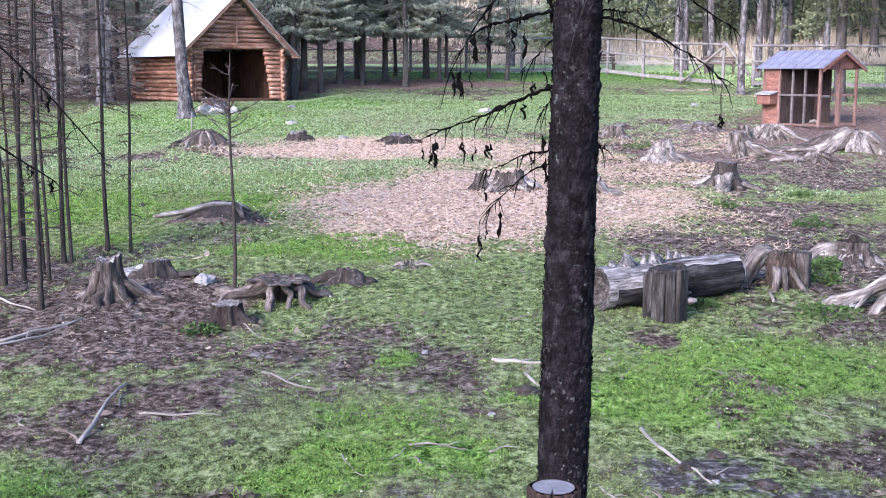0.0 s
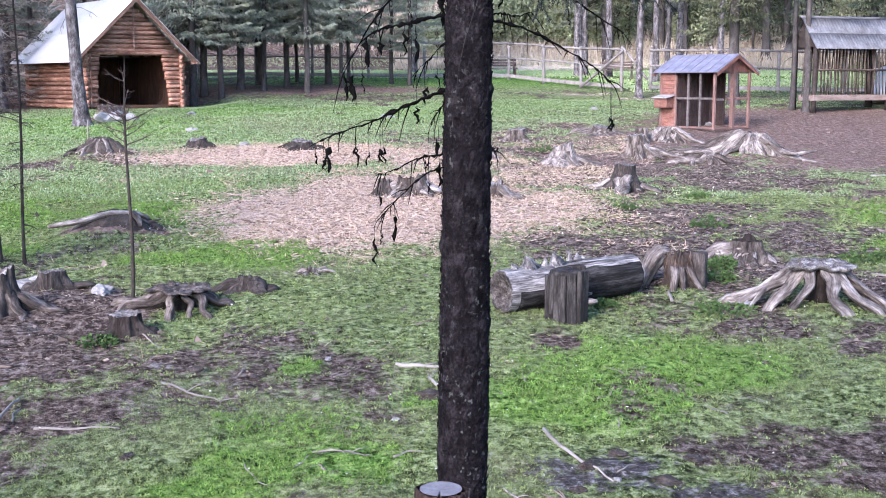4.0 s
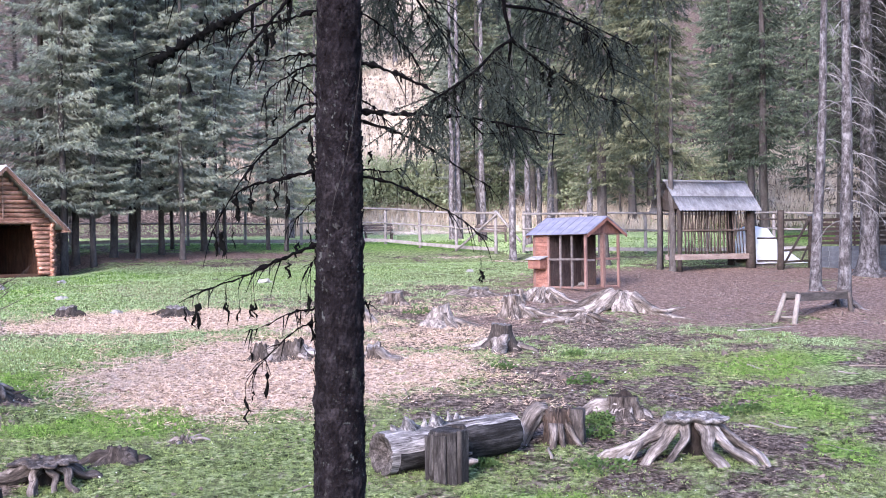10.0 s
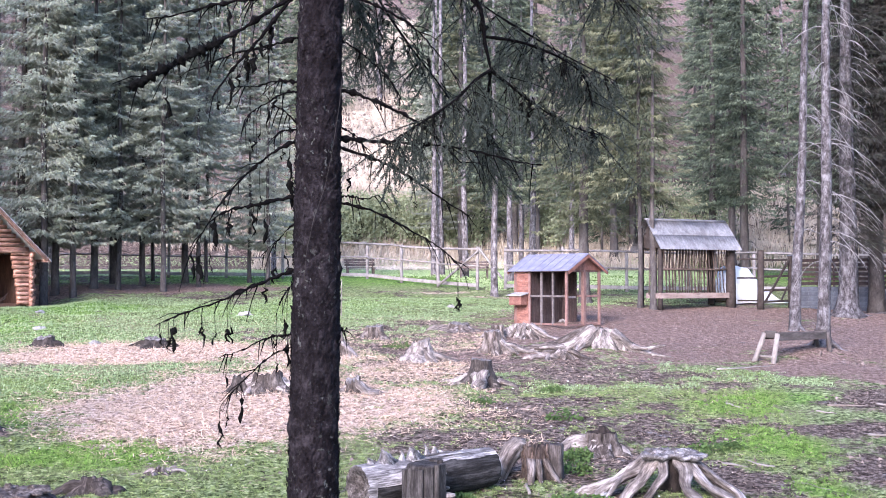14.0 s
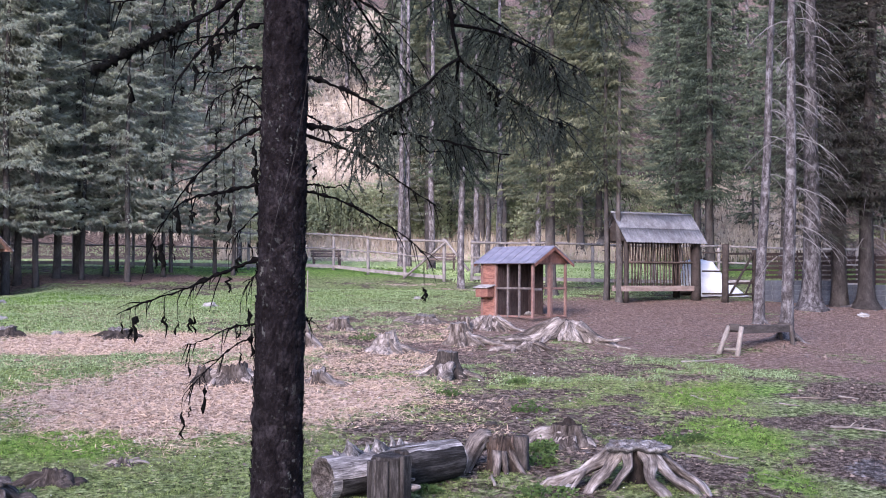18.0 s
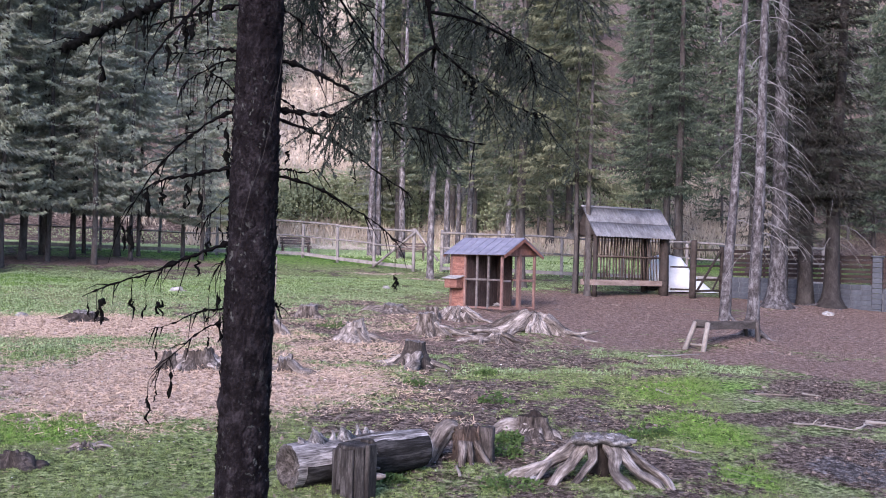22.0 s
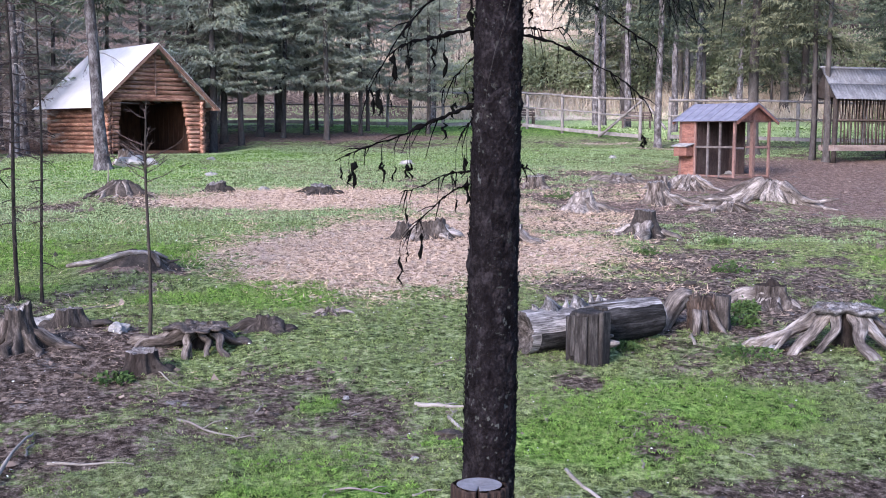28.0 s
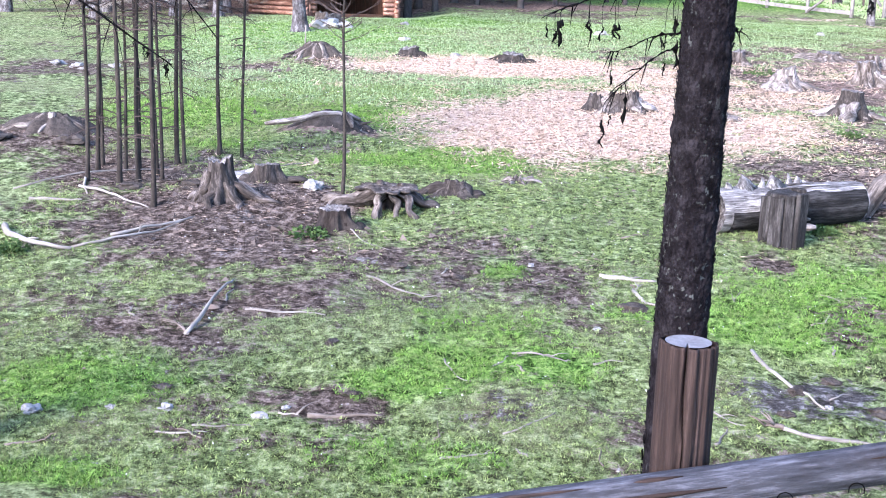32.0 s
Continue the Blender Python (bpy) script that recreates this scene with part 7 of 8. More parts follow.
def splintered_stump():
    # a rotten stump: a pale buttress, a fibrous brown heart and a square block left standing
    x, y = 4.85, 16.38
    t = thing("tree_stump", on_ground(x, y, math.degrees(facing(x, y))), "rotten splintered stump with a pale buttress and brown fibres", "stump", "stumps in the pasture")
    rnd = random.Random(12)
    b = Build()
    pts = [(-0.1, 0.05, 0.5), (-0.2, 0.03, 0.5), (-0.3, 0.0, 0.41), (-0.39, -0.04, 0.26), (-0.46, -0.08, 0.1), (-0.52, -0.12, -0.06)]
    b.tube(pts, [0.07, 0.11, 0.125, 0.115, 0.1, 0.08], 16, 0.08, 2, lobes=4, lobe=0.16)
    b.tube([(-0.12, 0.1, 0.42), (-0.28, 0.16, 0.34), (-0.42, 0.2, 0.12), (-0.5, 0.22, -0.06)], [0.09, 0.12, 0.11, 0.08], 14, 0.08, 3, lobes=3, lobe=0.15)
    part("buttress", b, M_ROOT, t, "pale streaked buttress")
    heart = Build().tube([(0.08, 0.02, -0.08), (0.08, 0.02, 0.1), (0.07, 0.03, 0.3), (0.06, 0.04, 0.44), (0.05, 0.05, 0.48)], [0.27, 0.24, 0.2, 0.19, 0.14], 30, 0.09, 7, lobes=7, lobe=0.06)
    part("heart", heart, M_FIBRE_DARK, t, "crumbling brown heartwood")
    for k in range(40):
        a = radians(rnd.uniform(170, 340))
        zt = rnd.uniform(0.12, 0.56)
        zb = max(-0.03, zt - rnd.uniform(0.1, 0.3))
        r0 = rnd.uniform(0.17, 0.2) + 0.06 * (0.5 - zt)
        r1 = r0 + rnd.uniform(0.015, 0.05)
        c0, c1 = Vector((0.07 + r0 * math.cos(a), 0.04 + r0 * math.sin(a), zt)), Vector((0.08 + r1 * math.cos(a + rnd.uniform(-0.25, 0.25)), 0.02 + r1 * math.sin(a), zb))
        mid = (c0 + c1) / 2 + Vector((rnd.uniform(-0.02, 0.02), rnd.uniform(-0.02, 0.0), 0.02))
        part("fibre", Build().tube([c0, mid, c1], [rnd.uniform(0.008, 0.018), rnd.uniform(0.012, 0.024), 0.006], 6, 0.25, k), M_FIBRE if k % 3 == 0 else M_FIBRE_DARK, t)
    block = Build().tube([(0.33, -0.02, -0.08), (0.335, -0.02, 0.1), (0.34, -0.02, 0.3), (0.35, -0.02, 0.5), (0.35, -0.02, 0.515)], [0.16, 0.135, 0.125, 0.12, 0.1], 18, 0.05, 9, lobes=4, lobe=0.12)
    part("block", block, M_STUMP_DARK, t, "dark square block of sound wood")
    z0 = gz(x, y) - 0.02
    for j, (a, ln, th) in enumerate(((268, 0.3, 0.07), (290, 0.25, 0.055), (330, 0.3, 0.06))):
        px, py = 0.16 * math.cos(radians(a)), 0.16 * math.sin(radians(a))
        b = radians(a)
        q = [(px + (0.05 + ln * s) * math.cos(b), py + (0.05 + ln * s) * math.sin(b), 0.28 * (1 - s) ** 1.6 + 0.02 - 0.08 * s) for s in (0, 0.2, 0.45, 0.7, 1.0)]
        part("root", Build().tube(q, [th * 1.1, th, th * 0.85, th * 0.7, th * 0.35], 10, 0.08, j, lobes=3, lobe=0.15), M_STUMP, t)


splintered_stump()


def fallen_log():
    a, b = Vector((2.12, 15.12, 0)), Vector((4.12, 16.0, 0))
    a.z, b.z = gz(a.x, a.y) + 0.28, gz(b.x, b.y) + 0.3
    d = b - a
    m = Matrix.Translation(a) @ d.to_track_quat('X', 'Z').to_matrix().to_4x4()
    t = thing("fallen_log", m, "thick grey fallen log with a row of branch spikes", "log")
    n, l, sides = 34, d.length, 64
    rnd = random.Random(4)

    def skin(s, k, grow=0.0):
        a0 = 2 * math.pi * k / sides
        groove = 0.014 * (float(vnoise(math.cos(a0) * 7, math.sin(a0) * 7 + s * 0.6, 0.5, 5)) - 0.5) + 0.008 * (float(vnoise(a0 * 9, s * 1.5, 0.4, 6)) - 0.5)
        r = 0.29 - 0.02 * s / l + groove + grow + 0.008 * math.sin(s * 5)
        return (s, r * math.cos(a0) * 1.02, r * math.sin(a0))
    v, f, g = [], [], []
    for i in range(n + 1):
        s = l * i / n
        for k in range(sides):
            # the near end is weathered ragged
            e = -0.05 * float(vnoise(math.cos(k * 0.0982) * 3, math.sin(k * 0.0982) * 3, 0.5, 4)) if i == 0 else 0.0
            p = skin(s, k)
            v.append((p[0] + e, p[1], p[2]))
            g.append((p[1], p[2], s))
    for i in range(n):
        for k in range(sides):
            q = (k + 1) % sides
            f.append((i * sides + k, (i + 1) * sides + k, (i + 1) * sides + q, i * sides + q)[::-1])
    part("shaft", Build().add(v, f, g), M_LOG_GREY, t)
    for x0, inward, material, label in ((0.0, 1, M_LOG_END, "rotten grey end with a dark hollow"), (l, -1, M_STUMP_DARK, "dark sawn end")):
        ev, ef = [], []
        ring0 = v[:sides] if inward > 0 else v[n * sides:]
        rings = ((1.0, 0.0), (0.86, 0.0), (0.66, 0.03), (0.45, 0.11), (0.2, 0.13))
        for s, dz in rings:
            for k, p in enumerate(ring0):
                bump = 0.03 * (float(vnoise(p[1] * 9 * s + 5, p[2] * 9 * s, 0.6, 6)) - 0.5) * (s < 1)
                ev.append((p[0] + inward * (dz + bump) * (1 if inward > 0 else 0.2), p[1] * s, p[2] * s))
        for ring in range(len(rings) - 1):
            for k in range(sides):
                q = (k + 1) % sides
                ef.append((ring * sides + k, ring * sides + q, (ring + 1) * sides + q, (ring + 1) * sides + k)[::inward])
        ef.append(tuple((len(rings) - 1) * sides + k for k in range(sides))[::inward])
        part("log_end", Build().add(ev, ef), material, t, label)
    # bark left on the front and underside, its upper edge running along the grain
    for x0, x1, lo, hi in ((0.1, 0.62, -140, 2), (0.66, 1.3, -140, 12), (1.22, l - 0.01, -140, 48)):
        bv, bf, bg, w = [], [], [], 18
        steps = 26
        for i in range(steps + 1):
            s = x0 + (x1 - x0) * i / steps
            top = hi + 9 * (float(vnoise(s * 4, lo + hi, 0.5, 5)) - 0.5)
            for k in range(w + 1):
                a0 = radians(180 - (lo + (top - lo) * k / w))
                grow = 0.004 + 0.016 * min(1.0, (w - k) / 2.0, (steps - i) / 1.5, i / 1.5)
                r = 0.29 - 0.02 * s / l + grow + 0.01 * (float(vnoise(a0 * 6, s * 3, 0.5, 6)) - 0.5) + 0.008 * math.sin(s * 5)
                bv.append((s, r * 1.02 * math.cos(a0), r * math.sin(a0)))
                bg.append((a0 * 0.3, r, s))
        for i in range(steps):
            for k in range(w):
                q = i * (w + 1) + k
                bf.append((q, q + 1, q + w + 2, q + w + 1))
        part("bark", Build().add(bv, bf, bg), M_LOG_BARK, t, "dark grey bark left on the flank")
    # the row of broken branch spikes along the top
    for k, (x0, s, w) in enumerate(((0.2, 0.7, 0.07), (0.42, 1.2, 0.12), (0.55, 0.7, 0.05), (0.68, 0.9, 0.05), (0.86, 1.05, 0.11), (1.0, 0.6, 0.06), (1.16, 1.0, 0.045), (1.26, 0.75, 0.08), (1.42, 0.4, 0.06), (1.75, 0.3, 0.07))):
        o = Vector((x0, rnd.uniform(-0.04, 0.1), 0.235))
        tip = Vector((rnd.uniform(-0.07, 0.03), rnd.uniform(-0.03, 0.03), 0.19 * s))
        part("branch_spike", Build().tube([o, o + tip * 0.35, o + tip * 0.65 + Vector((0.012, 0, 0)), o + tip], [w * 1.3, w * 0.85, w * 0.5, 0.01], 9, 0.2, k, lobes=3, lobe=0.15), M_LOG_GREY, t)
    for k, (x0, z, ln) in enumerate(((0.98, 0.12, 0.14), (1.03, -0.12, 0.2))):
        o = Vector((x0, -0.26, z))
        part("branch_stub", Build().tube([o, o + Vector((0.03, -ln * 0.5, 0.01)), o + Vector((0.1, -ln, 0.02))], [0.05, 0.04, 0.018], 9, 0.12, k), M_ROOT, t, "pale broken branch stub")
    for k in range(4):
        x0, a0 = rnd.uniform(0.1, 0.9), radians(48 + 22 * k)
        ridge = Build().tube([(x0 + l * 0.4 * s, 0.288 * math.cos(a0), 0.288 * math.sin(a0)) for s in (0, 0.3, 0.6, 1.0)], [0.003, 0.014, 0.012, 0.003], 5, 0.25, k)
        part("wood_ridge", ridge, M_LOG_GREY, t)


fallen_log()


def chopping_block():
    # a split block set upright before the log: staves of uneven width, some sunk, some sprung
    x, y = 2.92, 14.72
    t = thing("wood_block", on_ground(x, y, 9), "upright split grey wood block before the log", "wood block")
    rnd = random.Random(5)
    core = Build().tube([(0, 0, -0.06), (0, 0, 0.3), (0.0, 0, 0.63)], [0.235, 0.225, 0.215], 18, 0.03, 3)
    part("core", core, BLOCK_WOOD, t)
    a = 0.0
    while a < 6.2:
        w = min(rnd.choice((0.22, 0.4, 0.6, 0.8, 0.95)), 6.283 - a)
        mid, r = a + w / 2, 0.26 + rnd.uniform(-0.035, 0.02)
        top = 0.665 + 0.05 * math.cos(mid) + rnd.uniform(-0.02, 0.01)
        low = -0.07 + (rnd.uniform(0.02, 0.16) if rnd.random() < 0.3 else 0)
        m = pose(r * 0.92 * math.cos(mid), r * 0.88 * math.sin(mid), (top + low) / 2, 0, 0, math.degrees(mid)) @ pose(0, 0, 0, rnd.uniform(-1.2, 1.2), rnd.uniform(-1.5, 0.5), 0)
        part("stave", Build().box(m, (0.075, 2 * r * math.sin(w / 2) * 0.93, top - low), 0.012), BLOCK_WOOD, t)
        a += w
    part("end_grain", Build().tube([(0, 0, 0.6), (0, 0, 0.655), (0, 0, 0.664)], [0.225, 0.225, 0.2], 24, 0.04, 8), BLOCK_WOOD, t)
    part("side_stub", Build().tube([(0.2, -0.08, 0.24), (0.29, -0.12, 0.24), (0.37, -0.15, 0.25)], [0.06, 0.05, 0.025], 9, 0.12, 2), M_ROOT, t, "pale broken branch stub")


chopping_block()


def saplings():
    rnd = random.Random(17)
    rows = [(-6.26, 16.14, 6.3), (-5.36, 15.0, 6.2), (-5.84, 17.82, 7.0), (-5.53, 18.8, 6.6), (-5.1, 18.66, 6.4), (-6.55, 17.24, 6.0), (-6.38, 17.28, 5.6), (-5.79, 16.61, 6.4), (-6.0, 17.0, 5.8), (-6.1, 16.5, 6.6), (-5.95, 17.9, 6.0), (-6.9, 17.0, 5.6), (-6.75, 16.2, 6.2), (-7.1, 17.6, 5.4)]
    for k, (x, y, h) in enumerate(rows):
        t = thing("dead_sapling", on_ground(x, y), "thin bare dead spruce sapling with stubby twigs", "sapling", "dead saplings in the mud")
        lx, ly = rnd.uniform(-0.015, 0.02), rnd.uniform(-0.02, 0.02)
        r = rnd.uniform(0.026, 0.04)

        def at(z):
            return Vector((lx * z + 0.02 * math.sin(z * 1.4 + k), ly * z + 0.02 * math.cos(z * 1.1 + k), z))
        zs = [-0.1, 0, 0.2, 0.6, 1.2, 2, 3, 4, 5, h]
        part("stem", Build().tube([at(z) for z in zs], [r * (1.35 if z < 0.1 else 1) * (1 - 0.75 * max(z, 0) / h) for z in zs], 8, 0.08, k), M_SAPLING, t)
        for j in range(64):
            z = rnd.uniform(0.5, h) if j % 3 else rnd.uniform(2.6, h)
            az = rnd.uniform(0, 6.28)
            ln = rnd.uniform(0.1, 0.45) if z < 2.2 else rnd.uniform(0.2, 0.8) * (1.15 - 0.5 * z / h)
            d = Vector((math.cos(az), math.sin(az), rnd.uniform(-0.3, 0.15)))
            o = at(z)
            bm = Build().tube([o, o + d * ln * 0.5, o + d * ln + Vector((0, 0, -0.12 * ln))], [0.011, 0.008, 0.004], 4, 0, 0, False)
            if ln > 0.2:
                for q in range(5):
                    p = o + d * ln * rnd.uniform(0.3, 1)
                    bm.tube([p, p + Vector((rnd.uniform(-0.1, 0.1), rnd.uniform(-0.1, 0.1), rnd.uniform(-0.12, 0.04)))], [0.005, 0.003], 3, 0, 0, False)
            part("twig", bm, M_SAPLING_TWIG, t)
    # the lone bare sapling with a small forked head
    t = thing("bare_sapling", on_ground(-2.93, 15.95), "slender bare sapling with a small forked crown", "sapling")
    part("stem", Build().tube([(0.02 * math.sin(z * 2), 0, z) for z in (-0.1, 0, 0.5, 1, 1.6, 2.2, 2.7, 3.4)], [0.034, 0.03, 0.027, 0.024, 0.021, 0.018, 0.015, 0.003], 8, 0.1, 1), M_SAPLING, t)
    for j in range(20):
        z, az = rnd.uniform(2.3, 3.1), rnd.uniform(0, 6.28)
        if j < 11:
            z, az = 2.2 + 0.04 * j, j * 2.4
        ln = rnd.uniform(0.32, 0.6) * (1.15 - 0.5 * (z - 2.2))
        d = Vector((math.cos(az), math.sin(az) * 0.9, 0.45)).normalized()
        o = Vector((0.02 * math.sin(z * 2), 0, z))
        bm = Build().tube([o, o + d * ln * 0.5 + Vector((0, 0, -0.02)), o + d * ln], [0.009, 0.006, 0.002], 5, 0.1, j, False)
        for q in range(5):
            p = o + d * ln * rnd.uniform(0.3, 1)
            bm.tube([p, p + (d * 0.7 + Vector((rnd.uniform(-0.7, 0.7), rnd.uniform(-0.7, 0.7), rnd.uniform(-0.3, 0.5)))) * 0.15], [0.004, 0.0015], 4, 0, 0, False)
        part("branch", bm, M_SAPLING_TWIG, t)


saplings()


# ---- sticks, stones, weeds ----
def lying(name, a, b, r, material, label, category="stick", bend=0.04, twigs=0, lift=0.0, seed=0, group="fallen sticks"):
    """A branch lying on the ground from a to b."""
    rnd = random.Random(seed)
    n = 10
    side = Vector((b[1] - a[1], a[0] - b[0], 0)).normalized()
    cx, cy = (a[0] + b[0]) / 2, (a[1] + b[1]) / 2
    z0 = gz(cx, cy)
    t = thing(name, pose(cx, cy, z0), label, category, group)
    ln = math.hypot(b[0] - a[0], b[1] - a[1])

    def at(s):
        x, y = a[0] + (b[0] - a[0]) * s, a[1] + (b[1] - a[1]) * s
        o = side * bend * ln * math.sin(math.pi * s) + side * 0.01 * math.sin(9 * s + seed)
        return Vector((x - cx + o.x, y - cy + o.y, gz(x + o.x, y + o.y) - z0 + r * 0.5 + lift * math.sin(math.pi * s) * ln))
    r *= 0.72
    part("shaft", Build().tube([at(i / n) for i in range(n + 1)], [r * (1.1 - 0.65 * i / n) for i in range(n + 1)], 8, 0.1, seed), material, t)
    for k in range(twigs):
        s = rnd.uniform(0.3, 1.0)
        o = at(s)
        d = (side * rnd.choice([-1, 1]) * rnd.uniform(0.4, 1) + Vector(((b[0] - a[0]) / ln, (b[1] - a[1]) / ln, rnd.uniform(0.1, 0.9)))).normalized()
        l = rnd.uniform(0.12, 0.3) * max(ln, 0.6)
        part("side_twig", Build().tube([o, o + d * l * 0.5 + Vector((0, 0, 0.01)), o + d * l + Vector((0, 0, -0.06 * l))], [r * 0.5, r * 0.38, r * 0.12], 6, 0.1, k), material, t)
    return t


for k, (a, b, r, pale, label, twigs, lift, bend) in enumerate([
    ((-3.43, 10.45), (-3.42, 12.1), 0.03, 1, "thick peeled white branch on the mud", 0, 0.05, 0.02),
    ((-3.45, 10.5), (-3.75, 10.75), 0.02, 0, "short forked dark twig", 3, 0.1, 0.1),
    ((-6.85, 16.4), (-6.5, 15.55), 0.03, 1, "bare pale stick lying on mud", 0, 0.02, 0.03),
    ((-6.75, 15.9), (-5.4, 14.95), 0.03, 1, "long bare pale pole lying on mud", 0, 0.03, 0.02),
    ((-5.65, 13.0), (-4.6, 14.45), 0.024, 1, "long curved pale branch lying on mud", 1, 0.02, 0.08),
    ((-7.2, 15.25), (-6.4, 15.15), 0.04, 1, "peeled white log piece on the mud", 0, 0.0, 0.02),
    ((-5.35, 13.5), (-4.65, 14.35), 0.03, 1, "bare pale stick lying on mud", 0, 0.04, 0.03),
    ((0.58, 12.85), (1.2, 12.72), 0.04, 1, "bleached branch with a forked end", 2, 0.0, 0.05),
    ((0.94, 12.48), (1.15, 11.95), 0.03, 1, "bleached broken branch on the moss", 0, 0.0, 0.04),
    ((-0.3, 10.4), (0.2, 10.2), 0.016, 1, "curved pale twig with prongs in the grass", 4, 0.06, 0.12),
    ((-0.45, 9.95), (-0.33, 10.25), 0.012, 1, "short pale twig in the grass", 0, 0.05, 0.05),
    ((1.93, 10.78), (2.36, 9.55), 0.028, 1, "long pale stick across the wet mud", 0, 0.0, 0.02),
    ((1.92, 9.05), (3.3, 8.82), 0.026, 1, "long bare pole with a root end", 0, 0.0, 0.02),
    ((1.92, 9.05), (1.78, 9.1), 0.03, 0, "torn brown root end", 7, 0.1, 0.1),
    ((1.38, 9.5), (1.62, 9.05), 0.015, 1, "short pale twig by the mud", 1, 0.0, 0.05),
    ((-2.0, 12.45), (-1.3, 11.9), 0.022, 1, "bare stick behind the grass", 2, 0.02, 0.04),
    ((-2.55, 14.4), (-1.95, 13.7), 0.014, 1, "thin bare root from the dark stump", 0, 0.0, 0.06),
    ((-3.05, 11.2), (-2.2, 11.1), 0.02, 1, "bare stick half sunk in mud", 0, 0.0, 0.03),
    ((0.75, 11.45), (1.15, 11.55), 0.012, 0, "thin brown twig in the grass", 1, 0.0, 0.05),
    ((0.9, 14.5), (1.3, 14.75), 0.02, 0, "short brown stick on the moss", 1, 0.0, 0.05),
    ((4.55, 15.5), (4.62, 15.95), 0.03, 1, "short peeled stick leaning by the stump", 0, 0.12, 0.0),
    ((8.85, 16.6), (8.6, 17.1), 0.03, 1, "short peeled stick on bare ground", 0, 0.0, 0.0),
    ((-1.9, 8.85), (-1.3, 8.95), 0.03, 0, "brown stick pressed into mud", 0, 0.0, 0.02),
    ((-2.75, 8.5), (-2.35, 8.6), 0.014, 1, "pale twig in short grass", 1, 0.0, 0.06),
    ((-0.75, 8.2), (-0.35, 8.35), 0.014, 1, "pale twig in short grass", 1, 0.0, 0.06),
    ((-0.3, 8.6), (0.1, 9.0), 0.012, 1, "pale twig in short grass", 0, 0.0, 0.06),
    ((-0.9, 10.1), (-0.65, 9.6), 0.012, 1, "pale twig in short grass", 0, 0.0, 0.06),
    ((-4.05, 8.0), (-3.75, 8.15), 0.016, 0, "dark twig in short grass", 2, 0.0, 0.06),
    ((-3.2, 9.8), (-2.9, 10.0), 0.018, 0, "dark twig in short grass", 2, 0.0, 0.06),
    ((-3.0, 8.35), (-2.6, 8.42), 0.015, 1, "pale twig in short grass", 0, 0.0, 0.08),
    ((11.9, 18.85), (12.35, 18.6), 0.035, 1, "pale twisted root piece on mud", 3, 0.05, 0.12),
    ((12.3, 18.65), (12.75, 18.2), 0.03, 1, "pale twisted root piece on mud", 2, 0.04, 0.1),
    ((12.9, 18.4), (13.5, 18.75), 0.025, 1, "bare pale root on mud", 2, 0.05, 0.08),
    ((13.55, 19.05), (14.2, 18.75), 0.06, 1, "peeled pale log piece on mud", 0, 0.0, 0.02),
    ((10.72, 22.2), (10.82, 21.7), 0.03, 1, "short peeled stick on the moss", 0, 0.03, 0.04),
    ((12.2, 21.2), (12.45, 20.85), 0.025, 1, "short pale stick on the moss", 0, 0.02, 0.04),
    ((14.0, 21.9), (14.35, 21.7), 0.03, 1, "short curved pale stick on mud", 0, 0.04, 0.15),
    ((14.6, 20.9), (15.1, 20.6), 0.025, 0, "brown branch on mud", 2, 0.03, 0.06),
    ((8.7, 15.75), (9.0, 15.2), 0.012, 1, "thin pale stick on the moss", 0, 0.02, 0.03),
    ((8.15, 16.95), (8.4, 16.6), 0.035, 1, "short peeled stick on mud", 0, 0.0, 0.0),
    ((12.8, 21.8), (13.6, 21.6), 0.03, 0, "brown branch on bare ground", 1, 0.02, 0.05),
    ((5.4, 27.2), (6.6, 26.9), 0.03, 1, "pale root lying on worn grass", 1, 0.0, 0.05),
    ((12.6, 26.6), (14.4, 27.3), 0.035, 1, "bare pale pole under the trough", 0, 0.0, 0.02),
    ((-4.9, 17.4), (-3.9, 18.4), 0.02, 1, "thin pale pole in the grass", 0, 0.0, 0.02),
    ((-6.75, 13.6), (-5.6, 12.9), 0.06, 1, "thick curved pale root lying on mud", 1, 0.05, 0.18),
    ((-7.6, 15.6), (-6.0, 17.6), 0.02, 1, "thin pale pole among the saplings", 0, 0.03, 0.02),
]):
    lying("fallen_branch" if r > 0.02 else "twig", a, b, r, M_STICK if pale else M_STICK_DARK, label, "branch" if r > 0.02 else "twig", bend, twigs, lift, k)

rnd = random.Random(77)
for k in range(34):
    x, y, a, ln = rnd.uniform(-4.6, 4.2), rnd.uniform(7.9, 13.5), rnd.uniform(0, 3.14), rnd.uniform(0.1, 0.34)
    pale = rnd.random() < 0.6
    lying("twig", (x, y), (x + ln * math.cos(a), y + ln * math.sin(a)), rnd.uniform(0.008, 0.016), M_STICK if pale else M_STICK_DARK, "small pale twig lying in the grass" if pale else "small dark twig lying in the grass", "twig", rnd.uniform(-0.12, 0.12), rnd.choice((0, 0, 1, 2)), 0.02, 200 + k, "small twigs in the grass")


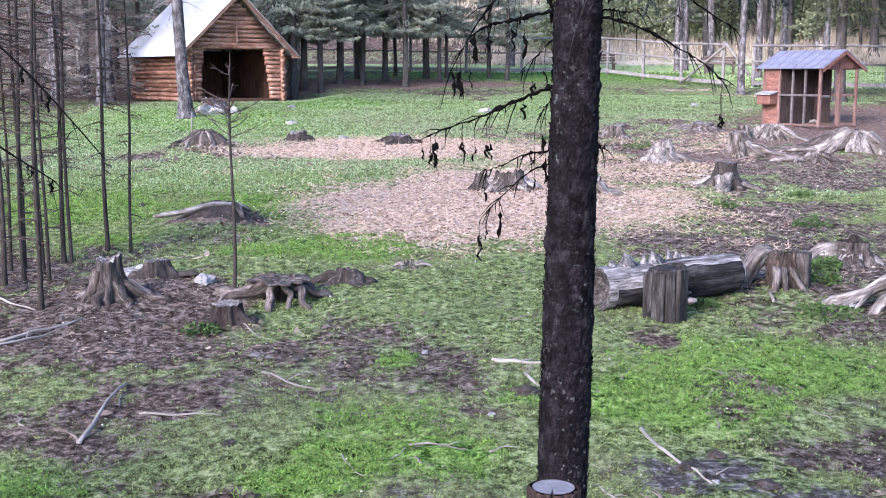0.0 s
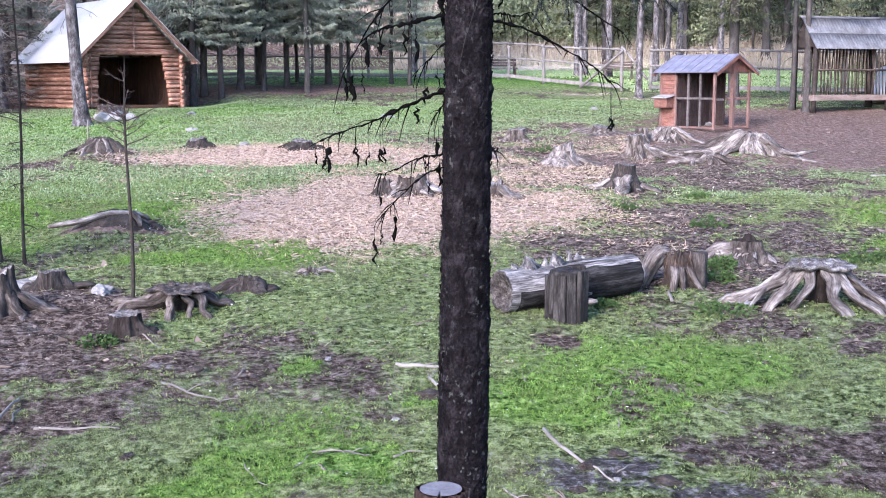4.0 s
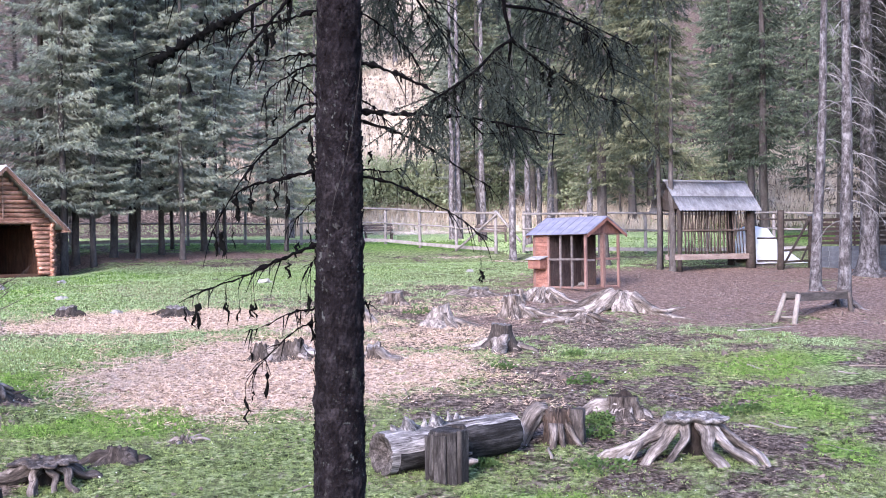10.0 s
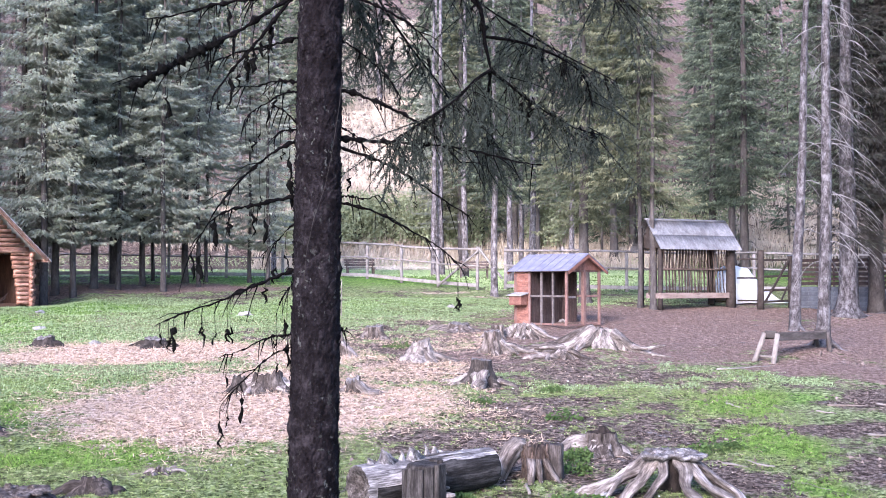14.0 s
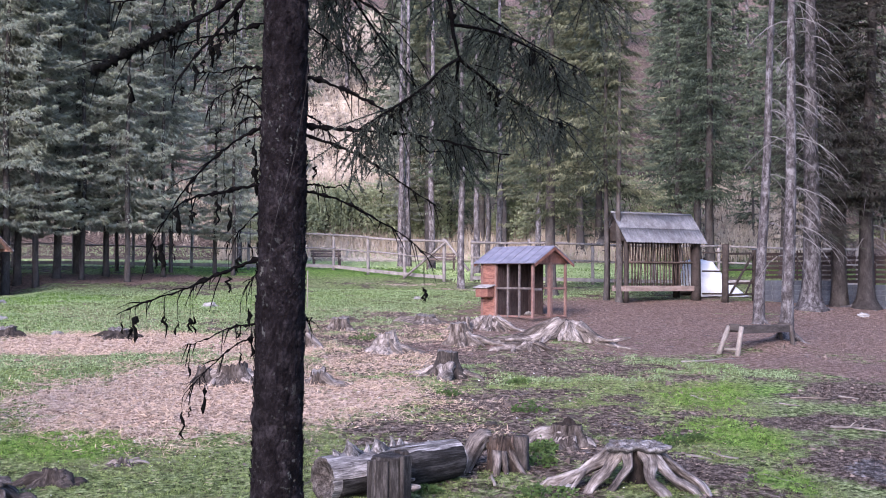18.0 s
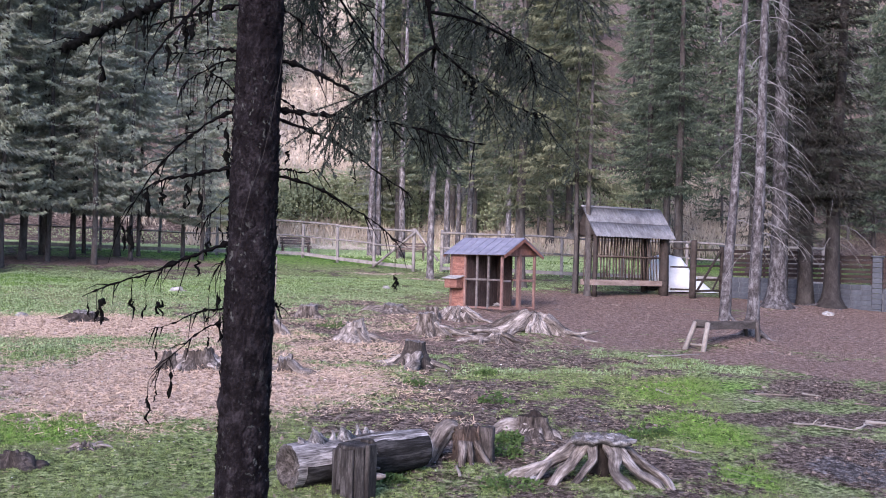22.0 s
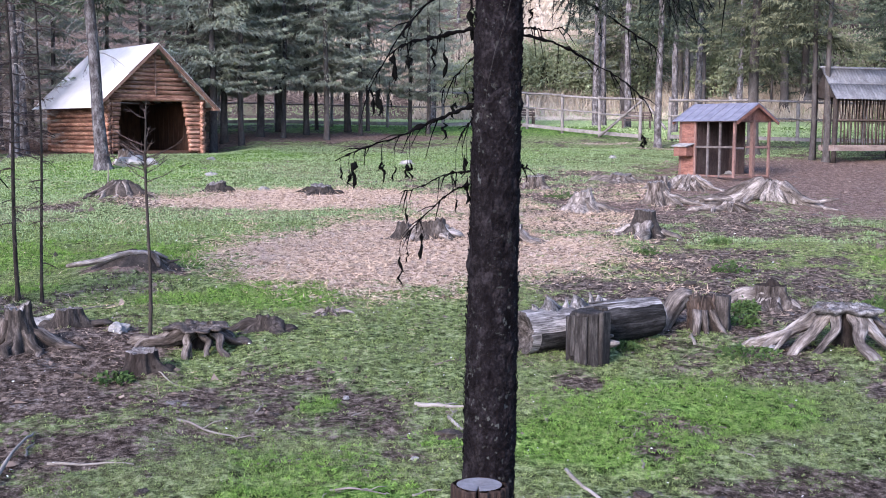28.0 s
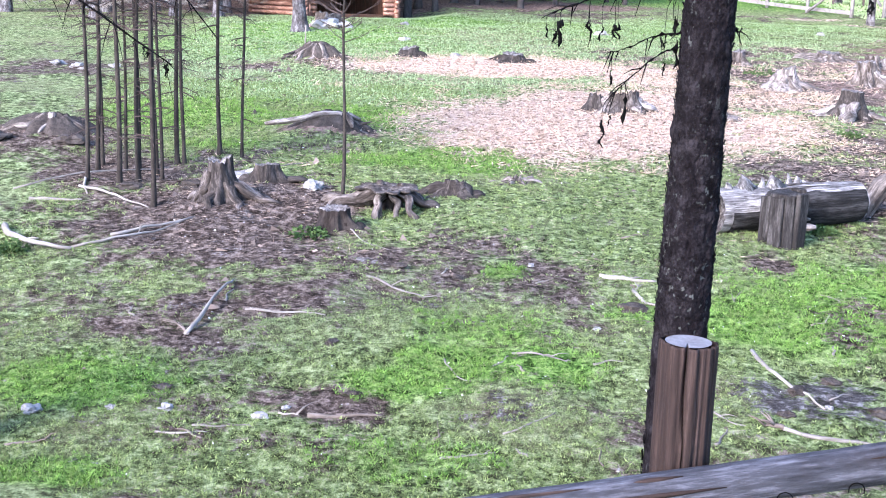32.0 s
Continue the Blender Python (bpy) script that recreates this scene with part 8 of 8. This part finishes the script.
def stone(x, y, r, seed, label="pale rounded stone in the grass", material=M_STONE, flat=0.6):
    rnd = random.Random(seed)
    bm = bmesh.new()
    bmesh.ops.create_icosphere(bm, subdivisions=3, radius=r)
    for v in bm.verts:
        n = noise.noise(v.co * (1.6 / r) + Vector((seed, 0, 0)))
        v.co *= 1 + 0.6 * n + 0.25 * noise.noise(v.co * (3.5 / r))
        v.co.x *= 1.25
        v.co.z *= flat
    me = bpy.data.meshes.new("stone")
    bm.to_mesh(me)
    bm.free()
    me.polygons.foreach_set("use_smooth", [False] * len(me.polygons))
    me.materials.append(material)
    ob = new("stone" if material is M_STONE else "wood_lump" if material is M_BLEACHED else "soil_clod", me)
    ob.matrix_world = pose(x, y, gz(x, y) + r * flat * 0.3, 0, 0, rnd.uniform(0, 360))
    tagged(ob, label, "stone" if material is M_STONE else "wood" if material is M_BLEACHED else "clod", "stones in the pasture" if material is M_STONE else "wood before the cabin" if material is M_BLEACHED else "clods in the pasture")


for k, (x, y, r) in enumerate([(-4.12, 8.62, 0.07), (-3.5, 8.72, 0.035), (-2.28, 8.8, 0.055), (-3.05, 8.78, 0.055), (-3.44, 16.4, 0.14), (-2.1, 8.95, 0.03), (2.4, 9.6, 0.035), (1.0, 9.1, 0.03), (-2.85, 33.0, 0.14), (1.5, 41.0, 0.2),
                               (-4.8, 36.8, 0.14), (24.2, 36.4, 0.16), (9.4, 43.2, 0.12), (-0.2, 13.2, 0.04), (0.5, 11.2, 0.035), (12.2, 38.0, 0.12), (-4.55, 17.3, 0.12), (-4.75, 17.0, 0.16), (5.5, 15.15, 0.1), (-5.5, 42.0, 0.14), (-11.9, 28.2, 0.18), (-12.6, 28.6, 0.15), (-11.2, 28.8, 0.12)]):
    stone(x, y, r, k)
for k, (x, y, r) in enumerate([(-7.9, 40.0, 0.34), (-7.4, 40.3, 0.22), (-8.35, 40.35, 0.2)]):
    stone(x, y, r, 30 + k, "bleached white wood lump before the cabin", M_BLEACHED, 0.7)
for k, (x, y, r) in enumerate([(0.92, 11.9, 0.13), (-2.0, 10.4, 0.06), (-3.2, 9.2, 0.07), (2.2, 9.9, 0.08), (2.8, 9.5, 0.09), (3.2, 10.0, 0.07), (-5.2, 16.2, 0.14), (-6.0, 15.9, 0.13), (4.3, 17.5, 0.1), (5.6, 19.4, 0.12), (-1.0, 12.6, 0.06), (-1.6, 9.3, 0.05), (-1.7, 12.9, 0.07), (-3.1, 14.3, 0.12), (2.0, 9.4, 0.06), (2.55, 10.2, 0.07), (-8.0, 18.6, 0.2), (-9.2, 18.4, 0.18)]):
    stone(x, y, r, 50 + k, "dark clod of turned soil", M_SOIL, 0.5)


def weed(x, y, r, h, seed):
    rng = np.random.RandomState(seed)
    n = 120
    a, d = rng.uniform(0, 6.28, n), r * rng.rand(n) ** 0.7
    base = np.column_stack([d * np.cos(a), d * np.sin(a), h * rng.uniform(0.15, 1.0, n) * (1.05 - 0.6 * (d / r)) * (0.7 + 0.3 * np.sin(3 * a + seed) + 0.15 * np.sin(7 * a + 2 * seed))])
    way = np.column_stack([np.cos(a), np.sin(a), rng.uniform(-0.5, 0.5, n)])
    t = thing("weed_clump", on_ground(x, y, 0, 0.0), "leafy green weeds beside an old stump", "weeds", "weed clumps")
    part("leaves", fan_mesh("leaves", base, way / np.linalg.norm(way, axis=1)[:, None], rng.uniform(0.05, 0.11, n), rng.uniform(0.012, 0.024, n), M_WEED, rng, 3, 0.5), None, t)
    for k in range(7):
        b, e = rng.uniform(0, 6.28), r * rng.uniform(0.1, 0.8)
        bm = Build().tube([(0.5 * e * math.cos(b), 0.5 * e * math.sin(b), -0.03), (e * math.cos(b), e * math.sin(b), h * 0.8)], [0.006, 0.002], 4, 0, 0, False)
        part("stalk", bm, M_WEED, t)


for k, (x, y, r, h) in enumerate([(5.75, 17.35, 0.36, 0.24), (6.75, 20.8, 0.35, 0.22), (8.4, 17.9, 0.35, 0.24), (5.1, 14.85, 0.42, 0.12), (5.7, 23.0, 0.24, 0.16), (5.4, 31.6, 0.5, 0.25), (5.6, 16.6, 0.25, 0.22), (8.9, 18.2, 0.25, 0.15), (-3.0, 14.2, 0.25, 0.12), (6.0, 17.7, 0.22, 0.2), (7.6, 24.2, 0.25, 0.12), (3.0, 33.0, 0.4, 0.15), (-6.3, 12.8, 0.2, 0.15), (3.55, 15.35, 0.2, 0.1)]):
    weed(x, y, r, h, 400 + k)
stake = part("stake", pole((0, 0, -0.1), (0.01, 0, 1.35), 0.025, 0.02, 8, 2, 0.05), M_POLE)
stake.matrix_world = on_ground(4.85, 40.5)
tagged(stake, "thin pale stake standing in the grass", "stake")
stake = part("stake", pole((0, 0, -0.1), (0.03, 0, 0.75), 0.02, 0.018, 8, 2, 0.05), M_POLE)
stake.matrix_world = on_ground(-7.15, 32.8)
tagged(stake, "thin pale stake standing in the grass", "stake")


# ---- grass, straw and litter, past counting ----
def scatter(n, x0, x1, y0, y1, seed, power=1.0):
    rng = np.random.RandomState(seed)
    u = rng.rand(n) ** power
    y = y0 + (y1 - y0) * u
    x = rng.uniform(x0, x1, n) * (0.3 + 0.7 * y / y1)
    return x, y, rng


def mask_noise(x, y):
    return 0.5 * (vnoise(x, y, 0.9, 1) - 0.5) + 0.5 * (vnoise(x, y, 0.28, 6) - 0.5)


def strewn(name, x, y, rng, way, length, width, material, label, category, blades=1, spread=0.3, lift=0.0):
    base = np.column_stack([x, y, ground_z(x, y) + lift])
    me = fan_mesh(name, base, way / np.linalg.norm(way, axis=1)[:, None], length, width, material, rng, blades, spread)
    tagged(new(name, me), label, category, kind="stuff")


def crumbs():
    """Small lumps of soil and stones standing up from the trodden ground."""
    x, y, rng = scatter(90000, -10, 27, 9, 42, 12, 0.8)
    dirt = np.where(blobs(x, y, EARTH) > 0.45, 0.08, np.clip(bareness(x, y) + 0.25, 0, 1))
    keep = rng.rand(len(x)) < 0.03 + 0.8 * dirt
    x, y = x[keep], y[keep]
    n = len(x)
    size = 0.0011 * np.minimum(y, 13 + 0.15 * y) * rng.gamma(1.6, 0.5, n)
    o = np.column_stack([x, y, ground_z(x, y) - 0.2 * size])
    corners = np.array([[1, 0, 0], [-0.5, 0.87, 0], [-0.5, -0.87, 0], [0, 0, 1.1]])
    v = o[:, None] + (corners[None] + 0.35 * rng.normal(size=(n, 4, 3))) * size[:, None, None] * np.array([1.3, 1.3, 0.9])
    b = np.arange(n)[:, None] * 4
    f = np.concatenate([b + np.array(q) for q in ((0, 1, 3), (1, 2, 3), (2, 0, 3))])
    me = mesh_from("soil_crumbs", v.reshape(-1, 3), f.tolist(), False)
    me.materials.append(M_CRUMB)
    tagged(new("soil_crumbs", me), "crumbs of soil and small stones on trodden ground", "soil", kind="stuff")


def tufts(name, x, y, rng, reach, tall, blades, width, material, label, category, shade):
    """Little clumps of short blades that spring from one point, each clump of one tone."""
    n = len(x)
    a = rng.uniform(0, 6.283, (n, blades))
    out = rng.rand(n, blades) ** 0.6
    base = np.stack([x[:, None] + reach[:, None] * out * np.cos(a), y[:, None] + reach[:, None] * out * np.sin(a)], 2).reshape(-1, 2)
    base = np.column_stack([base, ground_z(base[:, 0], base[:, 1]) + np.repeat(tall, blades) * 0.35 * (1 - out.ravel() ** 2)])
    way = np.column_stack([np.cos(a).ravel() * 0.7, np.sin(a).ravel() * 0.7, np.full(n * blades, 0.9)])
    length = np.repeat(tall, blades) * rng.uniform(0.6, 1.2, n * blades)
    me = fan_mesh(name, base, way / np.linalg.norm(way, axis=1)[:, None], length, np.repeat(width, blades), material, rng, 1, 0.35, 3, 0.0, np.repeat(shade, blades))
    tagged(new(name, me), label, category, kind="stuff")


def cushions():
    """Clumps of moss and short grass that stand up from the sward, and the small pale bits that lie on it."""
    x, y, rng = scatter(34000, -9.5, 12.5, 7.4, 24, 31, 1.35)
    bare = np.maximum.reduce([bareness(x, y) + 0.1, blobs(x, y, HAY) + 1.1 * mask_noise(x, y), blobs(x, y, EARTH), blobs(x, y, WET)])
    keep = bare < 0.36 + 0.12 * rng.normal(size=len(x))
    x, y = x[keep], y[keep]
    n = len(x)
    big = rng.gamma(3.0, 0.33, n)
    shade = np.clip(rng.normal(0.4, 0.33, n), 0, 1)
    rich = blobs(x, y, LUSH) + 0.9 * mask_noise(x, y) > 0.4
    for name, on, material, label, tall in (("moss_tufts", ~rich, M_MOSS, "small green tufts of moss and short grass", 1.0), ("lush_tufts", rich, M_LUSH, "bright green tufts of fresh grass", 1.5)):
        tufts(name, x[on], y[on], rng, ((0.012 + 0.0014 * y) * big)[on], tall * ((0.018 + 0.0012 * y) * big ** 0.5)[on], 9, (0.0022 + 0.00022 * y)[on], material, label, "grass", shade[on])
    x, y, rng = scatter(420, -7, 9, 7.6, 26, 33, 1.2)
    way = np.column_stack([rng.normal(size=len(x)), rng.normal(size=len(x)), 0.3 * np.abs(rng.normal(size=len(x)))])
    strewn("pale_flecks", x, y, rng, way, (0.012 + 0.0016 * y) * rng.uniform(0.5, 1.3, len(x)), 0.003 + 0.0004 * y, M_FLECK, "small white feathers and chips in the grass", "litter", 1, 0.2, 0.03)


def sow():
    x, y, rng = scatter(360000, -10.5, 14.0, 7.2, 27, 1, 1.3)
    bare = np.maximum.reduce([bareness(x, y) + 0.14, blobs(x, y, HAY) + 1.1 * mask_noise(x, y), blobs(x, y, EARTH) + 1.1 * mask_noise(x, y), blobs(x, y, WET)])
    lush = blobs(x, y, LUSH)
    keep = (bare < 0.32) & (rng.rand(len(x)) < 0.55 + 0.45 * lush + 0.5 * (vnoise(x, y, 0.5, 2) - 0.5))
    x, y, lush = x[keep], y[keep], lush[keep]
    n = len(x)
    size = 0.6 + 0.9 * vnoise(x, y, 0.45, 5) + 0.35 * lush
    way = np.column_stack([rng.normal(size=n), rng.normal(size=n), np.ones(n)])
    strewn("grass", x, y, rng, way, (0.026 + 0.0016 * y) * size * rng.uniform(0.4, 1.5, n), 0.0028 * (0.6 + 0.06 * y), M_GRASS, "short mossy grass grazed close to the ground", "grass", 1, 0.2)
    x, y, rng = scatter(100000, -14.0, 22.0, 24, 48, 2, 1.0)
    bare = np.maximum.reduce([bareness(x, y) + 0.14, blobs(x, y, HAY) + 1.1 * mask_noise(x, y), blobs(x, y, EARTH) + 1.1 * mask_noise(x, y)])
    keep = bare < 0.32
    x, y = x[keep], y[keep]
    n = len(x)
    way = np.column_stack([rng.normal(size=n) * 0.6, rng.normal(size=n) * 0.6, np.ones(n)])
    strewn("far_grass", x, y, rng, way, 0.07 * rng.uniform(0.6, 1.4, n), np.full(n, 0.012), M_FARGRASS, "grazed grass across the middle of the clearing", "grass", 1, 0.2)
    x, y, rng = scatter(90000, -18.0, 34.0, 51.5, 78, 22, 1.0)
    keep = (y > np.where(x > 13, 51.5, 61)) & (blobs(x, y, EARTH) < 0.4)
    x, y = x[keep], y[keep]
    way = np.column_stack([rng.normal(size=len(x)) * 0.6, rng.normal(size=len(x)) * 0.6, np.ones(len(x))])
    strewn("meadow_grass", x, y, rng, way, 0.1 * rng.uniform(0.6, 1.4, len(x)), np.full(len(x), 0.03), M_MEADOW, "pale green mown meadow beyond the fence", "grass", 1, 0.2)
    x, y, rng = scatter(90000, -7, 9, 18, 35, 3)
    keep = blobs(x, y, HAY) + 0.9 * mask_noise(x, y) > 0.12 + 0.5 * rng.rand(len(x))
    x, y = x[keep], y[keep]
    n = len(x)
    way = np.column_stack([rng.normal(size=n), rng.normal(size=n), 0.5 * np.abs(rng.normal(size=n))])
    strewn("strewn_hay", x, y, rng, way, 0.16 * rng.uniform(0.4, 1.3, n), np.full(n, 0.006), M_STRAW, "pale hay strewn on the ground for feeding", "hay", 1, 0.1, 0.012)
    x, y, rng = scatter(42000, -12, 17, 13, 40, 9, 0.9)
    keep = (rng.rand(len(x)) < 0.25 + 0.6 * np.clip(bareness(x, y) + 0.25, 0, 1)) & (blobs(x, y, EARTH) < 0.45)
    x, y = x[keep], y[keep]
    n = len(x)
    way = np.column_stack([rng.normal(size=n), rng.normal(size=n), 0.15 * np.abs(rng.normal(size=n))])
    strewn("scattered_straw", x, y, rng, way, 0.14 * rng.uniform(0.3, 1.3, n), 0.001 + 0.0001 * y, M_STRAW, "thin straw scattered over worn ground", "straw", 1, 0.1, 0.012)
    x, y, rng = scatter(190000, -11, 28, 7.3, 42, 4, 1.3)
    dirt = np.where(blobs(x, y, EARTH) > 0.45, 0.12, np.clip(bareness(x, y) + 0.3, 0, 1))
    keep = rng.rand(len(x)) < 0.05 + 0.85 * dirt
    x, y = x[keep], y[keep]
    n = len(x)
    way = np.column_stack([rng.normal(size=n), rng.normal(size=n), 0.15 * rng.normal(size=n)])
    strewn("wood_litter", x, y, rng, way, (0.02 + 0.0007 * y) * rng.gamma(1.6, 0.6, n), (0.0012 + 0.00013 * y) * (0.6 + 0.8 * rng.rand(n)), M_LITTER, "chips, bark and twigs littering the ground", "litter", 1, 0.1, 0.012)
    crumbs()
    cushions()
    x, y, rng = scatter(64000, -12, 54, 62, 90, 5)
    way = np.column_stack([rng.normal(size=len(x)) * 0.25, rng.normal(size=len(x)) * 0.25, np.ones(len(x))])
    keep = (y > np.where(x > 3, 73.5, 77) + 4 * vnoise(x, y, 5, 1))
    x, y, way = x[keep], y[keep], way[keep]
    strewn("tall_dry_grass", x, y, rng, way, rng.uniform(0.5, 1.25, len(x)), np.full(len(x), 0.035), M_DRYGRASS, "tall pale dry grass before the wooded slope", "grass", 1, 0.15)
    x, y, rng = scatter(26000, 4, 42, 78, 150, 6, 0.8)
    keep = (np.degrees(np.arctan2(x, y)) > 5.5) & (np.degrees(np.arctan2(x, y)) < 13)
    x, y = x[keep], y[keep]
    way = np.column_stack([rng.normal(size=len(x)) * 0.4, rng.normal(size=len(x)) * 0.4, np.ones(len(x))])
    strewn("hillside_brush", x, y, rng, way, rng.uniform(0.3, 0.9, len(x)), np.full(len(x), 0.05), M_DRYGRASS, "pale dry brush on the felled hillside", "brush", 2, 0.35)


sow()
